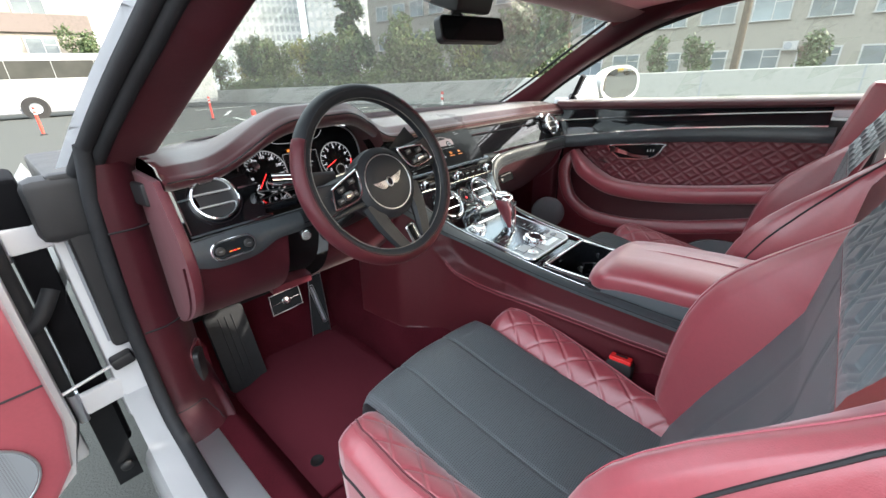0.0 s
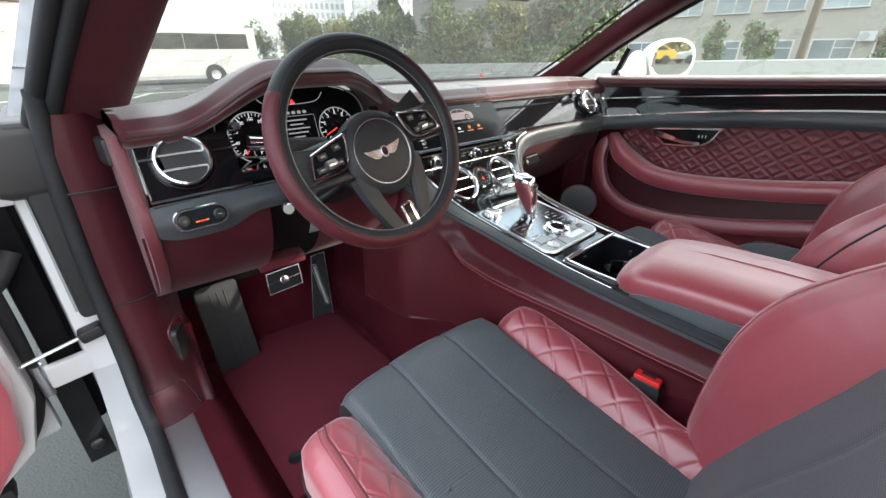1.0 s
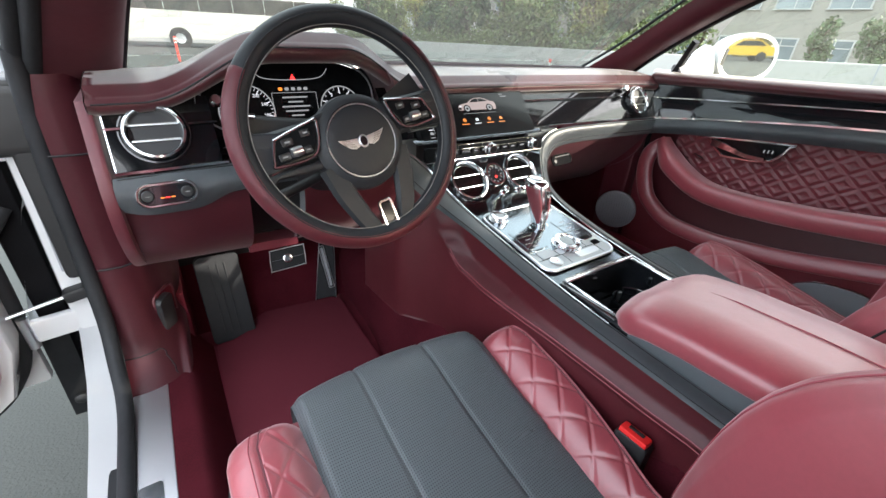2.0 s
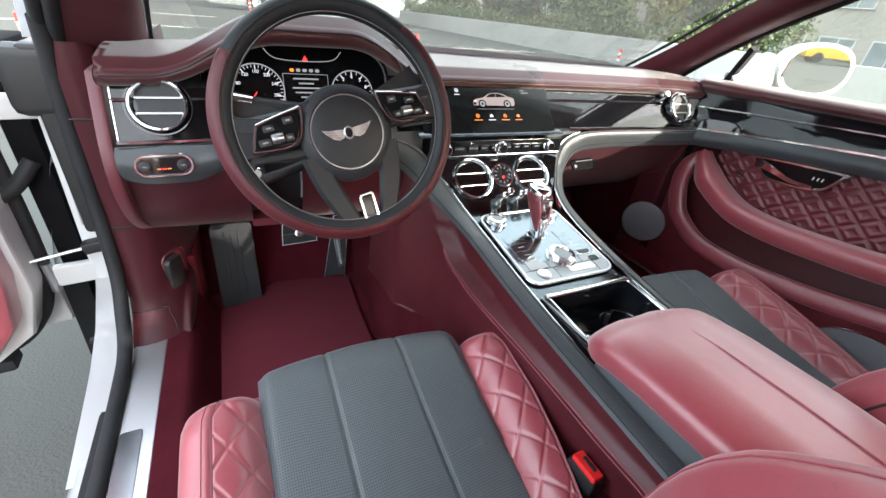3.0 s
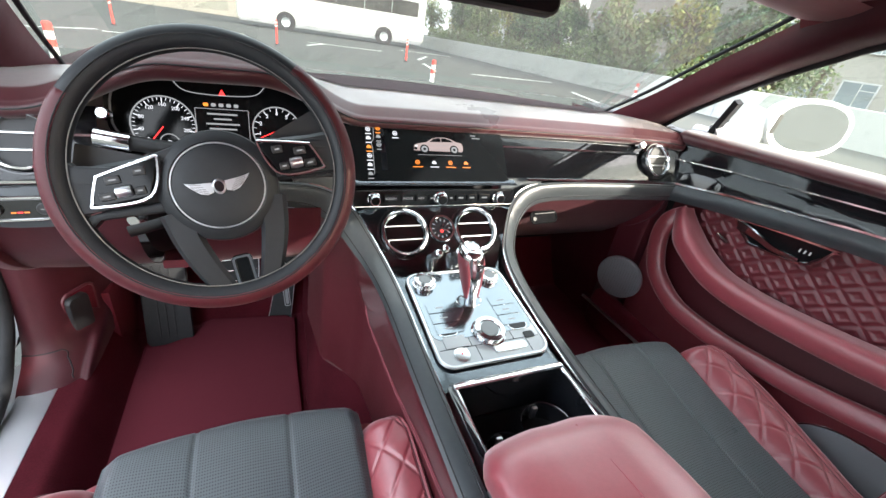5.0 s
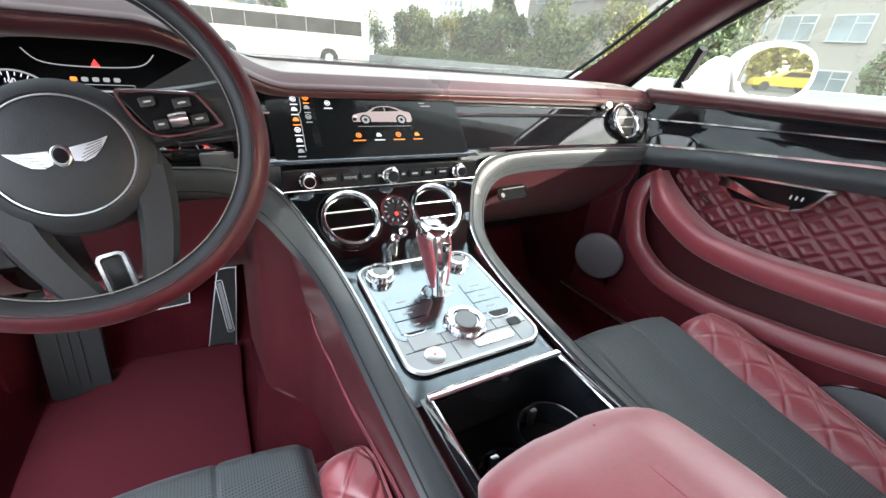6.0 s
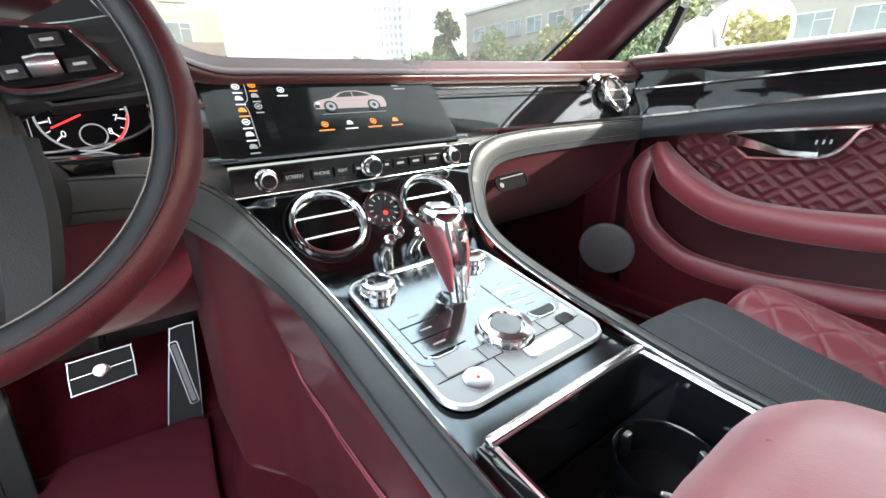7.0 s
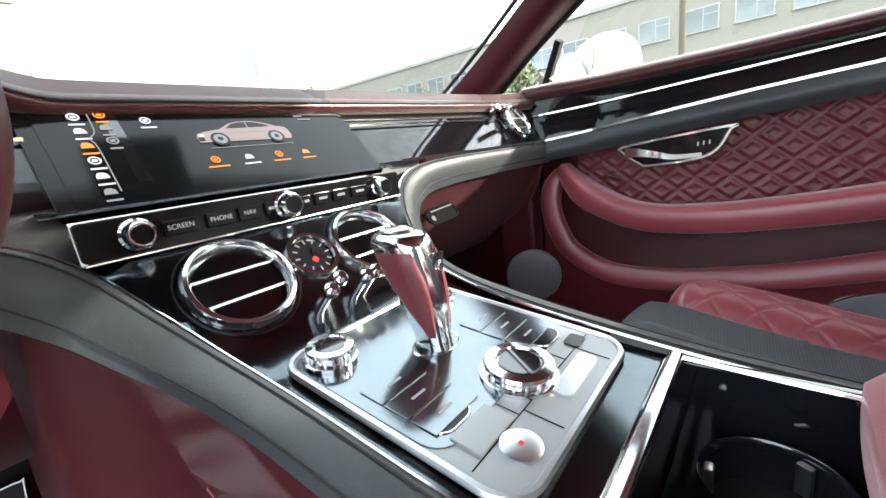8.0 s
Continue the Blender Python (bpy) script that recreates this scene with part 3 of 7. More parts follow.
for s in (1,):
    part("kick_panel", grid(lambda u, v: Vector((0.735 + 0.01 * u, lerp(0.02, 0.45, u), lerp(0.90, 0.22, v))), 8, 10, thick=0.006), red_suede, car_body, "dark red carpeted kick panel")
    part("sill_side_carpet", rbox(0.05, 1.3, 0.15, 0.02, pose(0.74, -0.62, 0.28)), red_suede, car_body)
    part("sill_skin", rbox(0.12, 3.2, 0.2, 0.03, pose(0.88, 0.1, 0.27)), white_paint, car_body, "white painted outer sill")
    part("quarter_panel", rbox(0.06, 0.75, 0.62, 0.02, pose(0.80, -1.42, 0.68)), red_leather, car_body)
    part("quarter_panel", rbox(0.06, 0.55, 0.62, 0.02, pose(-0.80, -1.56, 0.68)), red_leather, car_body)
    part("quarter_skin", rbox(0.05, 0.75, 0.70, 0.02, pose(0.875, -1.45, 0.66)), white_paint, car_body, "white painted rear quarter")
    part("quarter_skin", rbox(0.05, 0.55, 0.70, 0.02, pose(-0.875, -1.56, 0.66)), white_paint, car_body, "white painted rear quarter")

for s in (-1, 1):
    part("dash_side_filler", rbox(0.10, 0.34, 0.36, 0.01, pose(s * 0.80, 0.235, 0.735)), black_plastic, car_body)
# Unseen blocks added at the rear corners to keep sun off the driver seat.
for s in (-1, 1):
    part("rear_sun_block", rbox(0.06, 0.55, 0.32, 0.02, pose(s * 0.715, -1.63, 1.10, 0, -s * 14)), red_shaded, car_body, "dark red unseen block that keeps rear sun off the seats")
# Unseen box added to stop sun leaking in ahead of the passenger door.
part("wing_light_block", rbox(0.06, 0.46, 0.74, 0.01, pose(0.845, 0.14, 0.54)), black_plastic, car_body)
part("dash_side_filler", rbox(0.06, 0.12, 0.50, 0.02, pose(0.765, 0.0, 0.48)), red_shaded, car_body)

part("dash_side_filler", rbox(0.075, 0.20, 0.05, 0.02, pose(-0.746, 0.165, 0.880)), red_shaded, car_body)

# Black sheet in place of the shade behind the pedals.
part("footwell_dark_sheet", rbox(1.44, 0.02, 0.30, 0.004, pose(0, 0.345, 0.545)), black_plastic, car_body, "black sheet for the unlit space under the dashboard")
# ---- dashboard ----
dash = thing("dashboard", (0, 0.1, 0.8), "dark red leather dashboard with gloss black fascia", "dashboard")


def dash_top(u, v):
    x = lerp(-0.715, 0.700, u)
    h = hood(x)
    back = y_ws(min(0.70, abs(x))) + 0.0
    ft = fascia_top(x)
    lip_y, lip_z = ft.y - 0.024 - 0.040 * h, 0.906 + 0.080 * h
    if v < 0.7:
        t = v / 0.7
        y = lerp(back, lip_y + 0.02, t)
        z = 0.914 + 0.014 * math.sin(math.pi * t * 0.9) + 0.080 * h * sstep(0.30, 0.97, t)
        return Vector((x, y, z))
    t = (v - 0.7) / 0.3
    a = math.pi * t
    th = 0.014 + 0.004 * h
    p = Vector((x, lip_y + 0.02 - 0.022 * math.sin(a), lip_z - th + th * math.cos(a)))
    return p


for u in (0.0, 1.0):
    end = bmesh.new()
    end.faces.new([end.verts.new(dash_top(u, k / 40) + Vector(((u - 0.5) * 0.003, 0, 0))) for k in range(41)])
    bmesh.ops.solidify(end, geom=list(end.faces), thickness=0.006)
    part("dash_top_end", end, red_dash, dash, "dark red leather end of the dashboard top", flat=True)
part("dash_top", grid(dash_top, 110, 34, thick=0.006), red_dash, dash, "dark red leather dashboard top", angle=60)


def lip_seam(x):
    h, ft = hood(x), fascia_top(x)
    return Vector((x, ft.y - 0.024 - 0.040 * h - 0.0025, 0.906 + 0.080 * h - 0.010))


part("top_seam", tube([lip_seam(lerp(-0.71, 0.695, k / 120)) for k in range(121)], 0.0013, 5), stitch_dark, dash)
for s in (-1, 1):
    edge = [(p.x, p.y) for p in spline([(-0.082, 0.900, 0), (-0.108, 0.850, 0), (-0.132, 0.800, 0), (-0.141, 0.752, 0), (-0.130, 0.700, 0), (-0.100, 0.655, 0), (-0.045, 0.612, 0), (0.03, 0.575, 0)], 36)]
    part("dash_end", slab(edge + [(0.06, 0.566), (0.22, 0.566), (0.22, 0.903)], 0.018, basis((s * 0.719 - 0.009, 0.045 * (s > 0), 0), (0, 1, 0), (0, 0, 1)), 0.007), red_shaded, dash, "dark red leather end of the dashboard")
# Darker plum strip along the rear of the dash top.
part("dash_rear_strip", grid(lambda u, v: dash_top(lerp(0.10, 0.965, u), 0.7 * table(lerp(0.10, 0.965, u), (0.1, 0.50), (0.28, 0.46), (0.40, 0.62), (0.60, 0.66), (0.75, 0.66), (0.88, 0.62), (0.965, 0.40)) * lerp(0.02, 1.0, v)) + Vector((0, 0, 0.0025)), 60, 8, thick=-0.002), dash_rear, dash, "darker matte plum strip below the windscreen")
part("defrost_vent", grid(lambda u, v: Vector((lerp(-0.45, 0.45, u), y_ws(lerp(-0.45, 0.45, u)) - lerp(0.035, 0.015, v), 0.9275 - 0.002 * v)), 30, 3, thick=0.002), black_plastic, dash)


def fascia(a, b, name="fascia_panel", label="gloss black veneer fascia"):
    def f(u, v):
        x = lerp(a, b, u)
        p = fascia_top(x).lerp(fascia_bot(x), v)
        return p + Vector((0, -0.003 * math.sin(math.pi * v), -0.001 * math.sin(math.pi * v)))
    return part(name, grid(f, 24, 12, thick=0.006), piano, dash, label)


fascia(-0.705, -0.560)
fascia(0.172, 0.702)
fascia(-0.235, -0.172)


def mid(x, k, out=0.004):
    p = fascia_top(x).lerp(fascia_bot(x), k)
    return p + Vector((0, -0.003 * math.sin(math.pi * k) - out * 0.7, -0.001 * math.sin(math.pi * k) + out * 0.7))


strip = [(-0.0016, -0.0016), (0.0016, -0.0016), (0.0016, 0.0016), (-0.0016, 0.0016)]
for a, b in ((-0.705, -0.680), (-0.596, -0.555), (0.175, 0.598), (-0.235, -0.174)):
    part("chrome_strip", sweep([mid(lerp(a, b, k / 16), 0.40) for k in range(17)], strip), chrome, dash, "thin chrome strip")
for a, b in ((-0.706, -0.552), (0.225, 0.698)):
    part("chrome_strip", sweep([fascia_bot(lerp(a, b, k / 16)) + Vector((0, -0.006, 0)) for k in range(17)], [(p[0] * 1.6, p[1] * 1.3) for p in strip]), chrome, dash, "thin chrome strip")
part("chrome_strip", sweep([mid(-0.704, k / 8) for k in range(9)], [(p[0] * 0.45, p[1] * 0.6) for p in strip], (1, 0, 0)), chrome, dash)


def wing(s):
    """Slate leather band under the fascia that turns down along the console."""
    upper = spline([(s * 0.705, -0.124, 0.797), (s * 0.50, -0.112, 0.799), (s * 0.30, -0.104, 0.797), (s * 0.222, -0.106, 0.785), (s * 0.178, -0.126, 0.756), (s * 0.148, -0.168, 0.714), (s * 0.128, -0.215, 0.681), (s * 0.116, -0.30, 0.656), (s * 0.112, -0.45, 0.6315), (s * 0.111, -0.62, 0.616), (s * 0.111, -0.95, 0.604)], 90)
    lower = spline([(s * 0.705, -0.122, 0.752), (s * 0.50, -0.112, 0.753), (s * 0.34, -0.106, 0.751), (s * 0.256, -0.110, 0.742), (s * 0.212, -0.130, 0.712), (s * 0.182, -0.172, 0.680), (s * 0.164, -0.220, 0.662), (s * 0.152, -0.30, 0.646), (s * 0.146, -0.45, 0.622), (s * 0.143, -0.62, 0.607), (s * 0.142, -0.95, 0.595)], 90)

    def f(u, v):
        i = min(90, int(u * 90 + 0.5))
        a, b = upper[i], lower[i]
        n = Vector((0, -0.7, 0.7)) if i < 40 else Vector((s * 0.15, -0.25, 0.95))
        return a.lerp(b, v) + n * lerp(0.012, 0.005, sstep(30, 50, i)) * math.sin(math.pi * v) ** 0.7
    part("wing_band", grid(f, 91, 9, thick=-s * 0.012), slate_leather, dash, "slate leather band that turns down along the console")
    part("chrome_strip", tube([p for p in upper[22:] if p.y > -0.60], 0.0015, 6), chrome, dash, "bright chrome edge of the console")
    for k in (0.16, 0.84):
        part("stitching", tube([f(i / 90, k) + Vector((0, -0.0004, 0.0006)) for i in range(91)], 0.0009, 4), stitch_dark, dash)
    return upper, lower


for s in (-1, 1):
    wing(s)
    part("band_corner", rbox(0.110, 0.012, 0.080, 0.003, pose(s * 0.225, -0.078, 0.768)), slate_leather, dash, "slate leather corner beside the controls")


# lower left: slate switch panel and red knee panel
def knee(u, v):
    x = lerp(-0.732, -0.235, u)
    z0 = 0.752 - 0.012 * math.exp(-((x + 0.65) / 0.06) ** 2)
    a = Vector((x, -0.120, z0))
    b = Vector((x, table(x, (-0.71, 0.045), (-0.53, 0.03), (-0.3, 0.02)), 0.566))
    p = a.lerp(b, v)
    return p + Vector((0, -0.035 * math.sin(math.pi * v), -0.015 * math.sin(math.pi * v)))


for k0, k1 in ((0.0, 0.405), (0.60, 1.0)):
    part("knee_panel", grid(lambda u, v, k0=k0, k1=k1: knee(lerp(k0, k1, u), v), 20, 14, thick=0.008), red_shaded, dash, "dark red leather knee panel")
part("column_recess", grid(lambda u, v: knee(lerp(0.40, 0.605, u), lerp(0.0, 0.86, v)) + Vector((0, 0.045 + 0.02 * math.sin(math.pi * u), 0.0)), 12, 10, thick=0.008), black_plastic, dash, "black recess beside the steering column")
part("recess_sill", sweep([knee(lerp(0.400, 0.610, k / 12), 0.95) + Vector((0, 0.004, 0)) for k in range(13)], [(-0.030, -0.012), (0.006, -0.014), (0.008, 0.006), (-0.030, 0.012)]), red_shaded, dash, "dark red leather ledge under the recess")


def switch_panel(u, v):
    x = lerp(-0.712, -0.50, u)
    d = 0.022 * math.exp(-((x + 0.645) / 0.07) ** 4)
    return Vector((x, lerp(-0.126, -0.132, v) - 0.012 * math.sin(math.pi * v), lerp(0.797, 0.757 - d, v)))


part("switch_panel", grid(switch_panel, 24, 8, thick=0.01), slate_leather, dash, "slate leather panel below the fascia")
ls = basis((-0.648, -0.1435, 0.771), (1, 0.05, 0), (0, 0.18, 1))
lsw = part("light_switch", slab(rrect(0.074, 0.028, 0.0135), 0.004, ls, 0.001), piano, dash, "black light switch unit with amber symbols")
part("switch_ring", loop_strip(rrect(0.078, 0.032, 0.0155), 0.0025, ls, 0.003), chrome, lsw)
for dx in (-0.026, 0.026):
    part("switch_button", lathe([(0.0085, 0), (0.0085, 0.004), (0.007, 0.0055), (0, 0.0055)], 20, ls @ pose(dx, 0, 0.003)), black_plastic, lsw)
    part("button_mark", moved(rbox(0.006, 0.0012, 0.0006, 0), ls @ pose(dx, 0, 0.009)), dim_glow, lsw)
for k, (dx, m_) in enumerate(((-0.008, amber_glow), (-0.001, red_glow), (0.006, amber_glow))):
    part("switch_lamp", moved(rbox(0.0055, 0.002, 0.0006, 0), ls @ pose(dx, -0.005, 0.0045)), m_, lsw)
part("side_demist_vent", join(rbox(0.012, 0.05, 0.045, 0.006, pose(-0.732, 0.01, 0.865, 0, 0, 8))), black_plastic, dash, "black side demister slot")


def round_vent(name, c, r, axis_x, axis_y, parent, label):
    """A round air vent: chrome ring, dark throat, two blades."""
    m = basis(c, axis_x, axis_y)
    v = part(name, lathe([(r * 0.80, -0.012), (r * 0.83, 0.002), (r * 0.88, 0.009), (r * 0.93, 0.0115), (r * 1.00, 0.0105), (r * 1.06, 0.004), (r * 1.07, -0.012)], 44, m, cap=False), chrome, parent, label)
    part("outer_ring", lathe([(r * 1.07, -0.004), (r * 1.11, 0.002), (r * 1.16, 0.002), (r * 1.18, -0.006)], 44, m, cap=False), piano, v)
    part("throat", lathe([(r * 0.85, 0.0), (r * 0.80, -0.030), (0, -0.034)], 32, m), black_plastic, v, "black vent throat")
    for k in (-0.30, 0.30):
        w = 2 * r * 0.84 * math.sqrt(1 - k * k)
        b = part("blade", moved(rbox(w * 0.97, 0.0035, 0.026, 0.001), m @ pose(0, k * r + 0.0092, -0.0085, 46)), blade_grey, v)
        part("blade_edge", moved(rbox(w * 0.97, 0.0025, 0.003, 0.0008), m @ pose(0, k * r, 0.0015)), satin, b, "satin metal blade edge")
    return v


round_vent("air_vent", (-0.643, -0.092, 0.852), 0.041, (1, 0, 0), (0, 0.55, 1), dash, "round chrome air vent with two dark blades")
round_vent("air_vent", (0.632, -0.083, 0.849), 0.040, (1, 0.0, 0), (0, 0.55, 1), dash, "round chrome air vent with two dark blades")
for x, z, y in ((0.580, 0.880, -0.052), (-0.548, 0.888, -0.058)):
    part("vent_knob", lathe([(0.0, 0.020), (0.007, 0.020), (0.009, 0.016), (0.006, 0.010), (0.008, 0.004), (0.009, 0)], 18, basis((x, y, z), (1, 0, 0), (0, 0.4, 1))), chrome, dash, "small chrome vent stop")

# glovebox
def glove(u, v):
    x = lerp(0.185, 0.73, u)
    return Vector((x, lerp(-0.100, 0.10, v) - 0.02 * math.sin(math.pi * v), lerp(0.752, 0.54, v)))


gb = part("glovebox_lid", grid(glove, 20, 12, thick=0.01), red_shaded, dash, "dark red leather glovebox lid")
gh = basis((0.300, -0.1005, 0.704), (1, 0.0, 0.05), (0, 0.55, 0.83))
ghr = part("handle_recess", slab(rrect(0.074, 0.026, 0.010), 0.004, gh @ pose(0, 0, -0.001), 0.001), cavity_black, gb, "black glovebox handle recess")
part("recess_rim", loop_strip(rrect(0.076, 0.028, 0.011), 0.0022, gh @ pose(0, 0, 0.003)), cavity_black, ghr)
part("glovebox_handle", moved(rbox(0.060, 0.0035, 0.003, 0.0012), gh @ pose(0.004, 0.0095, 0.004)), black_plastic, ghr, "slim black glovebox handle")
part("lock", lathe([(0.005, 0), (0.005, 0.002), (0, 0.002)], 16, gh @ pose(-0.027, -0.003, 0.003)), black_plastic, ghr)

# instrument cluster
cl_m = basis((-0.394, 0.028, 0.868), (1, 0, 0), (0, 0.30, 1))
cluster = thing("instrument_cluster", (-0.394, 0.03, 0.86), "dark digital instrument cluster with two round dials", "instrument cluster")


def cl_outline(w, h, n=40):
    out = []
    for k in range(n):
        a = 2 * math.pi * k / n
        c, s = math.cos(a), math.sin(a)
        y = (abs(s) ** 0.7) * (h if s > 0 else 0.058) * (1 if s > 0 else -1)
        out.append((w * math.copysign(abs(c) ** 0.62, c), y))
    return out


part("display", slab(cl_outline(0.168, 0.080), 0.004, cl_m), screen_black, cluster, "black glass display")
part("display_rim", loop_strip(cl_outline(0.170, 0.082), 0.0018, cl_m, 0.006), satin, cluster)


def binnacle(u, v):
    a = math.pi * (1.18 - 1.36 * u)
    x = -0.394 + 0.185 * math.copysign(abs(math.cos(a)) ** 0.7, math.cos(a))
    z = 0.862 + 0.098 * math.copysign(abs(math.sin(a)) ** 0.75, math.sin(a))
    return Vector((x, lerp(0.05, -0.065 if math.sin(a) > 0 else -0.02, v), z + 0.012 * v * (math.sin(a) > 0)))


part("binnacle_lining", grid(binnacle, 40, 6, thick=0.004), red_dash, cluster, "dark red lining of the binnacle")
part("binnacle_back", rbox(0.40, 0.012, 0.17, 0.004, pose(-0.394, 0.055, 0.845)), black_plastic, cluster)
part("lower_fill", rbox(0.37, 0.10, 0.02, 0.006, pose(-0.394, -0.02, 0.802)), piano, cluster)


def dial(cx, r, marks, first, last, num_every, needle):
    m = cl_m @ pose(cx, -0.015, 0.0045)
    d = part("dial", loop_strip([(r * math.cos(2 * math.pi * k / 48), r * math.sin(2 * math.pi * k / 48)) for k in range(48)], 0.0012, m, 0.0008), dim_glow, cluster, "round dial with white figures")
    part("dial_arc", moved(tube([(r * 0.985 * math.cos(radians(a)), r * 0.985 * math.sin(radians(a)), 0.001) for a in range(-60, 0, 5)], 0.0016, 5), m), red_glow if marks < 20 else pink_glow, d)
    for k in range(marks + 1):
        a = radians(lerp(225, -45, k / marks))
        big = k % num_every == 0
        l = 0.009 if big else 0.005
        part("tick", moved(rbox(l, 0.0014 if big else 0.0008, 0.0006, 0), m @ pose((r * 0.96 - l / 2) * math.cos(a), (r * 0.96 - l / 2) * math.sin(a), 0.0005, 0, 0, math.degrees(a))), white_glow, d)
        if big:
            n = first + (last - first) * k // marks
            part("figure", words(str(n), 0.0105 if n < 10 else 0.0085, m @ pose((r * 0.72) * math.cos(a), (r * 0.72) * math.sin(a), 0.0006), 0.0002), white_glow, d)
    a = radians(needle)
    part("needle", moved(rbox(r * 0.75, 0.0016, 0.0008, 0), m @ pose(r * 0.42 * math.cos(a), r * 0.42 * math.sin(a), 0.0014, 0, 0, needle)), red_glow, d, "red needle")
    part("inner_ring", loop_strip([(r * 0.3 * math.cos(2 * math.pi * k / 24) + r * 0.12, r * 0.3 * math.sin(2 * math.pi * k / 24) - r * 0.58) for k in range(24)], 0.0008, m, 0.0008), dim_glow, d)
    return d


dial(-0.094, 0.050, 32, 0, 320, 4, 232)
dial(0.094, 0.044, 16, 0, 8, 2, 205)
part("gear_letter", words("P", 0.013, cl_m @ pose(-0.088, -0.045, 0.006), 0.0002), white_glow, cluster)
part("hazard_mark", slab([(-0.006, -0.005), (0.006, -0.005), (0, 0.006)], 0.0006, cl_m @ pose(0.002, 0.048, 0.0045)), red_glow, cluster, "red warning triangle")
part("message_box", loop_strip(rrect(0.088, 0.058, 0.001), 0.0005, cl_m @ pose(0.0, -0.010, 0.0045)), dim_glow, cluster)
for k, w in enumerate((0.050, 0.030, 0.056, 0.046, 0.026)):
    part("message_line", moved(rbox(w, 0.0028, 0.0005, 0), cl_m @ pose(0.0, 0.010 - 0.0088 * k, 0.0047)), dim_glow, cluster)
for k, m_ in enumerate((amber_glow, dim_glow, dim_glow, dim_glow, dim_glow)):
    part("telltale", slab(rrect(0.008, 0.006, 0.002), 0.0005, cl_m @ pose(-0.026 + 0.0125 * k, 0.026, 0.0047)), m_, cluster)
part("brow_line", moved(tube(spline([(-0.075, 0.064, 0.005), (-0.055, 0.047, 0.005), (0, 0.043, 0.005), (0.055, 0.047, 0.005), (0.075, 0.064, 0.005)], 24), 0.0008, 5), cl_m), dim_glow, cluster)

# central screen
scr_o = (fascia_top(0).lerp(fascia_bot(0), 0.5)) + Vector((-0.001, -0.002, 0.004))
scr_m = basis(scr_o, (1, 0, 0), fascia_top(0) - fascia_bot(0))
screen = thing("touchscreen", scr_o, "wide black touchscreen showing a pale car picture and amber icons", "screen")
part("bezel", slab(rrect(0.352, 0.150, 0.004), 0.005, scr_m @ pose(0, -0.008, -0.0035), 0.001), screen_black, screen, "gloss black bezel")
part("display", slab(rrect(0.330, 0.138, 0.003), 0.0010, scr_m @ pose(0.002, -0.008, 0.0016)), screen_black, screen, "dark display")
im = scr_m @ pose(0.0, 0.0, 0.0032)
car_pic = [(-0.0400, -0.0095), (-0.0408, -0.0030), (-0.0385, 0.0030), (-0.0290, 0.0065), (-0.0120, 0.0095), (0.0020, 0.0180), (0.0130, 0.0212), (0.0300, 0.0218), (0.0450, 0.0185), (0.0580, 0.0122), (0.0700, 0.0095), (0.0722, 0.0040), (0.0722, -0.0050), (0.0690, -0.0105)]
cp = part("car_picture", slab(car_pic, 0.0004, im), pink_glow, screen, "pale picture of a coupe")
part("picture_window", slab([(-0.0040, 0.0105), (0.0050, 0.0172), (0.0140, 0.0195), (0.0215, 0.0198), (0.0215, 0.0108)], 0.0005, im @ pose(0, 0, 0.0003)), screen_black, cp)
part("picture_window", slab([(0.0232, 0.0108), (0.0232, 0.0198), (0.0330, 0.0192), (0.0440, 0.0155), (0.0500, 0.0118)], 0.0005, im @ pose(0, 0, 0.0003)), screen_black, cp)
part("picture_lamp", slab(rrect(0.005, 0.0034, 0.0012), 0.0005, im @ pose(-0.0345, 0.0005, 0.0003)), white_glow, cp)
part("picture_grille", slab(rrect(0.0065, 0.0055, 0.001), 0.0005, im @ pose(-0.0368, -0.0050, 0.0003)), screen_black, cp)
for y, w in ((0.0035, 0.080), (-0.0075, 0.060)):
    part("picture_crease", moved(rbox(w, 0.0005, 0.0003, 0), im @ pose(0.018, y, 0.0006)), dim_glow, cp)
for x in (-0.0175, 0.0505):
    part("picture_wheel", lathe([(0.0100, 0), (0.0100, 0.0006), (0, 0.0006)], 22, im @ pose(x, -0.0062, 0.0004)), screen_black, cp)
    part("picture_rim", lathe([(0.0072, 0), (0.0072, 0.0003), (0.0030, 0.0003)], 18, im @ pose(x, -0.0062, 0.0010), cap=False), dim_glow, cp)
part("ground_line", moved(rbox(0.100, 0.0007, 0.0004, 0), im @ pose(0.017, -0.0185, 0)), dim_glow, screen)


def screen_icon(x, y, m_, w=0.0115, ring=False):
    """A small symbol over its caption bar."""
    if ring:
        ic = part("icon", loop_strip([(0.0042 * math.cos(k * 0.5236), 0.0042 * math.sin(k * 0.5236)) for k in range(12)], 0.0008, im @ pose(x, y, 0), 0.0003, 4), m_, screen)
        part("icon_dot", slab(rrect(0.0042, 0.0030, 0.001), 0.0005, im @ pose(x, y, 0)), m_, ic)
    else:
        ic = part("icon", slab([(-0.0048, -0.0030), (0.0048, -0.0030), (0.0040, 0.0012), (0.0014, 0.0036), (-0.0026, 0.0036), (-0.0044, 0.0010)], 0.0005, im @ pose(x, y, 0)), m_, screen)
    part("caption", moved(rbox(w, 0.0018, 0.0004, 0), im @ pose(x, y - 0.0098, 0)), m_, screen)


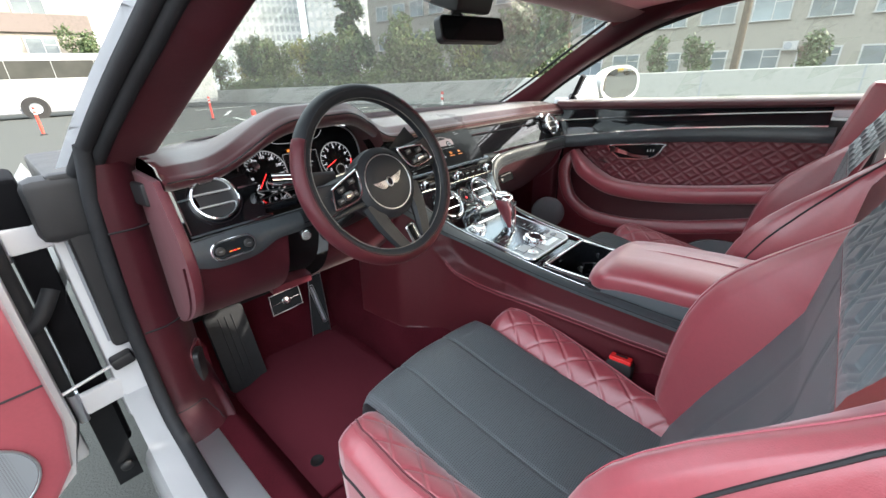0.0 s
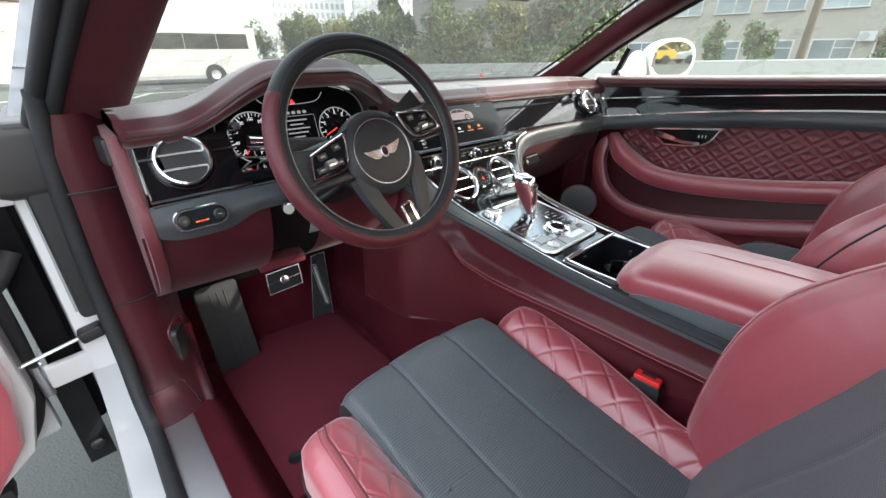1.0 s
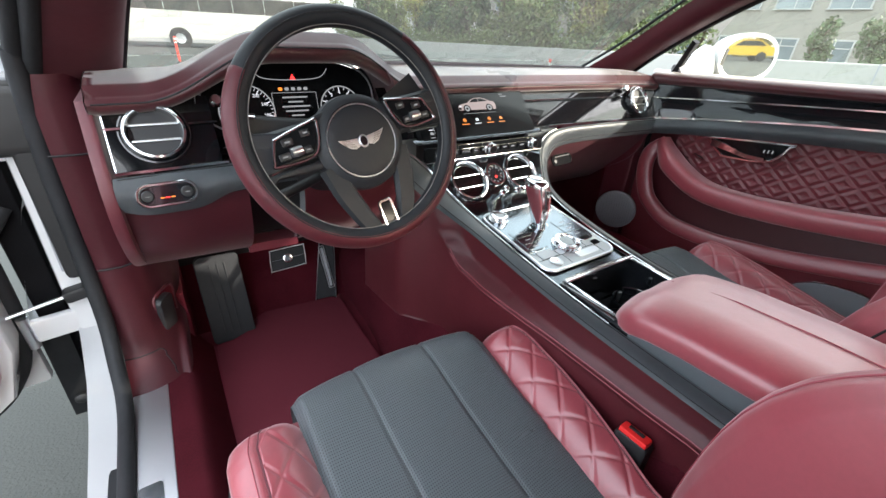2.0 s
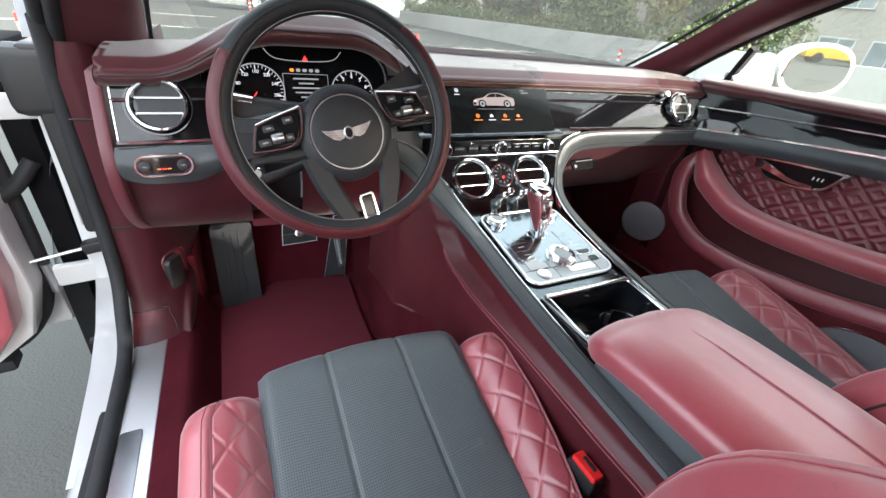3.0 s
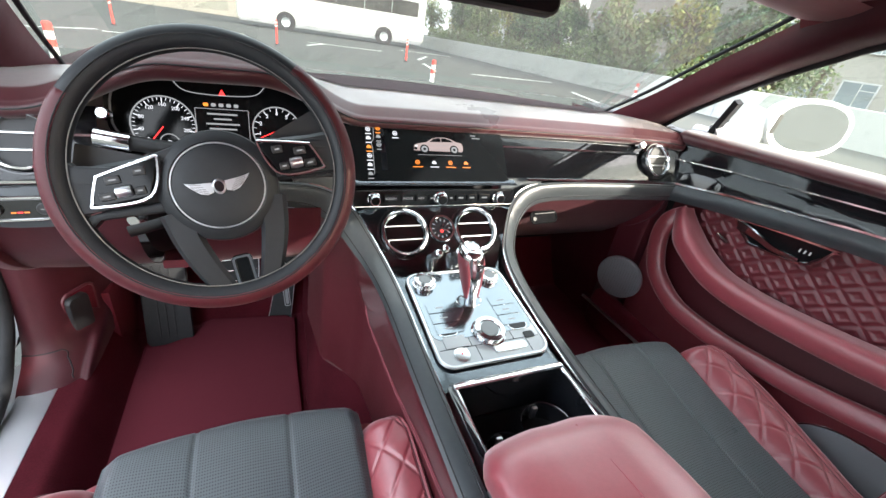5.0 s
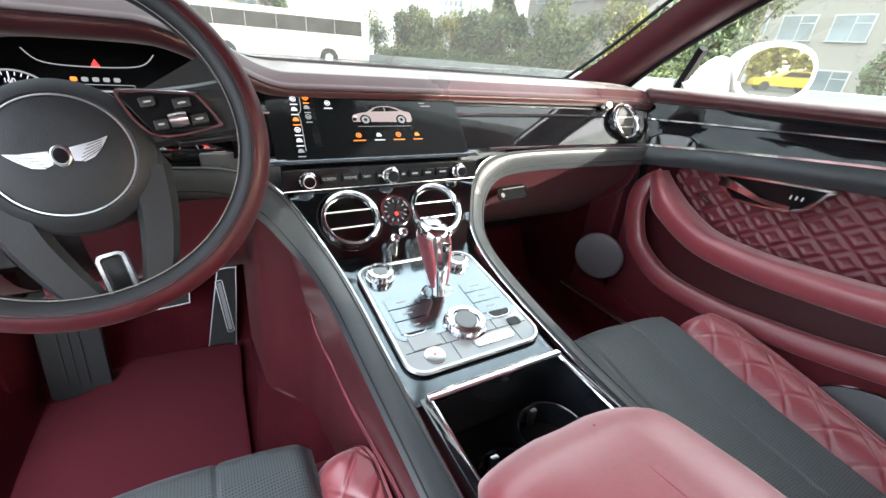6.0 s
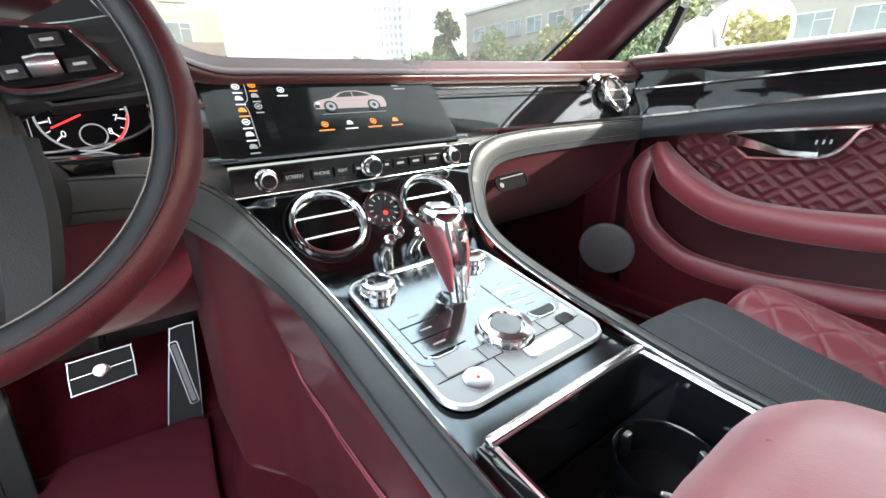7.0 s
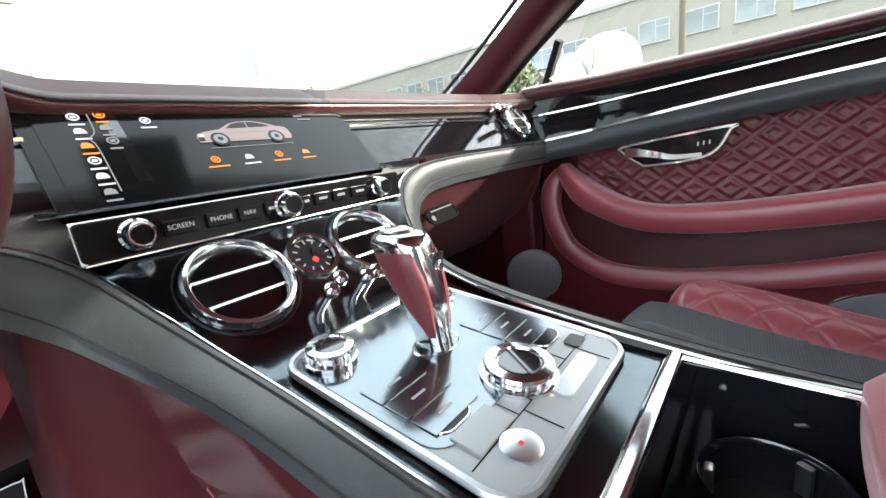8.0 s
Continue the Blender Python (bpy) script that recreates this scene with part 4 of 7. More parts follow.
for k, m_ in enumerate((amber_glow, white_glow, amber_glow, amber_glow)):
    screen_icon(-0.0365 + 0.0369 * k, -0.0355, m_, 0.022 if k % 2 == 0 else 0.019, k % 2 == 0)
for k, m_ in enumerate((dim_glow, white_glow, white_glow, amber_glow, white_glow, white_glow, dim_glow)):
    screen_icon(-0.1325 - 0.0007 * k, 0.0515 - 0.0188 * k, m_, 0.012, k in (1, 4))
for k, m_ in enumerate((amber_glow, dim_glow, dim_glow)):
    screen_icon(-0.1130 - 0.0005 * k, 0.0355 - 0.0178 * k, m_, 0.010, k != 1)
screen_icon(-0.0780, 0.0262, white_glow, 0.014, True)
part("menu_line", moved(tube(spline([(-0.1215, 0.050, 0), (-0.1235, 0.014, 0), (-0.1295, 0.004, 0), (-0.1275, -0.010, 0), (-0.1290, -0.062, 0)], 20), 0.0006, 4), im), dim_glow, screen)
part("menu_shade", moved(rbox(0.012, 0.100, 0.0003, 0), im @ pose(-0.107, -0.004, -0.0004)), piano, screen)
for x, y, w in ((-0.0356, 0.0505, 0.018), (0.086, 0.0512, 0.012), (0.1385, 0.0502, 0.011), (0.1009, 0.0292, 0.012), (0.1075, 0.0230, 0.020)):
    part("caption", moved(rbox(w, 0.0020, 0.0004, 0), im @ pose(x, y, 0)), dim_glow, screen)

# ---- centre stack and console ----
console = thing("centre_console", (0, -0.4, 0.3), "high centre console with a metal control plate and slate leather rails", "console")
# bright ledge and control row under the screen
part("chrome_ledge", grid(lambda u, v: Vector((lerp(-0.190, 0.190, u), lerp(-0.100, -0.121, v), lerp(0.801, 0.796, v) - 0.002 * math.sin(math.pi * v))), 12, 5, thick=0.006), ledge_metal, console, "bright satin metal ledge")
row_m = basis((0, -0.130, 0.774), (1, 0, 0), (0, 0.04, 1))
row = part("control_panel", slab(rrect(0.352, 0.032, 0.004), 0.008, row_m @ pose(0, 0, -0.006), 0.001), screen_black, console, "gloss black row of climate controls")
part("row_edge", moved(rbox(0.352, 0.0022, 0.004, 0.0008), row_m @ pose(0, -0.0172, 0.001)), chrome, row)
for x, r in ((-0.138, 0.0135), (0.0, 0.0150), (0.136, 0.0135)):
    k = part("rotary_knob", lathe([(r, 0), (r, 0.003), (r * 0.86, 0.005), (r * 0.86, 0.013), (r * 0.70, 0.016), (0, 0.0155)], 28, row_m @ pose(x, 0, 0.002)), chrome, row, "small knurled chrome knob")
    part("knob_cap", lathe([(r * 0.60, 0), (r * 0.60, 0.0008), (0, 0.0008)], 20, row_m @ pose(x, 0, 0.018)), screen_black, k)
for x, w, t_ in ((-0.105, 0.028, "SCREEN"), (-0.070, 0.026, "PHONE"), (-0.042, 0.022, "NAV"), (-0.019, 0.012, ""), (0.024, 0.012, ""), (0.046, 0.022, ""), (0.072, 0.022, ""), (0.102, 0.026, "")):
    b = part("button", moved(rbox(w, 0.013, 0.004, 0.001), row_m @ pose(x, 0, 0.003)), screen_black, row)
    if t_:
        part("lettering", words(t_, 0.0062, row_m @ pose(x, 0, 0.0054), 0.0001), dim_glow, b)
    else:
        part("symbol", moved(rbox(w * 0.5, 0.003, 0.0004, 0), row_m @ pose(x, 0, 0.0052)), dim_glow, b)


def stack(u, v):
    """Console face: down from the control row, then back over the tunnel."""
    y = table(v, (0, -0.128), (0.30, -0.205), (0.40, -0.235), (1, -0.486))
    z = table(v, (0, 0.757), (0.26, 0.688), (0.32, 0.669), (0.40, 0.6535), (0.5, 0.6470), (0.9, 0.6250), (1, 0.6205))
    w = table(y, (-0.49, 0.110), (-0.32, 0.114), (-0.225, 0.126), (-0.16, 0.152), (-0.12, 0.180))
    return Vector((lerp(-w, w, u), y, z))


part("console_face", grid(stack, 12, 40, thick=0.008), console_dark, console, "glossy dark grey console face", angle=60)
va = (0, 0.70, 0.72)
for x in (-0.078, 0.078):
    round_vent("centre_vent", (x - 0.003, -0.167, 0.7145), 0.0465, (1, 0, 0), va, console, "round chrome centre vent with two blades")
ck_m = basis((-0.002, -0.163, 0.718), (1, 0, 0), va)
ck = part("clock", lathe([(0.0, 0.002), (0.0225, 0.002), (0.0235, 0.008), (0.0275, 0.008), (0.029, 0.0)], 36, ck_m), chrome, console, "round analogue clock with chrome rim")
part("clock_face", lathe([(0.0222, 0), (0.0222, 0.0008), (0, 0.0008)], 32, ck_m @ pose(0, 0, 0.0025)), piano, ck)
for k in range(12):
    a = radians(30 * k)
    part("hour_mark", moved(rbox(0.005, 0.0014, 0.0006, 0), ck_m @ pose(0.018 * math.cos(a), 0.018 * math.sin(a), 0.0036, 0, 0, 30 * k)), dim_glow, ck)
for a, l in ((62, 0.011), (-25, 0.016)):
    part("clock_hand", moved(rbox(l, 0.0013, 0.0006, 0), ck_m @ pose(l / 2 * math.cos(radians(a)), l / 2 * math.sin(radians(a)), 0.0045, 0, 0, a)), chrome, ck)
part("clock_emblem", lathe([(0.0035, 0), (0.0035, 0.0005), (0, 0.0005)], 16, ck_m @ pose(0, -0.006, 0.0036)), red_button, ck)
for x, dy in ((-0.022, 0.0), (-0.006, 0.012), (0.022, 0.0), (0.036, 0.002)):
    m = basis((x - 0.004, -0.206 + dy * 0.5, 0.680 + dy * 0.5), (1, 0, 0), (0, 0.70, 0.72))
    st = part("vent_pull", lathe([(0.0035, -0.01), (0.0035, 0.014), (0.006, 0.017), (0.008, 0.021), (0.0075, 0.027), (0.004, 0.030), (0, 0.030)], 18, m), chrome, console, "chrome organ-stop vent pull")

# metal plate with its keys and dials
pl_m = basis((0.003, -0.343, 0.6405), (1, 0, 0), (0, 0.21, 0.029))
plate = part("control_plate", slab(rrect(0.196, 0.214, 0.022, 8), 0.004, pl_m, 0.0012), plate_metal, console, "bright metal control plate")
part("plate_rim", loop_strip(rrect(0.199, 0.217, 0.024, 8), 0.0034, pl_m, 0.003), satin, plate)
part("plate_inlay", slab(rrect(0.191, 0.160, 0.018), 0.0012, pl_m @ pose(0, 0.0240, 0.0036), 0.0004), console_dark, plate, "dark mirror-gloss inlay")
for j in range(4):
    for s in (-1, 1):
        kx, ky = s * 0.062, 0.040 - 0.024 * j
        if j:
            b = part("key", moved(rbox(0.047, 0.0225, 0.0016, 0.0005), pl_m @ pose(kx, ky, 0.0052)), console_dark, plate, "flat gloss key")
            part("key_mark", moved(rbox(0.014, 0.0022, 0.0003, 0), pl_m @ pose(kx, ky, 0.0061)), dim_glow, b)

for sx, sy, w, l in ((0.0, -0.0745, 0.186, 0.0008), (-0.036, -0.051, 0.0008, 0.046), (0.044, -0.051, 0.0008, 0.046), (-0.030, -0.089, 0.0008, 0.028), (0.066, -0.089, 0.0008, 0.028)):
    part("plate_seam", moved(rbox(w, l, 0.0006, 0), pl_m @ pose(sx, sy, 0.0042)), screen_black, plate, "thin dark joint between the metal keys")


def round_dial(c, r, h, label):
    m = pl_m @ pose(*c)
    d = part("rotary_dial", lathe([(r * 1.15, 0), (r * 1.15, 0.003), (r * 0.98, 0.004), (r * 0.98, h * 0.75), (r * 1.04, h * 0.8), (r * 1.0, h), (r * 0.72, h + 0.001), (r * 0.66, h - 0.002), (0, h - 0.002)], 40, m), chrome, plate, label)
    part("dial_cap", lathe([(r * 0.62, 0), (r * 0.60, 0.0018), (0, 0.002)], 28, m @ pose(0, 0, h - 0.0018)), piano, d)
    for k in range(36):
        a = 2 * math.pi * k / 36
        part("knurl", moved(rbox(0.0022, 0.0014, h * 0.6, 0), m @ pose(r * 1.0 * math.cos(a), r * 1.0 * math.sin(a), h * 0.42, 0, 0, math.degrees(a))), satin, d) if k % 2 == 0 else None
    return d


round_dial((0.004, -0.053, 0.004), 0.0265, 0.012, "knurled chrome drive-mode dial")
round_dial((-0.070, 0.080, 0.005), 0.0190, 0.013, "knurled chrome rotary dial")
round_dial((0.066, 0.078, 0.005), 0.0170, 0.011, "knurled chrome rotary dial")
for s in (-1, 1):
    w = part("finger_well", slab(rrect(0.034, 0.022, 0.0105), 0.0012, pl_m @ pose(s * 0.066, -0.040 - 0.004 * s, 0.004)), screen_black, plate, "dark finger well")
    part("well_rim", loop_strip(rrect(0.036, 0.024, 0.0115), 0.0009, pl_m @ pose(s * 0.066, -0.040 - 0.004 * s, 0.005)), chrome, w)
part("rocker", slab(rrect(0.062, 0.016, 0.006), 0.002, pl_m @ pose(0.030, -0.088, 0.004), 0.0006), satin, plate)
part("park_key", lathe([(0.0135, 0), (0.0135, 0.002), (0.011, 0.003), (0, 0.003)], 28, pl_m @ pose(-0.060, -0.088, 0.004)), satin, plate, "round metal parking brake key")
part("key_dot", moved(rbox(0.003, 0.003, 0.0004, 0), pl_m @ pose(-0.060, -0.088, 0.0072)), red_button, plate)
part("key", moved(rbox(0.040, 0.024, 0.003, 0.001), pl_m @ pose(-0.062, -0.062, 0.0048)), plate_metal, plate, "flat metal key")
part("usb_port", slab(rrect(0.020, 0.014, 0.004), 0.0015, pl_m @ pose(0.076, -0.070, 0.004)), screen_black, plate)

# gear lever
lever = thing("gear_lever", (0.0, -0.292, 0.66), "chrome gear lever with dark red leather grip", "gear lever")
LB, LT = Vector((0.004, -0.318, 0.644)), Vector((0.002, -0.292, 0.750))
lm = basis(LB, (1, 0, 0), Vector((0, 1, 0.18)))
part("lever_base", lathe([(0.021, 0), (0.021, 0.003), (0.018, 0.0055), (0.015, 0.004), (0, 0.003)], 32, lm @ Matrix.Diagonal((1.35, 0.9, 1, 1))), chrome, lever, "chrome collar")
part("gate", slab(rrect(0.052, 0.074, 0.012), 0.002, lm @ pose(-0.012, -0.012, -0.0005)), screen_black, lever, "black gloss shift gate with printed letters")
part("gate_letter", words("P", 0.009, lm @ pose(-0.024, -0.006, 0.003), 0.0001), red_glow, lever)
for k in range(3):
    part("gate_mark", moved(rbox(0.006, 0.006, 0.0004, 0), lm @ pose(-0.024, -0.020 - 0.013 * k, 0.0028)), dim_glow, lever)
LEV = ((0.0, 0.0125), (0.015, 0.0130), (0.030, 0.0148), (0.045, 0.0170), (0.060, 0.0190), (0.075, 0.0204), (0.088, 0.0212), (0.096, 0.0214), (0.101, 0.0198), (0.104, 0.0165), (0.1055, 0.0105), (0.106, 0.0001))


def lever_skin(z, a, off=0.0):
    """Point on the lever: an oval that widens to the top and leans back a little."""
    r = table(z, *LEV) + off
    c, s = math.cos(a), math.sin(a)
    return LB + Vector((-0.002 * z / 0.1 + r * math.copysign(abs(c) ** 0.85, c), 1.32 * r * math.copysign(abs(s) ** 0.85, s) + 0.025 * (z / 0.1) - 0.003 * math.sin(math.pi * z / 0.106), z))


part("shaft", grid(lambda u, v: lever_skin(0.106 * u ** 0.8, 2 * math.pi * v), 48, 48, close_v=True), chrome, lever, "tapered chrome lever body", angle=60)
part("knob_emblem", grid(lambda u, v: lever_skin(0.1062, 2 * math.pi * v) + Vector((0.0115 * u * math.cos(2 * math.pi * v), 0.0145 * u * math.sin(2 * math.pi * v), 0.0009 - 0.0008 * u ** 4)), 6, 32, close_v=True), satin, lever, "satin oval emblem")
part("emblem_ring", tube([lever_skin(0.1062, 0) + Vector((0.0125 * math.cos(2 * math.pi * k / 32), 0.0155 * math.sin(2 * math.pi * k / 32), 0.0)) for k in range(33)], 0.0010, 6), chrome, lever)
for s in (-1, 1):
    def grip(u, v, s=s):
        z = lerp(0.014, 0.0925, u)
        w = radians(12 + 34 * math.sin(math.pi / 2 * min(1, u * 1.5)))
        mid = radians(-6 - 26 * (1 - u)) * (1 if s > 0 else -1)
        a = (0 if s > 0 else math.pi) + mid + lerp(-w, w, v)
        edge = 0.0022 * min(1, 6 * min(v, 1 - v), 8 * min(u, 1 - u)) - 0.0004
        return lever_skin(z, a, edge)
    part("grip", grid(grip, 30, 20), wheel_red, lever, "dark red leather side grip", angle=60)
part("lock_button", moved(rbox(0.013, 0.004, 0.018, 0.002), basis(LB + Vector((0.004, -0.0098, 0.078)), (1, 0, 0), (0, 1, 0.2))), piano, lever)
part("button_letter", words("P", 0.008, basis(LB + Vector((0.004, -0.0122, 0.0775)), (1, 0, 0), (0, 0, 1)), 0.0001), white_glow, lever)

# cup holder
part("cup_tray_floor", rbox(0.20, 0.24, 0.01, 0.003, pose(0, -0.61, 0.545)), screen_black, console)
for x in (-0.098, 0.098):
    part("cup_tray_side", rbox(0.012, 0.26, 0.085, 0.003, pose(x, -0.612, 0.586)), piano, console)
part("cup_tray_front", rbox(0.19, 0.010, 0.085, 0.003, pose(0, -0.484, 0.586)), piano, console)
part("tray_lip", moved(rbox(0.194, 0.011, 0.008, 0.003), pose(0, -0.489, 0.632, -10)), chrome, console, "bright chrome lip of the cup tray")
for x in (-0.093, 0.093):
    part("tray_rim", tube([(x, -0.490, 0.631), (x, -0.56, 0.627), (x, -0.70, 0.622)], 0.0022, 6), chrome, console)
for x, y in ((-0.042, -0.585), (0.040, -0.552)):
    part("cup_ring", lathe([(0.036, -0.03), (0.0385, -0.002), (0.041, 0.001), (0.0415, -0.03)], 40, pose(x, y, 0.585), cap=False), piano, console, "gloss black cup ring")
    part("cup_floor", lathe([(0.040, -0.005), (0.040, 0.0), (0, 0.0)], 24, pose(x, y, 0.553)), rubber, console)
    for a in (90, 210, 330):
        part("cup_finger", moved(rbox(0.006, 0.010, 0.024, 0.002), pose(x + 0.034 * math.cos(radians(a)), y + 0.034 * math.sin(radians(a)), 0.571, 0, 0, a)), satin, console)

# armrest
armrest = thing("armrest", (0, -0.8, 0.60), "padded dark red leather centre armrest with slate leather sides", "armrest")


def pad(u, v):
    y = lerp(-0.598, -1.02, u)
    a = 2 * math.pi * v
    k = min(1.0, math.sin(math.pi * min(0.5, u * 6)) if u < 0.0833 else 1.0)
    w, h = 0.1145 - 0.016 * (1 - k), 0.034 * (0.45 + 0.55 * k)
    c, s = math.cos(a), math.sin(a)
    x = w * math.copysign(abs(c) ** 0.45, c)
    h *= 1.0 if s > 0 else table(u, (0, 0.75), (0.15, 0.55), (1, 0.42))
    z = table(u, (0, 0.627), (0.12, 0.638), (0.25, 0.645), (0.5, 0.650), (1, 0.652)) + h * math.copysign(abs(s) ** 0.55, s)
    if s > 0:
        z += 0.006 * (1 - (x / w) ** 2) - 0.005 * math.exp(-((x - 0.004) / 0.008) ** 2)
    return Vector((x, y - 0.010 * (1 - (x / 0.122) ** 2) + 0.02 * (1 - (x / 0.122) ** 2) * (1 - u), z))


bm = grid(pad, 40, 72, close_v=True)
bm.faces.new([v for v in list(bm.verts)[:72]])
bm.faces.new([v for v in list(bm.verts)[-72:]])
part("cushion", bm, red_leather, armrest, "dark red leather armrest pad", angle=70)
part("stitching", tube([(0.018, lerp(-0.61, -1.0, k / 20), table(k / 20, (0, 0.627), (0.12, 0.638), (0.25, 0.645), (0.5, 0.650), (1, 0.652)) + 0.0385) for k in range(21)], 0.0010, 5), stitch_red, armrest)
part("box_side", rbox(0.219, 0.41, 0.056, 0.010, pose(0, -0.828, 0.618, -1.5)), slate_leather, armrest, "slate leather armrest box")

# red console side with its curved rib
for s in (-1, 1):
    def side(u, v, s=s):
        y = lerp(0.06, -1.05, u)
        zt = table(y, (-1.05, 0.590), (-0.62, 0.602), (-0.45, 0.617), (-0.32, 0.638), (-0.23, 0.654), (-0.165, 0.68), (-0.12, 0.72), (0.06, 0.74))
        xt = table(y, (-1.05, 0.112), (-0.76, 0.114), (-0.70, 0.120), (-0.50, 0.130), (-0.40, 0.140), (-0.30, 0.146), (-0.22, 0.158), (-0.165, 0.180), (-0.11, 0.222), (0.06, 0.235))
        zr = table(y, (-1.0, 0.525), (-0.80, 0.530), (-0.60, 0.537), (-0.45, 0.541), (-0.33, 0.547), (-0.26, 0.562), (-0.215, 0.600), (-0.19, 0.66), (0.06, 0.70))
        z = lerp(zt, 0.36, v)
        rec = (0.024 - 0.018 * sstep(-0.38, -0.50, y)) * sstep(zr + 0.004, zr + 0.014, z) * sstep(-0.17, -0.22, y)
        rib = 0.008 * math.exp(-((z - zr) / 0.009) ** 2) * sstep(-0.17, -0.22, y)
        return Vector((s * (xt + 0.012 * v + rib - rec), y, z))
    for d in (-0.006, 0.004):
        zr_ = lambda y: table(y, (-1.0, 0.525), (-0.80, 0.530), (-0.60, 0.537), (-0.45, 0.541), (-0.33, 0.547), (-0.26, 0.562), (-0.215, 0.600))
        pts = []
        for k in range(50):
            u = lerp(0.26, 0.86, k / 49)
            y = lerp(0.06, -1.05, u)
            zt = table(y, (-1.05, 0.590), (-0.62, 0.602), (-0.45, 0.617), (-0.32, 0.638), (-0.23, 0.654))
            pts.append(side(u, (zt - zr_(y) - d) / (zt - 0.36)) + Vector((s * 0.0006, 0, 0)))
        part("rib_stitching", tube(pts, 0.0009, 5), stitch_red, console)
    part("side_panel", grid(side, 70, 40, thick=-s * 0.006), red_half_shaded, console, "dark red leather console side with a curved rib", angle=60)

# ---- steering wheel ----
WC = Vector((-0.386, -0.265, 0.8725))
wm = basis(WC, (1, 0, 0), (0, math.sin(radians(23.25)), math.cos(radians(23.25)))) @ pose(0, 0, 0, 0, 0, 11)
wheel = thing("steering_wheel", WC, "round steering wheel in slate and dark red leather with chrome accents", "steering wheel")
RM, RT = 0.1655, 0.0165


def ring_arc(a0, a1, n, b0, b1, k, rt, dr=0.0):
    full = abs(a1 - a0) > 359

    def f(u, v):
        a, b = radians(lerp(a0, a1, u)), radians(lerp(b0, b1, v))
        r = RM + dr + rt * math.cos(b)
        return Vector((r * math.cos(a), r * math.sin(a), rt * 1.08 * math.sin(b)))
    return moved(grid(f, n, k, full, abs(b1 - b0) > 359, 0.0 if abs(b1 - b0) > 359 else 0.0015), wm)


part("rim", ring_arc(0, 360, 96, 0, 360, 20, RT - 0.001), wheel_slate, wheel, "slate leather rim", angle=60)
part("rim_cover", ring_arc(138, 402, 90, -96, 98, 14, RT), wheel_red, wheel, "dark red leather outer half of the rim", angle=60)
part("rim_seam", moved(tube([((RM - 0.0005) * math.cos(radians(a)), (RM - 0.0005) * math.sin(radians(a)), RT * 1.085) for a in range(0, 360, 4)], 0.0008, 5, True), wm), stitch_dark, wheel)
part("rim_stitching", moved(tube([((RM - RT * 0.9) * math.cos(radians(a)), (RM - RT * 0.9) * math.sin(radians(a)), RT * 0.55) for a in range(0, 360, 4)], 0.0007, 5, True), wm), stitch_grey, wheel)
HB = wm @ pose(0.0, -0.0186, 0.0)
hub = part("hub", lathe([(0.064, -0.05), (0.071, -0.03), (0.0735, -0.010), (0.071, 0.004), (0.062, 0.0115), (0.0572, 0.0130), (0.0545, 0.0108), (0.0515, 0.0122), (0.03, 0.0135), (0, 0.0140)], 64, HB), wheel_slate, wheel, "round slate leather airbag hub")
part("hub_ring", moved(tube([(0.0545 * math.cos(radians(a)), 0.0545 * math.sin(radians(a)), 0.0118) for a in range(0, 360, 5)], 0.0010, 6, True), HB), satin, hub, "satin metal ring")
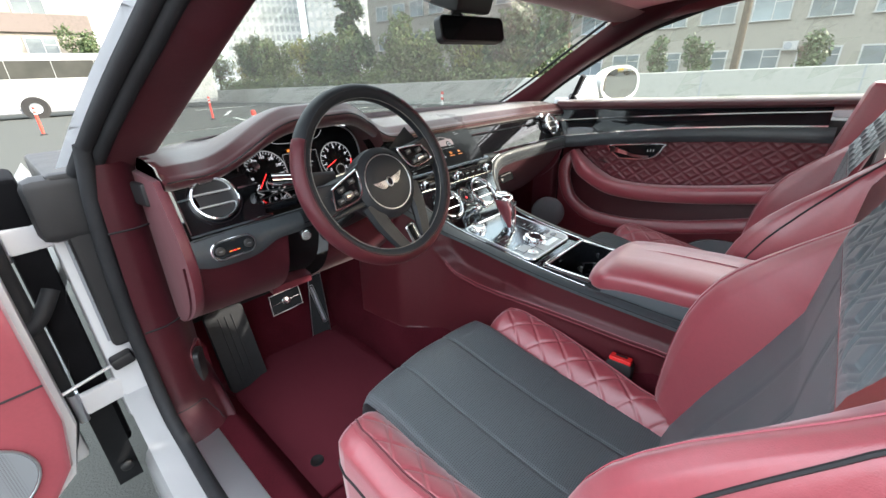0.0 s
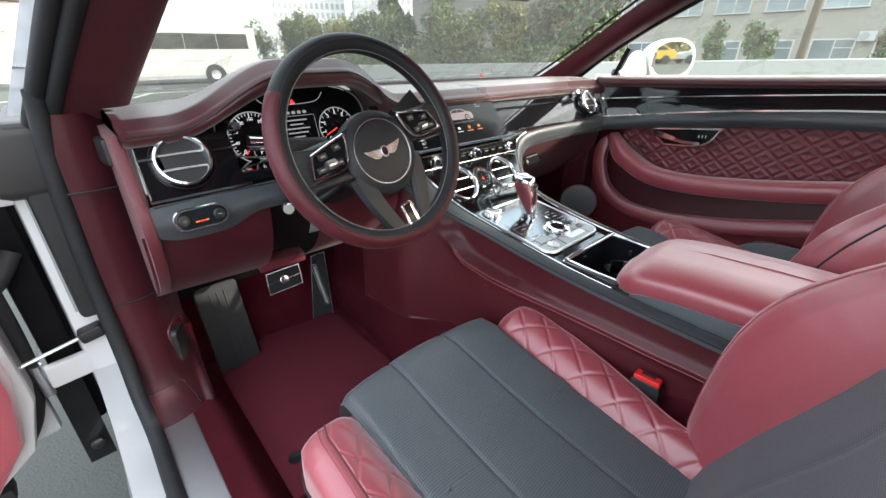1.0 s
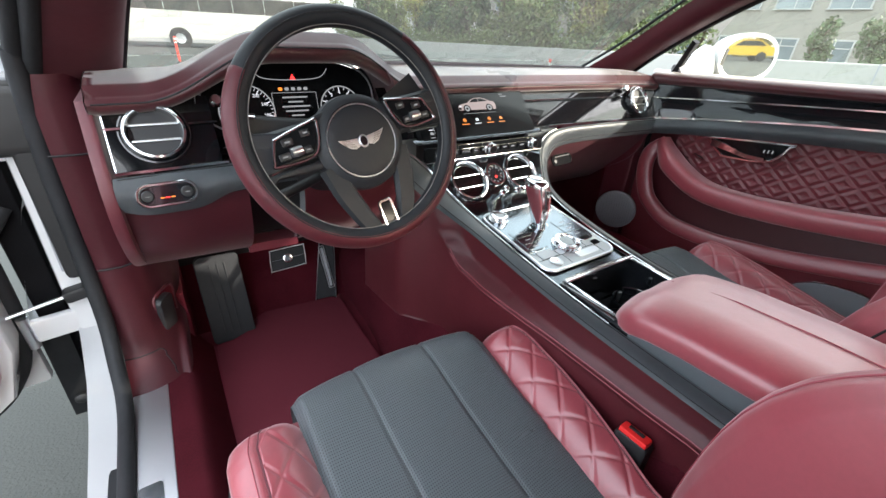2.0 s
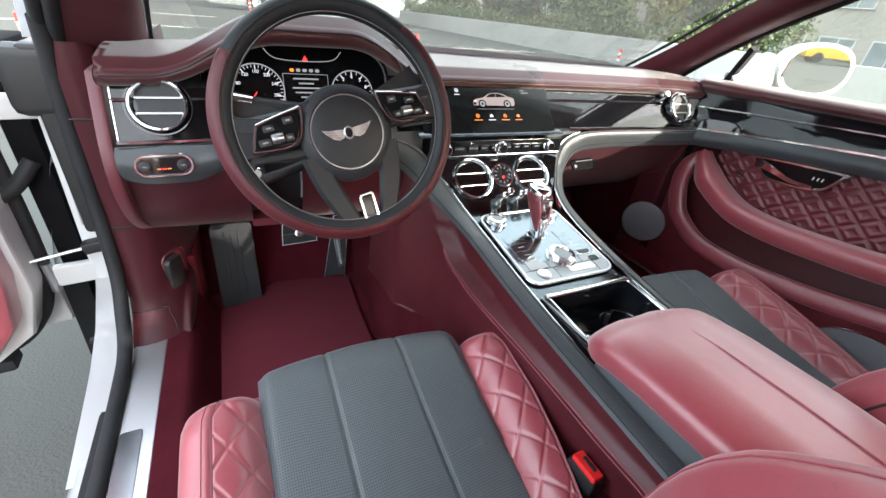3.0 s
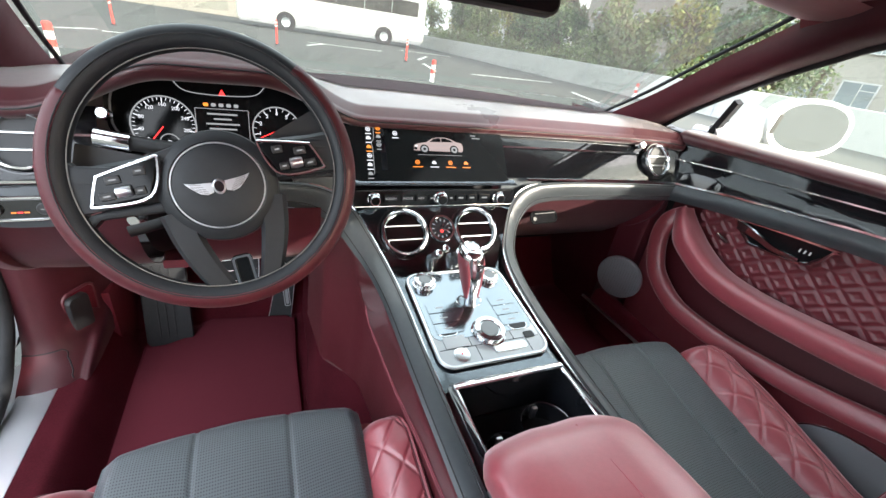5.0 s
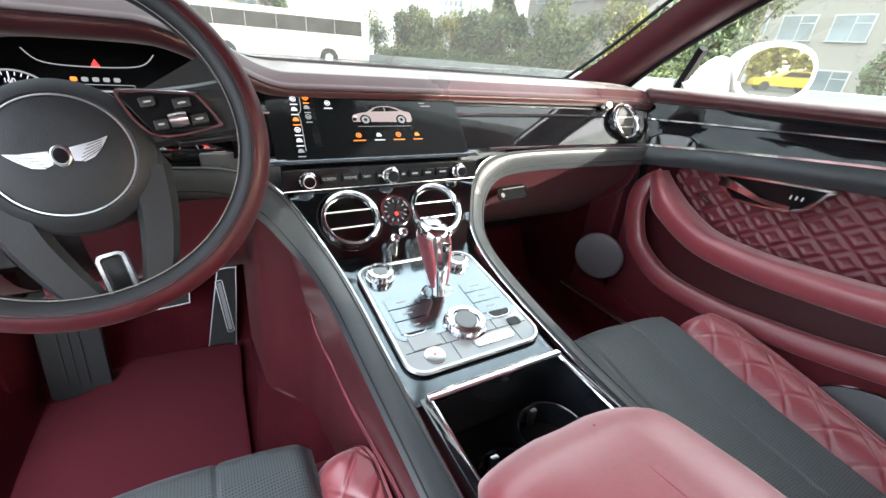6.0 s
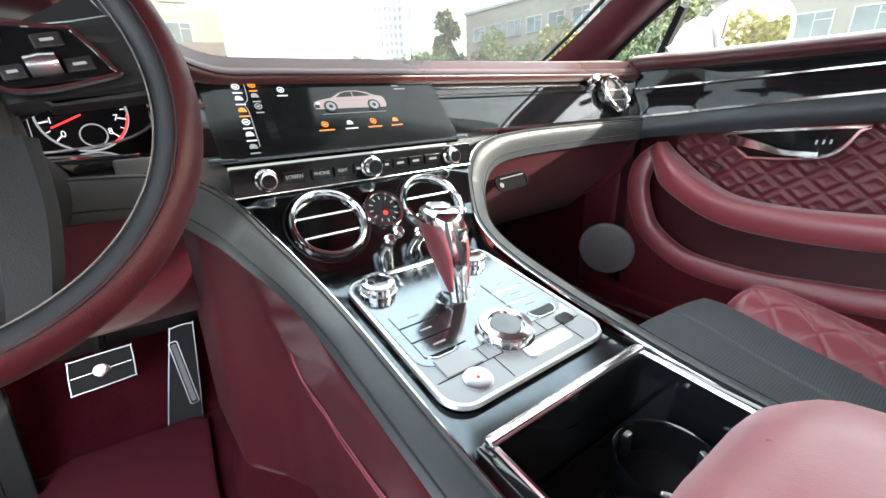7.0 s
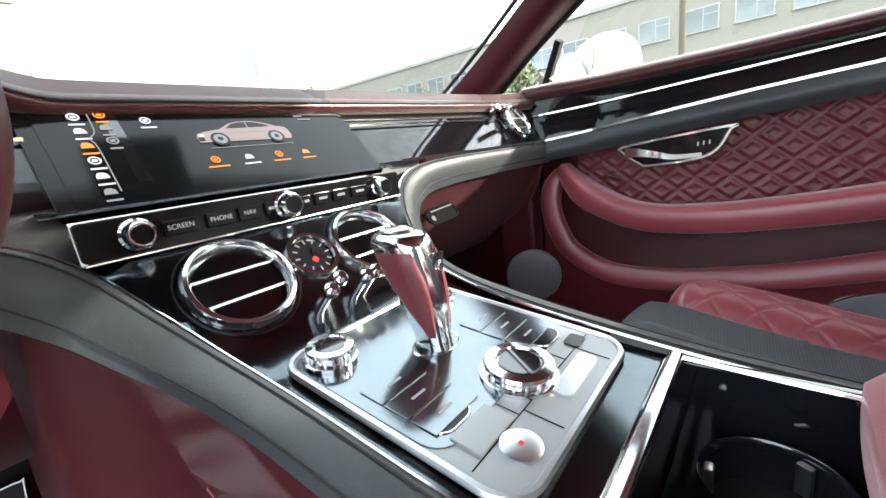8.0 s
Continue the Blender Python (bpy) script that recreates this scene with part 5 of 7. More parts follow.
# winged emblem as plain shapes
em = HB @ pose(0, -0.001, 0.0133)
ed = part("emblem_disc", lathe([(0.0085, 0), (0.0085, 0.0030), (0.0074, 0.0036), (0.0066, 0.0024), (0, 0.0024)], 28, em @ Matrix.Diagonal((0.88, 1.15, 1, 1))), satin, hub, "satin metal emblem disc")
part("emblem_centre", lathe([(0.0062, 0), (0.0062, 0.0008), (0, 0.0008)], 24, em @ pose(0, 0, 0.0024) @ Matrix.Diagonal((0.88, 1.15, 1, 1))), piano, ed, "black centre of the emblem")
for s in (-1, 1):
    ew = part("emblem_wing", slab([(s * x, y) for x, y in ([(0.0075, -0.0060), (0.0150, -0.0085), (0.0230, -0.0060), (0.0300, 0.0000), (0.0360, 0.0070), (0.0385, 0.0105), (0.0280, 0.0080), (0.0160, 0.0070), (0.0075, 0.0062)][::s])], 0.0014, em, 0.0004), satin, hub, "satin metal emblem wing")
    for k in range(5):
        part("feather_line", moved(rbox(0.021 - 0.002 * k, 0.0005, 0.0004, 0), em @ pose(s * (0.021 + 0.0015 * k), -0.0040 + 0.0026 * k, 0.0015, 0, 0, s * (24 - 3 * k))), stitch_dark, ew)
    # side spoke
    part("side_spoke", moved(sweep([Vector((s * x, y, z)) for x, y, z in ((0.055, 0.002, -0.006), (0.09, 0.002, -0.004), (0.125, 0.000, -0.002), (0.152, 0.000, 0.0))], [(-0.032, -0.010), (0.030, -0.010), (0.034, 0.0), (0.028, 0.008), (-0.030, 0.008), (-0.036, 0.0)] if s > 0 else [(-0.030, -0.010), (0.032, -0.010), (0.036, 0.0), (0.030, 0.008), (-0.028, 0.008), (-0.034, 0.0)], (0, 0, 1), scale=lambda t: 0.80 + 0.05 * t), wm), wheel_slate, wheel, "slate side spoke")
    out = [(0.058, 0.025), (0.070, 0.027), (0.118, 0.017), (0.124, 0.013), (0.134, -0.012), (0.131, -0.019), (0.076, -0.017)]
    out = [(s * x, y) for x, y in out][::s]
    pm = wm @ pose(0, 0.0, 0.0075)
    pad_ = part("switch_pod", slab(out, 0.006, pm, 0.0015), screen_black, wheel, "gloss black switch pod")
    part("pod_rim", loop_strip([(p.x, p.y) for p in spline([(x, y, 0) for x, y in out], 40, True)], 0.0022, pm, 0.005), chrome, pad_, "chrome frame of the switch pod")
    for dx, dy, w, h in ((0.080, 0.015, 0.014, 0.010), (0.108, 0.009, 0.016, 0.010), (0.084, -0.008, 0.012, 0.010), (0.118, -0.009, 0.016, 0.010)):
        b = part("button", moved(rbox(w, h, 0.004, 0.0015), pm @ pose(s * dx, dy, 0.0065)), black_plastic, pad_)
        part("symbol", moved(rbox(w * 0.45, 0.0018, 0.0004, 0), pm @ pose(s * dx, dy, 0.0087)), dim_glow, b)
    part("roller", moved(lathe([(0.0065, -0.008), (0.0075, 0), (0.0065, 0.008)], 16, pose(0, 0, 0, 90, 0, 0)), pm @ pose(s * 0.100, -0.006, 0.007, 0, 0, 90)), satin, pad_, "ribbed metal roller")
    # lower spoke
    part("lower_spoke", moved(sweep(spline([(s * 0.058, -0.042, 0.0), (s * 0.052, -0.085, 0.001), (s * 0.040, -0.125, 0.001), (s * 0.028, -0.155, 0.0)], 14), [(-0.017, -0.008), (0.017, -0.008), (0.019, 0.0), (0.013, 0.0075), (-0.013, 0.0075), (-0.019, 0.0)], (0, 0, 1), scale=lambda t: 1.05 - 0.30 * t), wm), wheel_slate, wheel, "slate lower spoke")
    part("shift_paddle", moved(sweep(spline([(s * 0.085, 0.020, -0.030), (s * 0.125, 0.036, -0.030), (s * 0.150, 0.046, -0.028)], 10), [(-0.020, -0.003), (0.016, -0.003), (0.018, 0.001), (-0.022, 0.001)], (0, 0, 1)), wm), black_plastic, wheel, "dark shift paddle")
sm = wm @ pose(0, 0, 0, 0, 0, -11)
for name, z, thick, mat, label, outline in (
        ("spoke_end", -0.009, 0.014, wheel_red, "dark red leather spoke end", [(-0.166, -0.018), (-0.166, -0.040), (-0.135, -0.054), (-0.112, -0.047), (-0.112, -0.016)]),
        ("spoke_end", -0.009, 0.014, wheel_red, "dark red leather spoke end", [(0.138, 0.030), (0.140, 0.006), (0.168, 0.008), (0.168, 0.030)]),
        ("thumb_rest", -0.008, 0.015, wheel_slate, "slate leather thumb rest", [(-0.164, 0.022), (-0.166, -0.017), (-0.112, -0.019), (-0.045, 0.012), (-0.020, 0.044), (-0.050, 0.029), (-0.108, 0.004), (-0.146, 0.005)]),
        ("thumb_rest", -0.008, 0.015, wheel_slate, "slate leather thumb rest", [(0.050, 0.046), (0.070, 0.036), (0.128, 0.033), (0.168, 0.031), (0.160, 0.070), (0.140, 0.049), (0.110, 0.046)]),
        ("lower_web", -0.009, 0.012, wheel_slate, "slate leather web under the switches", [(-0.144, -0.062), (-0.136, -0.052), (-0.052, -0.036), (-0.046, -0.050), (-0.126, -0.060), (-0.138, -0.074)]),
        ("lower_web", -0.009, 0.012, wheel_slate, "slate leather web under the switches", [(0.090, -0.004), (0.140, 0.005), (0.168, 0.007), (0.163, -0.020), (0.150, -0.004), (0.095, -0.010)])):
    part(name, slab(outline, thick, sm @ pose(0, 0, z), 0.0045), mat, wheel, label)
part("clip_frame", loop_strip([(x, y - 0.138) for x, y in rrect(0.021, 0.046, 0.005)], 0.0030, wm, 0.006), chrome, wheel, "chrome clip at the foot of the spokes")
part("clip_inlay", slab([(x, y - 0.138) for x, y in rrect(0.018, 0.042, 0.004)], 0.004, wm), screen_black, wheel)
part("column_shroud", moved(lathe([(0.068, -0.20), (0.062, -0.12), (0.058, -0.05), (0.045, -0.045)], 28, Matrix.Diagonal((1.0, 0.85, 1, 1))), HB), black_plastic, wheel, "black steering column shroud")
st = part("stalk", moved(sweep(spline([(-0.02, 0.040, -0.122), (-0.08, 0.060, -0.126), (-0.122, 0.075, -0.127)], 12), circle(0.011, 12, 1.0, 0.8), (0, 0, 1)), wm), black_plastic, wheel, "dark indicator stalk with chrome end")
part("stalk_end", moved(sweep(spline([(-0.108, 0.070, -0.127), (-0.132, 0.079, -0.127), (-0.148, 0.085, -0.127)], 8), circle(0.0130, 16), (0, 0, 1)), wm), chrome, st, "chrome stalk end")
part("stalk", moved(sweep(spline([(-0.05, -0.045, -0.085), (-0.10, -0.052, -0.085), (-0.135, -0.055, -0.082)], 10), circle(0.008, 10), (0, 0, 1)), wm), black_plastic, wheel, "short dark stalk")
part("stalk", moved(sweep(spline([(0.05, 0.012, -0.085), (0.10, 0.022, -0.080), (0.142, 0.026, -0.076)], 10), circle(0.010, 12), (0, 0, 1)), wm), black_plastic, wheel, "dark wiper stalk")
part("column_knob", lathe([(0.010, 0), (0.012, 0.006), (0.012, 0.016), (0.009, 0.020), (0, 0.020)], 20, basis((-0.508, -0.150, 0.758), (1, -0.4, 0), (0, 0, 1))), chrome, dash, "round chrome start key")

# ---- pedals ----
def pedal_plate(name, bl, br, tl, tr, label):
    bl, br, tl, tr = map(Vector, (bl, br, tl, tr))
    c = (bl + br + tl + tr) / 4
    m = basis(c, br - bl, (tl + tr) - (bl + br))
    pt = lambda p: ((m.inverted() @ p).x, (m.inverted() @ p).y)
    quad = [pt(p) for p in (bl, br, tr, tl)]
    p_ = thing(name, c, label, "pedal")
    part("pad", slab(quad, 0.012, m @ pose(0, 0, -0.008), 0.002), rubber, p_, "black rubber pad")
    part("pad_rim", loop_strip([(q.x, q.y) for q in spline([(lerp(a[0], b[0], t), lerp(a[1], b[1], t), 0) for a, b in zip(quad, quad[1:] + quad[:1]) for t in (0.08, 0.92)], 32, True)], 0.0012, m, 0.005), satin, p_, "bright metal rim")
    return p_, m, quad


acc, am, aq = pedal_plate("accelerator_pedal", (-0.347, 0.239, 0.214), (-0.281, 0.231, 0.222), (-0.296, 0.302, 0.414), (-0.253, 0.295, 0.418), "tall black accelerator pedal with bright metal rim")
part("centre_frame", loop_strip(rrect(0.016, 0.140, 0.004), 0.0012, am @ pose(0.002, 0.005, 0.005)), satin, acc, "bright metal frame of the centre slot")
part("centre_slot", slab(rrect(0.009, 0.130, 0.003), 0.0012, am @ pose(0.002, 0.005, 0.0042)), label_grey, acc, "grey centre strip")
brk, bm_, bq = pedal_plate("brake_pedal", (-0.462, 0.236, 0.368), (-0.364, 0.232, 0.374), (-0.456, 0.258, 0.424), (-0.360, 0.254, 0.428), "wide black brake pedal with a round metal badge")
part("badge", lathe([(0.013, 0), (0.013, 0.004), (0.009, 0.005), (0, 0.004)], 24, bm_ @ pose(0, 0, 0.004)), chrome, brk, "round metal badge")
part("cross_bar", moved(rbox(0.094, 0.0022, 0.002, 0.0006), bm_ @ pose(0, 0, 0.005)), chrome, brk)
part("pedal_arm", tube([(-0.41, 0.26, 0.40), (-0.41, 0.34, 0.46), (-0.41, 0.38, 0.58)], 0.010), black_plastic, brk)
rest = thing("footrest", (-0.592, 0.2, 0.22), "black ribbed rubber footrest", "footrest")
fm = basis((-0.593, 0.215, 0.335), (1, 0.02, 0), (0, 0.075, 0.24))
part("pad", slab(rrect(0.108, 0.25, 0.018), 0.016, fm @ pose(0, 0, -0.008), 0.004), rubber, rest)
for k in range(3):
    part("rib", moved(rbox(0.0035, 0.20, 0.004, 0.001), fm @ pose(-0.020 + 0.018 * k, 0.0, 0.0085)), rubber, rest)

part("sill_strip", sweep([Vector((0.712, 0.06, 0.300)), Vector((0.712, -0.30, 0.305)), Vector((0.712, -1.0, 0.310))], [(-0.004, -0.004), (0.004, -0.004), (0.004, 0.004), (-0.004, 0.004)]), sill_metal, car_body, "bright edge of the passenger tread plate")

# ---- floor mat ----
mat_ = thing("floor_mat", (-0.45, 0, 0.225), "dark red carpet floor mat with bound edges", "floor mat")
mo = [(-0.655, -0.30), (-0.285, -0.30), (-0.285, 0.02), (-0.277, 0.205), (-0.30, 0.222), (-0.50, 0.245), (-0.522, 0.232), (-0.530, 0.185), (-0.60, 0.155), (-0.645, 0.155)]
part("mat_carpet", slab(mo, 0.012, pose(0, 0, 0.222), 0.004), red_mat, mat_)
part("binding", loop_strip(mo, 0.006, Matrix(), 0.228), red_suede, mat_, "bound dark edge")
part("eyelet", lathe([(0.016, 0), (0.014, 0.004), (0.006, 0.003), (0, 0.001)], 20, pose(-0.610, -0.215, 0.234)), black_plastic, mat_, "black fixing eyelet")
tagged(part("floor_mat", slab([(-x, y) for x, y in mo][::-1], 0.012, pose(0, -0.02, 0.222), 0.004), red_mat), "dark red carpet passenger floor mat", "floor mat")


# ---- seats ----
def quilt(a, b, pitch=0.055, w=0.0045):
    """Depth of a diamond quilting at (a, b): 0 in the stitched lines, 1 on the pads."""
    d1 = abs(((a + b) / pitch) % 1.0 - 0.5)
    d2 = abs(((a - b) / pitch) % 1.0 - 0.5)
    e = lambda d: 1 - math.exp(-(((0.5 - d) * pitch) / w) ** 2)
    return e(d1) * e(d2)


def seat(name, cx, s, label, tilt_y=0.0):
    """s: side of the console seen from the seat (+1: to its right)."""
    t = thing(name, (cx, -0.6, 0.24), label, "seat", "front seats")
    X = lambda x: cx + s * x

    def zc(y):
        return table(y, (-0.90, 0.425), (-0.70, 0.440), (-0.60, 0.452), (-0.50, 0.468), (-0.43, 0.484), (-0.39, 0.491), (-0.36, 0.490), (-0.345, 0.478), (-0.338, 0.455))

    def centre(u, v):
        x = lerp(-0.178, 0.178, v)
        if u < 0.16:
            a = u / 0.16
            y, z = -0.338 - 0.012 * (1 - a), lerp(0.36, 0.455, a)
        else:
            y = lerp(-0.338, -0.90, ((u - 0.16) / 0.84) ** 1.25)
            z = zc(y)
        g = sum(math.exp(-((x - q) / 0.003) ** 2) for q in (-0.066, 0.066))
        e = math.exp(-((0.178 - abs(x)) / 0.010) ** 2)
        return Vector((X(x), y - 0.02 * (x / 0.178) ** 2 * (u < 0.6), z - 0.0035 * g - 0.012 * e + 0.002 * math.sin(math.pi * (v * 2.7 + 0.15) % math.pi)))
    part("seat_cushion", grid(centre, 60, 120, thick=-s * 0.02), slate_perforated, t, "slate perforated leather seat centre", angle=60)
    for q in (-0.066, 0.066):
        part("seam", tube([centre(0.05 + 0.95 * k / 50, 0.5 + q / 0.356) + Vector((0, 0, -0.001)) for k in range(51)], 0.0011, 5), stitch_dark, t)
    for b in (-1, 1):
        def bolster(u, v, b=b):
            y = lerp(-0.388, -0.90, u)
            cap = math.sqrt(max(0.0, 1 - (1 - min(1.0, u / 0.09)) ** 2))
            xi = table(y, (-0.90, 0.135), (-0.70, 0.152), (-0.60, 0.163), (-0.48, 0.170), (-0.385, 0.175))
            zi = zc(min(-0.40, y)) - 0.016
            xr = table(y, (-0.90, 0.185), (-0.76, 0.200), (-0.70, 0.216), (-0.64, 0.230), (-0.56, 0.240), (-0.45, 0.239), (-0.41, 0.228), (-0.388, 0.205))
            zr = table(y, (-0.90, 0.468), (-0.75, 0.474), (-0.65, 0.484), (-0.56, 0.498), (-0.47, 0.514), (-0.43, 0.514), (-0.405, 0.506), (-0.388, 0.490))
            w = 0.044 if b < 0 else 0.014
            if v < 0.62:
                a = v / 0.62
                x, z = lerp(xi, xr, a), lerp(zi, zr, a) + 0.017 * math.sin(math.pi * a ** 0.8)
            else:
                a = (v - 0.62) / 0.38
                x, z = xr + w * math.sin(math.pi / 2 * min(1, a * 1.5)), zr - 0.034 * (1 - math.cos(math.pi / 2 * min(1, a * 1.5))) - 0.15 * max(0, a - 0.5) * 2
            x, z = lerp(0.5 * (xi + xr), x, 0.45 + 0.55 * cap), lerp(zr - 0.10, z, cap) if z > zr - 0.10 else z
            k = quilt(y * 0.70, (x - xi) * 0.95, 0.050, 0.0026) if v < 0.60 else 1.0
            e = math.exp(-((v - 0.62) / 0.012) ** 2) * 0.004
            return Vector((X(b * x), y, z + (0.0026 * (k - 1) - e) * sstep(0.03, 0.10, u)))
        part("cushion_bolster", grid(bolster, 190, 80), red_leather, t, "diamond-quilted dark red leather bolster", angle=70)
        part("bolster_piping", tube([bolster(0.03 + 0.96 * k / 70, 0.62) + Vector((0, 0, 0.001)) for k in range(71)], 0.0018, 6), red_shaded, t, "piped bolster edge")
        part("bolster_stitching", tube([bolster(0.03 + 0.96 * k / 70, 0.665) + Vector((0, 0, 0.0006)) for k in range(71)], 0.0009, 4), stitch_red, t)
        if b < 0:
            part("bolster_piping", tube([bolster(0.03 + 0.96 * k / 70, 0.86) + Vector((X(b) - X(0), 0, 0)) * 0.001 for k in range(71)], 0.0024, 6), stitch_dark, t)
    # plinth
    part("seat_base", rbox(0.50, 0.50, 0.20, 0.03, pose(cx, -0.66, 0.325)), red_leather, t, "dark red leather seat base")
    part("valance", rbox(0.44, 0.06, 0.11, 0.02, pose(cx, -0.385, 0.375)), red_leather, t)
    # backrest
    B0, UP, FW = Vector((cx, -0.795, 0.47)), Vector((0, -0.385, 0.923)), Vector((0, 0.923, 0.385))

    def back(u, v):
        q = lerp(-0.05, 0.60, u)
        x = lerp(-0.172, 0.172, v) * (1 + 0.10 * sstep(0.60, 0.75, u))
        g = sum(math.exp(-((x - c) / 0.004) ** 2) for c in (-0.062, 0.062)) if u < 0.69 else 0
        k = 0.0
        if u > 0.70:
            p = 0.066
            c, d = ((q + 0.9 * x) / p) % 1.0, ((q - 0.9 * x) / p) % 1.0
            h = min(c, 1 - c, d, 1 - d) * 2
            k = 0.0015 * sstep(0.10, 0.0, h) - 0.0016 * math.exp(-((h - 0.14) / 0.05) ** 2) - 0.0016 * math.exp(-((h - 0.46) / 0.06) ** 2) + 0.0035 * sstep(0.46, 0.66, h)
            k *= 0.8 * sstep(0.70, 0.72, u) * sstep(1.0, 0.97, u) * sstep(0.0, 0.03, min(v, 1 - v))
        dep = table(q, (-0.05, -0.030), (0.10, -0.024), (0.22, -0.026), (0.31, -0.026), (0.36, -0.012), (0.42, 0.004), (0.52, 0.0), (0.60, -0.02))
        return B0 + Vector((s * x, 0, 0)) + UP * q + FW * (dep - 0.004 * g + k - 0.014 * (1 - (x / 0.19) ** 2) * sstep(0.7, 0.4, u))
    part("backrest", grid(lambda u, v: back(u * 0.70, v), 44, 50, thick=0.03), slate_perforated, t, "slate leather backrest centre", angle=60)
    part("backrest_quilt", grid(lambda u, v: back(lerp(0.702, 1.0, u), v), 150, 220), slate_leather, t, "diamond-quilted slate upper backrest", angle=180)
    for b in (-1, 1):
        def bb(u, v, b=b):
            q = lerp(-0.02, 0.56, u)
            h = table(u, (0, 0.004), (0.05, 0.020), (0.12, 0.036), (0.19, 0.050), (0.26, 0.061), (0.33, 0.069), (0.40, 0.072), (0.47, 0.069), (0.53, 0.060), (0.60, 0.045), (0.67, 0.026), (0.74, 0.006), (0.82, -0.014), (1, -0.05))
            wdt = table(u, (0, 0.75), (0.15, 1.0), (0.5, 1.0), (0.75, 0.8), (1, 0.6))
            prof = ((0, 0.162, 0.0), (0.14, 0.172, 0.28), (0.30, 0.194, 0.76), (0.42, 0.213, 0.95), (0.54, 0.232, 1.0), (0.64, 0.248, 0.86), (0.74, 0.258, 0.5), (0.84, 0.263, 0.0), (1, 0.265, -0.4))
            x = 0.166 + (table(v, *[(p, a) for p, a, _ in prof]) - 0.166) * wdt
            f = table(v, *[(p, c) for p, _, c in prof])
            lo = table(q, (-0.05, -0.034), (0.10, -0.028), (0.31, -0.032), (0.42, -0.02), (0.60, -0.05))
            return B0 + Vector((s * b * x, 0, 0)) + UP * q + FW * lerp(lo, max(h, lo), f)
        part("backrest_bolster", grid(bb, 60, 48), red_leather, t, "smooth dark red leather backrest bolster", angle=70)
        part("bolster_piping", tube([bb(0.02 + 0.96 * k / 40, 0.70) + FW * 0.001 for k in range(41)], 0.0018, 6), stitch_dark, t)
        part("bolster_stitching", tube([bb(0.02 + 0.96 * k / 40, 0.47) + FW * 0.0008 for k in range(41)], 0.0009, 4), stitch_red, t)
    part("back_shell", grid(lambda u, v: B0 + Vector((lerp(-0.25, 0.25, v), 0, 0)) + UP * lerp(-0.05, 0.60, u) + FW * (-0.10 + 0.02 * (2 * v - 1) ** 2), 12, 12, thick=-0.02), red_leather, t, "red leather back of the seat")
    part("headrest", grid(lambda u, v: B0 + UP * (0.66 + 0.10 * math.sin(2 * math.pi * v) * abs(math.sin(math.pi * u)) ** 0.3) + Vector((lerp(-0.13, 0.13, u), 0, 0)) + FW * (-0.055 + 0.05 * math.cos(2 * math.pi * v) * abs(math.sin(math.pi * u)) ** 0.3), 24, 24, close_v=True), slate_leather, t, "slate leather headrest", angle=70)
    return t


seat("driver_seat", -0.383, 1, "driver seat with slate centre and quilted dark red bolsters")
seat("passenger_seat", 0.383, -1, "passenger seat with slate centre and quilted dark red bolsters")
sc = thing("seat_switch", (-0.655, -0.50, 0.33), "chrome seat adjusting switches on the seat base", "switch")
part("switch_plate", rbox(0.008, 0.16, 0.040, 0.004, pose(-0.652, -0.52, 0.325)), satin, sc)
part("switch_lever", rbox(0.016, 0.05, 0.012, 0.005, pose(-0.660, -0.47, 0.328)), chrome, sc)
part("switch_lever", rbox(0.016, 0.012, 0.030, 0.005, pose(-0.660, -0.54, 0.328)), chrome, sc)
buckle = thing("seat_belt_buckle", (-0.12, -0.70, 0.36), "black seat belt buckle with red release button", "buckle")
bk = basis((-0.148, -0.702, 0.442), (0.05, -1, 0.0), (0.06, 0.10, 1))
part("buckle_body", slab(rrect(0.052, 0.104, 0.009), 0.024, bk @ pose(0, 0, -0.012), 0.005), black_plastic, buckle)
part("release_button", moved(rbox(0.044, 0.016, 0.020, 0.003), bk @ pose(0, 0.051, 0.0)), red_button, buckle, "red release button")
part("button_slot", moved(rbox(0.024, 0.008, 0.007, 0.001), bk @ pose(0, 0.0565, -0.002)), black_plastic, buckle)
part("buckle_strap", moved(rbox(0.034, 0.12, 0.010, 0.003), bk @ pose(0, -0.10, 0.0)), black_plastic, buckle)

# ---- passenger door ----
pdoor = thing("passenger_door", (0.8, -0.4, 0.3), "closed passenger door lined in dark red quilted leather", "door")


def dz(y):
    """Rise of the door's upper line towards the rear."""
    return table(y, (-1.0, 0.052), (-0.5, 0.020), (-0.3, 0.010), (-0.05, 0.0))


def dl(y):
    """Rise of the lower lines, which run up faster and meet the upper ones."""
    return table(y, (-1.0, 0.086), (-0.73, 0.070), (-0.51, 0.050), (-0.39, 0.036), (-0.28, 0.022), (-0.18, 0.009), (-0.10, 0.0))


def dx(y):
    """The door's inner face swings outwards to the rear."""
    return 0.075 * max(0.0, min(0.5, -y) - 0.1) - 0.034 * sstep(-0.24, -0.088, y)


def band(zt, zb, xt, xb, y0, y1, bow, name, material, label, n=40):
    def f(u, v):
        y = lerp(y0, y1, u)
        z = lerp(zt + (dz(y) if zt > 0.85 else dl(y)), zb + dl(y), v)
        return Vector((lerp(xt, xb, v) + dx(y) - bow * math.sin(math.pi * v), y, z))
    return part(name, grid(f, n, 9, thick=0.008), material, pdoor, label), f


part("door_core", rbox(0.07, 1.05, 0.62, 0.02, pose(0.845, -0.50, 0.585)), black_plastic, pdoor)
part("door_skin", rbox(0.03, 1.10, 0.66, 0.01, pose(0.905, -0.50, 0.60)), white_paint, pdoor, "white painted outer skin")


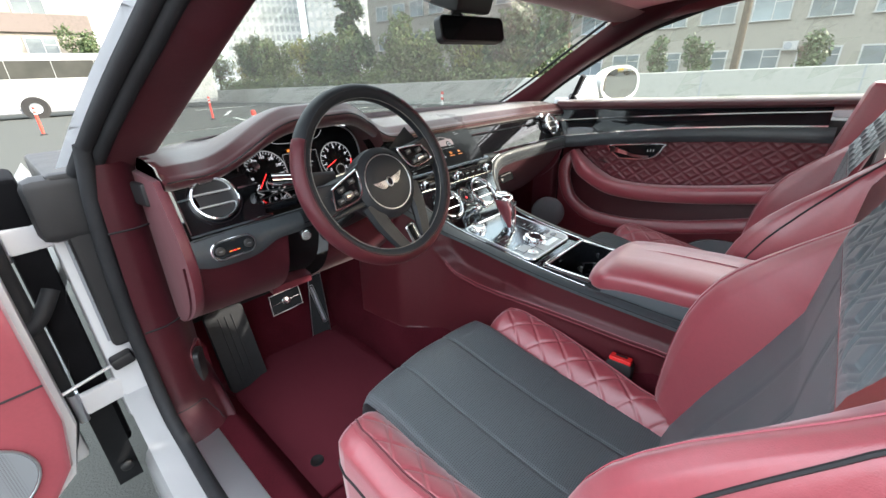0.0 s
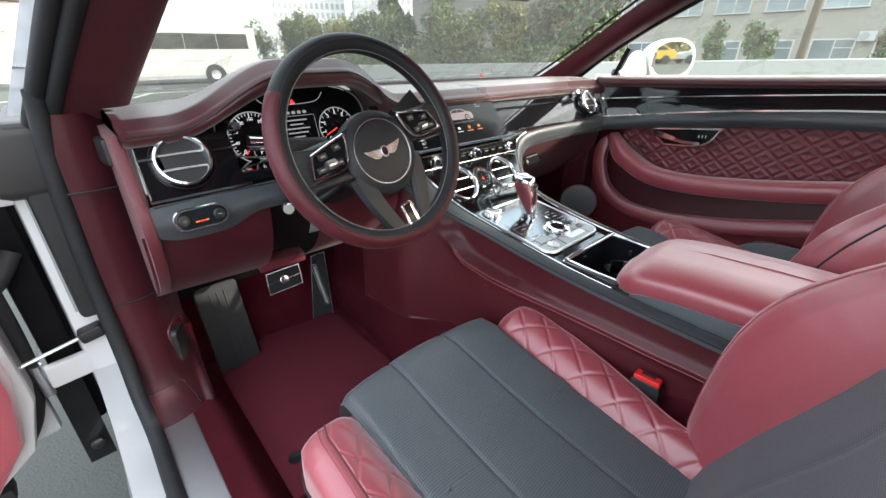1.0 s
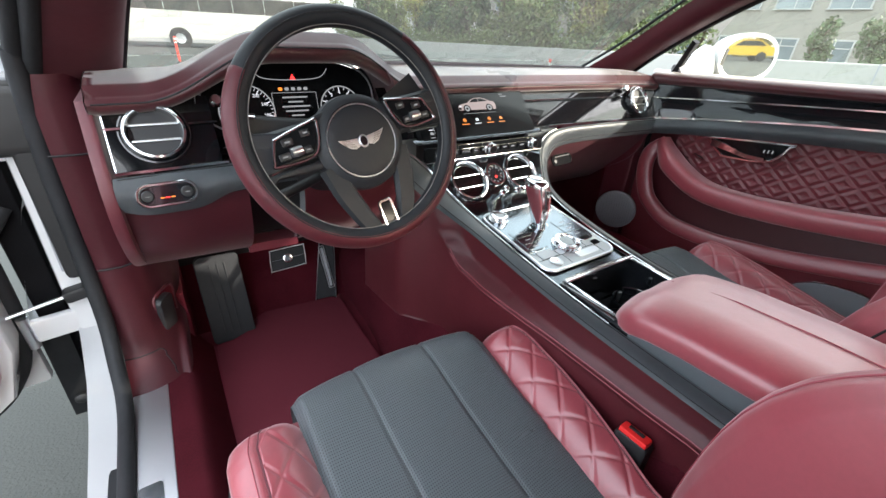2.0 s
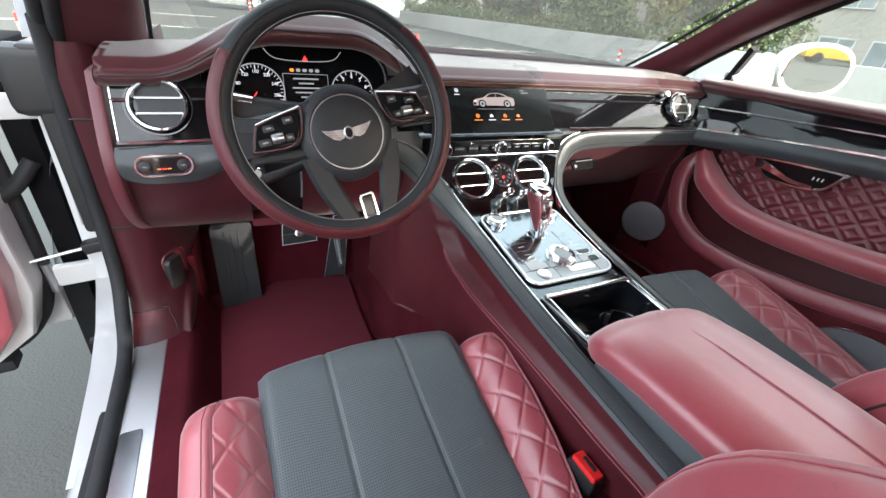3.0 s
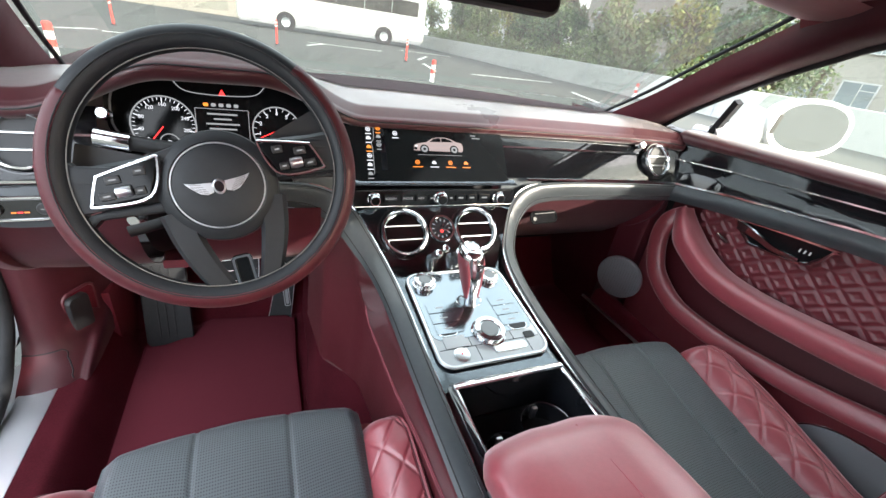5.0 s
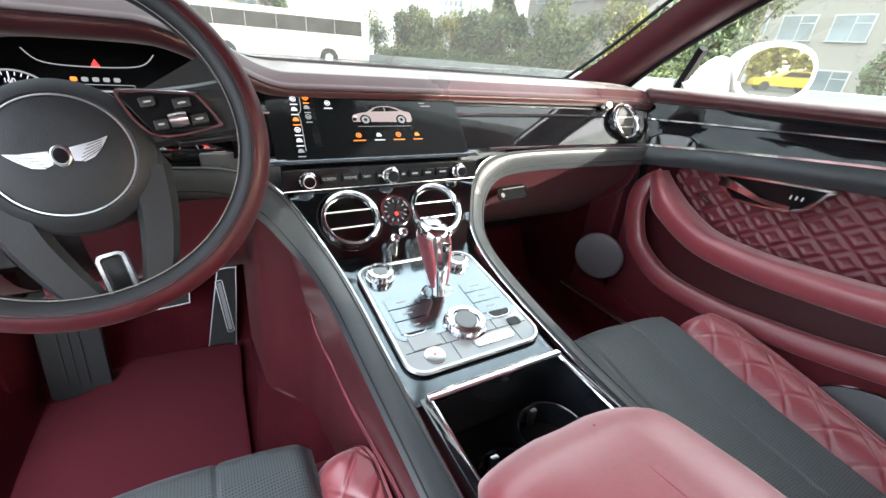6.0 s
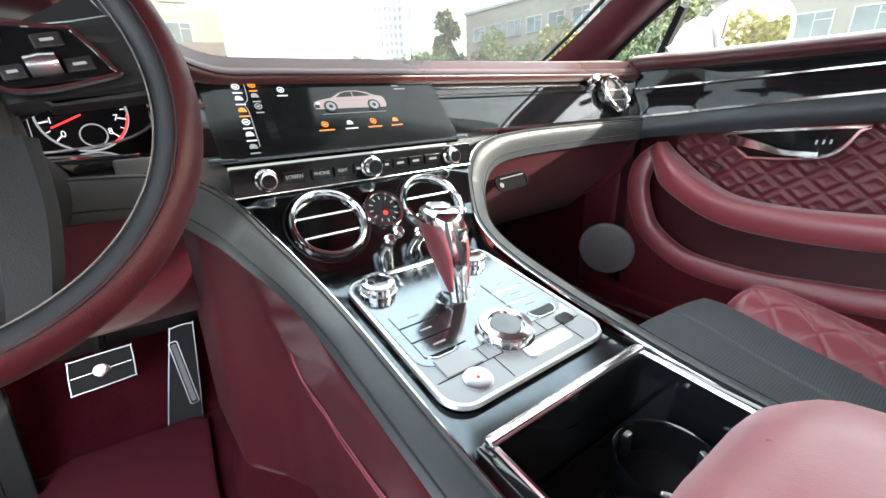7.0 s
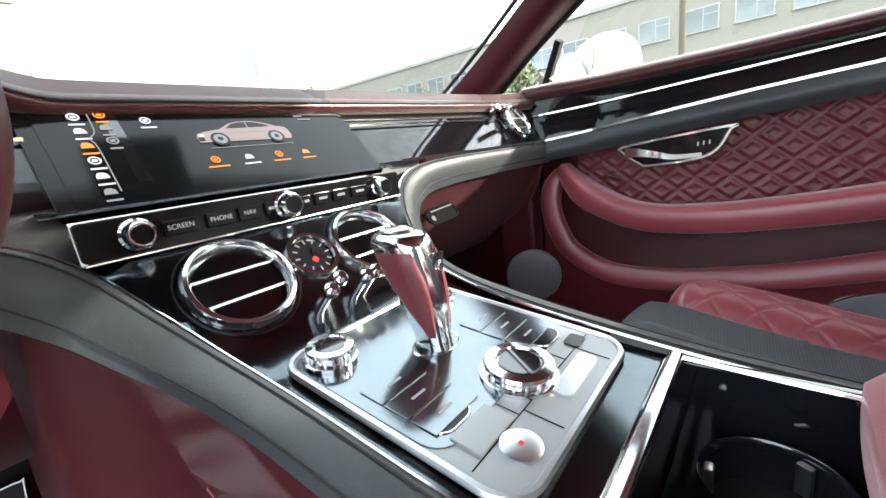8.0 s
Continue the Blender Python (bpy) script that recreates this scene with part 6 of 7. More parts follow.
def top_roll(u, v):
    y = lerp(-0.062, -0.985, u)
    a = radians(lerp(100, -75, v))
    return Vector((0.780 - 0.045 * math.cos(a) + dx(y) + (0.04 if v == 0 else 0), y, 0.912 + 0.6 * dz(y) + 0.021 * math.sin(a)))


part("top_roll", grid(top_roll, 40, 12, thick=0.008), red_dash, pdoor, "dark red leather door top")
_, fband = band(0.898, 0.800, 0.748, 0.717, -0.088, -0.90, 0.006, "veneer", piano, "gloss black veneer band")
part("chrome_strip", sweep([fband(k / 40, 0.40) + Vector((-0.003, 0, 0.001)) for k in range(41)], strip), chrome, pdoor, "thin chrome strip")
part("chrome_strip", sweep([fband(k / 40, 1.0) + Vector((-0.005, 0, 0)) for k in range(41)], [(p[0] * 1.8, p[1] * 1.5) for p in strip]), chrome, pdoor, "bright chrome strip")
band(0.797, 0.752, 0.712, 0.714, -0.100, -0.92, 0.010, "slate_band", slate_leather, "slate leather band")


def door_quilt(u, v):
    y = lerp(-0.165, -0.95, u)
    z = lerp(0.765 + dl(y), 0.610 + 0.4 * dl(y), v)
    a, b = y * 0.72, z * 0.9
    p = 0.046
    c, d = ((a + b) / p) % 1.0, ((a - b) / p) % 1.0
    h = min(c, 1 - c, d, 1 - d) * 2
    shape = sstep(0.10, 0.20, h) * 0.4 + sstep(0.26, 0.34, h) * 0.35 - 0.5 * sstep(0.46, 0.75, h)
    return Vector((0.784 + 0.012 * u - 0.0042 * shape, y, z))


part("quilted_panel", grid(door_quilt, 330, 90), red_half_shaded, pdoor, "dark red leather panel with raised diamond quilting", angle=80)


def inner_panel(u, v):
    y = lerp(-0.06, -1.0, u)
    z = lerp(0.84, 0.25, v)
    x = table(z, (0.25, 0.765), (0.42, 0.765), (0.50, 0.785), (0.62, 0.806), (0.86, 0.812))
    return Vector((x, y, z))


part("inner_panel", grid(inner_panel, 30, 30, thick=0.008), red_half_shaded, pdoor, "dark red leather lower door panel")
arm_path = spline([(0.752, -0.148, 0.735), (0.744, -0.185, 0.700), (0.738, -0.235, 0.664), (0.736, -0.32, 0.628), (0.736, -0.43, 0.622), (0.738, -0.56, 0.634), (0.742, -0.70, 0.655), (0.752, -0.97, 0.705)], 50)
arm_prof = [(-0.055, 0.018), (-0.010, 0.020), (0.010, 0.017), (0.022, 0.008), (0.027, -0.004), (0.026, -0.016), (0.016, -0.026), (-0.02, -0.030), (-0.055, -0.030)]
part("armrest", sweep(arm_path, [(-p.x, p.y) for p in spline([(x, y, 0) for x, y in arm_prof], 36, True)], (0, 0.0, 1), scale=lambda t: 0.55 + 0.45 * sstep(0, 0.25, t)), red_leather, pdoor, "curved dark red leather door armrest", angle=70)
part("armrest_piping", tube([p + Vector((-0.021, 0, 0.0095)) for p in arm_path[6:]], 0.0013, 5), stitch_red, pdoor)
lip = spline([(0.752, -0.140, 0.735), (0.740, -0.108, 0.695), (0.732, -0.101, 0.640), (0.728, -0.120, 0.575), (0.725, -0.158, 0.520), (0.723, -0.25, 0.472), (0.722, -0.38, 0.466), (0.722, -0.49, 0.479), (0.725, -0.64, 0.507), (0.735, -0.98, 0.60)], 60)
part("pocket_lip", sweep(lip, [(p.x, p.y) for p in spline([(0.012, 0.010, 0), (0.016, 0.0, 0), (0.012, -0.010, 0), (-0.012, -0.016, 0), (-0.030, -0.016, 0), (-0.030, 0.004, 0), (-0.006, 0.012, 0)], 24, True)], (-1, 0, 0.15), scale=lambda t: 0.55 + 0.45 * sstep(0, 0.15, t)), red_leather, pdoor, "dark red leather lip of the door pocket", angle=70)
part("lip_stitching", tube([p + Vector((-0.006, 0, 0.010)) for p in lip], 0.0010, 5), stitch_red, pdoor)
part("lower_panel", grid(lambda u, v: Vector((lerp(0.722, 0.745, v), lerp(-0.09, -0.98, u), lerp(table(lerp(-0.09, -0.98, u), (-0.98, 0.59), (-0.66, 0.505), (-0.50, 0.470), (-0.38, 0.451), (-0.25, 0.458), (-0.165, 0.49), (-0.12, 0.555), (-0.09, 0.66)), 0.27, v))), 50, 10, thick=0.006), red_leather, pdoor, "dark red lower door panel")
sp_m = basis((0.716, -0.74, 0.40), (0, -1, 0.05), (0, 0, 1))
spk = part("speaker_grille", slab([(0.135 * math.copysign(abs(math.cos(a)) ** 0.9, math.cos(a)), 0.092 * math.sin(a)) for a in [2 * math.pi * k / 40 for k in range(40)]], 0.010, sp_m @ pose(0, 0, 0), 0.003), grille_grey, pdoor, "grey mesh speaker grille with a bright rim")
part("grille_rim", loop_strip([(0.137 * math.copysign(abs(math.cos(a)) ** 0.9, math.cos(a)), 0.094 * math.sin(a)) for a in [2 * math.pi * k / 40 for k in range(40)]], 0.002, sp_m, 0.008), chrome, spk)
# door handle
hm = basis((0.764, -0.378, 0.754), (0, -1, 0.10), (0, 0.10, 1))
hout = [(-0.100, 0.012), (-0.088, 0.024), (0.098, 0.026), (0.100, 0.018), (0.060, -0.024), (-0.048, -0.026), (-0.068, -0.018)]
hb = part("handle_bezel", slab(hout, 0.004, hm), screen_black, pdoor, "black recessed handle cup")
part("bezel_rim", loop_strip([(q.x, q.y) for q in spline([(x, y, 0) for x, y in hout], 48, True)], 0.0042, hm, 0.004), chrome, hb, "chrome handle surround")
part("door_handle", moved(sweep(spline([(-0.094, 0.010, 0.006), (-0.07, 0.006, 0.010), (-0.035, -0.004, 0.011), (0.0, -0.016, 0.009), (0.05, -0.020, 0.006)], 20), [(-0.010, -0.002), (0.010, -0.002), (0.008, 0.004), (-0.008, 0.004)], (0, 0, 1), scale=lambda t: 1.25 - 0.8 * t), hm), chrome, hb, "chrome door pull lever")
for k in range(3):
    part("memory_key", moved(rbox(0.003, 0.008, 0.001, 0), hm @ pose(0.045 + 0.010 * k, 0.002, 0.005, 0, 0, -12)), dim_glow, hb)
part("end_trim", moved(rbox(0.05, 0.09, 0.36, 0.02), pose(0.755, -0.965, 0.82, 12)), red_leather, pdoor, "dark red leather rear end of the door")
part("window_switch", moved(rbox(0.036, 0.010, 0.008, 0.003), basis((0.768, -0.255, 0.701), (0, -1, -0.35), (-0.5, 0, 1))), chrome, pdoor, "small chrome window switch")
fsp = basis((0.690, -0.070, 0.464), (0.45, -1, 0), (0, 0, 1))
part("footwell_speaker", lathe([(0.0, 0.010), (0.060, 0.007), (0.069, 0.002), (0.071, -0.004)], 40, fsp), grille_grey, pdoor, "round grey footwell speaker")

# ---- passenger wing mirror and quarter light ----
mir = thing("wing_mirror", (0.93, -0.18, 0.90), "white painted passenger wing mirror", "wing mirror")
MC = Vector((0.985, -0.205, 0.985))
mm = basis(MC, (0.93, -0.36, 0.0), (0.0050, 0.0130, 1))


def shell(u, v):
    a, b = 2 * math.pi * u, math.pi / 2 * v
    x, y = 0.112 * math.copysign(abs(math.cos(a)) ** 0.85, math.cos(a)), 0.072 * math.copysign(abs(math.sin(a)) ** 0.85, math.sin(a))
    k = math.cos(b) ** 0.55
    return mm @ Vector((x * k + 0.0, y * k - 0.004 * (1 - k), -0.095 * math.sin(b)))


part("housing", grid(shell, 48, 12, close_u=True), white_paint, mir, "rounded white mirror housing", angle=70)
ell = [(0.098 * math.copysign(abs(math.cos(a)) ** 0.85, math.cos(a)) + 0.004, 0.060 * math.copysign(abs(math.sin(a)) ** 0.85, math.sin(a))) for a in [2 * math.pi * k / 48 for k in range(48)]]
rim = [(0.112 * math.copysign(abs(math.cos(a)) ** 0.85, math.cos(a)), 0.072 * math.copysign(abs(math.sin(a)) ** 0.85, math.sin(a))) for a in [2 * math.pi * k / 48 for k in range(48)]]
bm = bmesh.new()
ro, ri = [bm.verts.new(mm @ Vector((x, y, 0.0))) for x, y in rim], [bm.verts.new(mm @ Vector((x, y, -0.004))) for x, y in ell]
for k in range(48):
    bm.faces.new((ro[k], ro[(k + 1) % 48], ri[(k + 1) % 48], ri[k]))
part("housing_rim", bm, white_paint, mir)
part("glass", slab(ell, 0.003, mm @ pose(0, 0, -0.006)), mirror_glass, mir, "mirror glass")
part("foot", sweep(spline([(0.80, -0.10, 0.895), (0.84, -0.125, 0.915), (0.875, -0.115, 0.945), (0.915, -0.110, 0.965)], 14), circle(0.05, 20, 1.0, 1.3), (0, 0, 1), scale=lambda t: 1.0 - 0.15 * t), white_paint, mir, "white mirror foot")
part("turn_lamp", moved(rbox(0.012, 0.004, 0.05, 0.004), pose(0.880, -0.180, 0.985, 0, 10, -10)), black_plastic, mir, "dark vent on the mirror arm")
part("quarter_bar", sweep([Vector((0.795, -0.075, 0.905)), Vector((0.756, -0.143, 1.023))], [(-0.008, -0.008), (0.008, -0.008), (0.008, 0.008), (-0.008, 0.008)], (1, 0, 0)), rubber, pdoor, "black quarter light bar")

side_glass = tagged(part("window_2", grid(lambda u, v: Vector((lerp(0.80, 0.655, v) + 0.01 * u, lerp(lerp(-0.10, -0.34, v), -1.15, u), lerp(0.90 + 0.05 * u, 1.20 + 0.045 * sstep(0, 0.4, u), v))), 16, 10, thick=0.004), glass), "closed passenger side window", "side window", kind="structure")
side_glass.visible_shadow = False

# ---- driver door, open ----
ddoor = thing("driver_door", (-0.93, 0.06, 0.3), "open driver door, white frame with dark red leather lining", "door")
DM = Matrix.Translation((-0.950, 0.062, 0)) @ Matrix.Rotation(radians(4), 4, "Z")
# local: x runs from the hinge outwards (negative), y is the thickness (door lining at negative y)


def dpart(name, bm, mat, label="", parent=None):
    return part(name, moved(bm, DM), mat, parent or ddoor, label)


dpart("door_skin", rbox(1.15, 0.03, 0.62, 0.012, pose(-0.575, 0.085, 0.60)), white_paint, "white painted outer skin")
dpart("door_frame", slab([(0.0, 0.46), (-0.03, 0.36), (-0.10, 0.305), (-1.12, 0.30), (-1.12, 0.93), (0.0, 0.90)], 0.125, basis((0.0, 0.072, 0.0), (1, 0, 0), (0, 0, 1)), 0.012), white_paint, "white painted door frame")
dpart("door_seal", tube(spline([(0.006, 0.034, 0.90), (0.006, 0.034, 0.75), (0.006, 0.032, 0.55), (-0.002, 0.030, 0.45), (-0.035, 0.025, 0.355), (-0.11, 0.01, 0.296), (-0.3, -0.01, 0.290), (-1.05, -0.01, 0.290)], 60), 0.014, 10, up=(0, 1, 0)), rubber, "black rubber door seal")
dpart("door_trim", slab([(-0.012, 0.90), (-0.012, 0.52), (-0.030, 0.42), (-0.085, 0.345), (-0.18, 0.325), (-1.08, 0.325), (-1.08, 0.93)], 0.055, basis((0.0, -0.054, 0.0), (1, 0, 0), (0, 0, 1)), 0.014), red_leather, "dark red leather door lining")
dpart("trim_joint", tube([(-0.016, -0.1105, 0.602), (-0.5, -0.1105, 0.602), (-1.05, -0.1105, 0.602)], 0.0018), stitch_dark)
dsp = basis((-0.155, -0.108, 0.470), (1, 0, 0), (0, 0, 1))
ds = part("speaker_grille", slab([(0.088 * math.cos(a), 0.075 * math.sin(a)) for a in [2 * math.pi * k / 40 for k in range(40)]], 0.006, DM @ dsp, 0.002), grille_grey, ddoor, "grey mesh speaker grille with a bright rim")
part("grille_rim", loop_strip([(0.090 * math.cos(a), 0.077 * math.sin(a)) for a in [2 * math.pi * k / 40 for k in range(40)]], 0.002, DM @ dsp, 0.006), satin, ds)
dpart("mirror_foot_cover", slab([(0.0, 0.88), (-0.18, 0.92), (-0.15, 0.985), (-0.04, 0.97)], 0.10, basis((0.0, 0.04, 0.0), (1, 0, 0), (0, 0, 1)), 0.02), black_plastic, "black cover at the door top")
dpart("door_bottom_rail", rbox(1.00, 0.05, 0.03, 0.008, pose(-0.58, -0.03, 0.295)), rubber, "black lower door edge")
hng = thing("door_hinge", (-0.88, 0.09, 0.5), "white painted steel door hinges and black check strap", "hinge")
for z in (0.455, 0.80):
    part("hinge_leaf", rbox(0.075, 0.018, 0.050, 0.006, pose(-0.895, 0.085 + 0.12 * (z - 0.45), z, 0, 0, 8)), white_paint, hng, "white painted hinge leaf")
    part("hinge_pin", lathe([(0.009, -0.035), (0.009, 0.035)], 16, pose(-0.938, 0.078 + 0.12 * (z - 0.45), z)), satin, hng)
part("check_strap", tube([(-0.860, 0.075, 0.519), (-0.955, 0.055, 0.509)], 0.0035), satin, hng, "steel check strap")
part("check_box", rbox(0.040, 0.030, 0.026, 0.006, pose(-0.846, 0.075, 0.522, 0, -10, 0)), black_plastic, hng, "black check strap box")
part("cable_boot", tube(spline([(-0.90, 0.11, 0.70), (-0.93, 0.09, 0.66), (-0.96, 0.08, 0.64)], 12), 0.014, 12), rubber, hng, "black rubber cable boot")
# Box standing in for the shade of the open hinge hollow.
part("post_hollow_shade", rbox(0.05, 0.14, 0.62, 0.01, pose(-0.905, 0.19, 0.60)), cavity_black, car_body, "black box that gives the hollow behind the hinge post its shade")
part("liner_flap", grid(lambda u, v: Vector((lerp(-0.89, -0.935, v), 0.10 - 0.02 * u, lerp(0.44, 0.22, u))), 8, 4, thick=0.012), rubber, car_body, "black wheel arch liner flap")
part("flap_bolt", lathe([(0.012, 0), (0.012, 0.006), (0.008, 0.009), (0, 0.009)], 16, basis((-0.91, 0.072, 0.27), (1, 0, 0), (0, 0, 1))), black_plastic, car_body)

# ---- rear-view mirror ----
rvm = thing("rear_view_mirror", (0.04, -0.16, 1.12), "frameless black rear-view mirror under the header", "mirror")
rv = basis((0.032, -0.168, 1.152), (1, -0.18, 0), (0, 0.20, 1))
part("mirror_body", slab(rrect(0.215, 0.062, 0.016), 0.024, rv @ pose(0, 0, -0.022), 0.004), black_plastic, rvm, "black mirror shell")
part("mirror_glass", slab(rrect(0.205, 0.054, 0.013), 0.0012, rv @ pose(0, 0, 0.0018)), screen_black, rvm, "dark mirror glass")
part("mirror_stem", tube([(0.030, -0.14, 1.16), (0.02, -0.12, 1.19), (0.01, -0.13, 1.235)], 0.014, 10), black_plastic, rvm)
part("sensor_box", rbox(0.14, 0.14, 0.05, 0.015, pose(0.01, -0.13, 1.225, 18)), black_plastic, rvm, "black sensor housing on the screen")
ovh = thing("overhead_console", (0.0, -0.30, 1.22), "black overhead console with small lamps", "overhead console")
part("console_body", rbox(0.20, 0.20, 0.030, 0.012, pose(0.0, -0.33, 1.235)), black_plastic, ovh)
part("reading_lamp", rbox(0.05, 0.06, 0.006, 0.003, pose(0.05, -0.33, 1.219)), frame_white, ovh, "pale reading lamp lens")

# ---- outside ----
tagged(part("ground", grid(lambda u, v: Vector((lerp(-400, 400, u), lerp(-400, 400, v), -0.0236 * lerp(-400, 400, v))), 9, 9), asphalt), "grey worn asphalt of a car park", "ground", kind="structure")
SITE = Matrix.Rotation(-math.atan(0.0236), 4, "X")
WD = Vector((0.0, -1.0, 0))


def fall(y):
    return -0.0236 * y
wl = tagged(part("wall_north", moved(rbox(0.35, 53, 1.2, 0.03), SITE @ pose(12.58, 12.5, 0.28)), concrete), "low grey concrete wall along the car park", "wall", kind="structure")
for k in range(14):
    part("wall_joint", moved(rbox(0.36, 0.03, 1.208, 0.0), SITE @ pose(12.577, 36 - 3.1 * k, 0.281)), label_grey, wl)
marks = thing("road_marking", (0, 12, 0.004), "worn white parking bay lines", "road marking", kind="structure")
for x, y, a, l in ((-1.5, 13.5, 20, 1.6), (1.2, 13.2, 70, 2.0), (2.2, 13.8, 5, 2.4), (4.6, 13.2, 65, 2.6), (3.9, 10.6, 78, 2.2), (6.4, 10.2, 8, 3.0), (7.0, 7.4, 70, 3.0), (-4.0, 9.5, 60, 2.4), (-2.2, 10.2, 10, 2.0), (5.5, 15.5, 5, 2.2)):
    k = 1.03 / (1.05 - 0.0236 * (y + 0.87))
    part("line", moved(rbox(l * k, 0.13, 0.006, 0.0), SITE @ pose(-0.6 + k * (x + 0.6), -0.87 + k * (y + 0.87), 0.003, 0, 0, a)), line_white, marks)


def slim_post():
    t = thing("bollard", (0, 0, 0), "slim red plastic bollard with white bands", "bollard", "bollards")
    part("base", lathe([(0.09, 0), (0.085, 0.03), (0.04, 0.05), (0, 0.05)], 20), tyre_rubber, t)
    part("tube", lathe([(0.036, 0.04), (0.036, 0.76), (0.028, 0.78), (0, 0.78)], 20), post_red, t)
    for z in (0.60, 0.70):
        part("band", lathe([(0.0375, z - 0.02), (0.0375, z + 0.02)], 20, cap=False), post_white, t)
    return t


def wide_post():
    t = thing("bollard", (0, 0, 0), "fat bollard banded in red and white", "bollard", "bollards")
    for k in range(5):
        part("band", lathe([(0.055, 0.10 * k), (0.055, 0.10 * (k + 1))] + ([(0.03, 0.52), (0, 0.52)] if k == 4 else []), 20, cap=False), post_red if k in (2, 4) else post_white, t)
    return t


sp1 = slim_post()
sp1.matrix_basis = pose(0.3, 16.1, fall(16.1))
copy_thing(sp1, pose(4.9, 15.7, fall(15.7)))
copy_thing(sp1, pose(-4.3, 15.9, fall(15.9)))
wp1 = wide_post()
wp1.matrix_basis = pose(3.67, 9.5, fall(9.5))
for x, y in ((12.0, 10.9), (-2.95, 7.0)):
    copy_thing(wp1, pose(x, y, fall(y)))

# bus
bus = thing("bus", (4.5, 30.5, -0.7), "white coach with dark tinted side windows, parked", "bus")
BM = SITE @ Matrix.Translation((10.3, 29.2, 0)) @ Matrix.Rotation(radians(173), 4, "Z")
# local x from the rear end towards the front (0 to 10.5), y: 0 is the near side
BL = 11.8


def bpart(name, bm, mat, label="", parent=None):
    return part(name, moved(bm, BM), mat, parent or bus, label)


bpart("body", rbox(BL, 2.5, 2.75, 0.16, pose(BL / 2, -1.25, 1.76), 4), bus_white, "white painted coach body")
bpart("skirt", rbox(BL - 0.3, 2.34, 0.30, 0.04, pose(BL / 2, -1.2, 0.42)), label_grey)
for k in range(6):
    w = bpart("window", rbox(1.765, 0.03, 0.86, 0.03, pose(0.5 + 0.92 + 1.79 * k, 0.006, 2.36)), bus_glass, "dark tinted side window")
bpart("stripe", rbox(BL - 0.5, 0.012, 0.035, 0.0, pose(BL / 2, 0.004, 1.28)), label_grey)
bpart("stripe", rbox(BL - 0.5, 0.012, 0.02, 0.0, pose(BL / 2, 0.004, 0.62)), label_grey)
bpart("rear_window", rbox(0.03, 1.9, 0.8, 0.05, pose(-0.004, -1.2, 2.2)), bus_glass, "dark rear window")
bpart("windscreen", rbox(0.03, 2.1, 1.3, 0.05, pose(BL + 0.004, -1.2, 2.0)), bus_glass, "dark windscreen")
for x in (2.75, 8.95):
    bpart("wheel_arch", lathe([(0.58, 0), (0.58, 0.04), (0.46, 0.05)], 32, pose(x, 0.0, 0.50, -90, 0, 0), cap=False), tyre_rubber)
    wl_ = bpart("wheel", lathe([(0.26, 0.0), (0.47, 0.0), (0.49, -0.06), (0.49, -0.24), (0.3, -0.28)], 32, pose(x, 0.02, 0.49, -90, 0, 0)), tyre_rubber, "dark tyre")
    bpart("rim", lathe([(0.0, 0.03), (0.10, 0.04), (0.14, 0.0), (0.25, 0.01), (0.27, 0.03)], 24, pose(x, 0.03, 0.49, -90, 0, 0), cap=False), satin, "grey steel rim", wl_)
for x in (1.2, 4.2, 5.8, 7.4, 10.6):
    bpart("flap", rbox(0.12, 0.02, 0.10, 0.01, pose(x, 0.006, 0.80)), label_grey)


# buildings
def facade(name, origin, along, length, rows, z0, dzr, pitch, win, height, depth, wallmat, label, first=1.2):
    t = thing(name, origin, label, "building")
    n = Vector((along.y, -along.x, 0))
    o = Vector(origin)
    m = basis(o, along, (-n.x, -n.y, 0))
    # m: x along, y into the building, z up
    part("wall", moved(rbox(length, depth, height, 0.05), m @ pose(length / 2, depth / 2, height / 2)), wallmat, t)
    part("parapet", moved(rbox(length + 0.3, 0.5, 0.35, 0.05), m @ pose(length / 2, 0.05, height)), concrete, t)
    w, h = win
    first_w = None
    for r in range(rows):
        for k in range(int((length - first) / pitch)):
            mw = m @ pose(first + pitch * (k + 0.5), -0.02, z0 + dzr * r + h / 2)
            if first_w is None:
                fb = join(rbox(w + 0.14, 0.10, 0.10, 0.02, pose(0, 0, h / 2)), rbox(w + 0.20, 0.22, 0.07, 0.02, pose(0, -0.05, -h / 2)), rbox(0.10, 0.10, h, 0.02, pose(-w / 2, 0, 0)), rbox(0.10, 0.10, h, 0.02, pose(w / 2, 0, 0)), rbox(0.07, 0.08, h, 0.02, pose(0.05 * w, 0, 0)), rbox(w * 0.5, 0.08, 0.06, 0.02, pose(0.28 * w, 0, 0.2 * h)))
                gb_ = rbox(w, 0.05, h, 0.0)
                wn_ = part("window", fb, frame_white, t, "white framed window")
                gl_ = part("pane", gb_, window_dark, wn_)
                first_w = (wn_.data, gl_.data)
                wn_.matrix_basis = mw
                wn_.matrix_parent_inverse = t.matrix_basis.inverted()
            else:
                a, b = new("window", first_w[0]), new("pane", first_w[1])
                a.parent, a.matrix_parent_inverse = t, t.matrix_basis.inverted()
                a.matrix_basis = mw
                b.parent = a
    return t, m


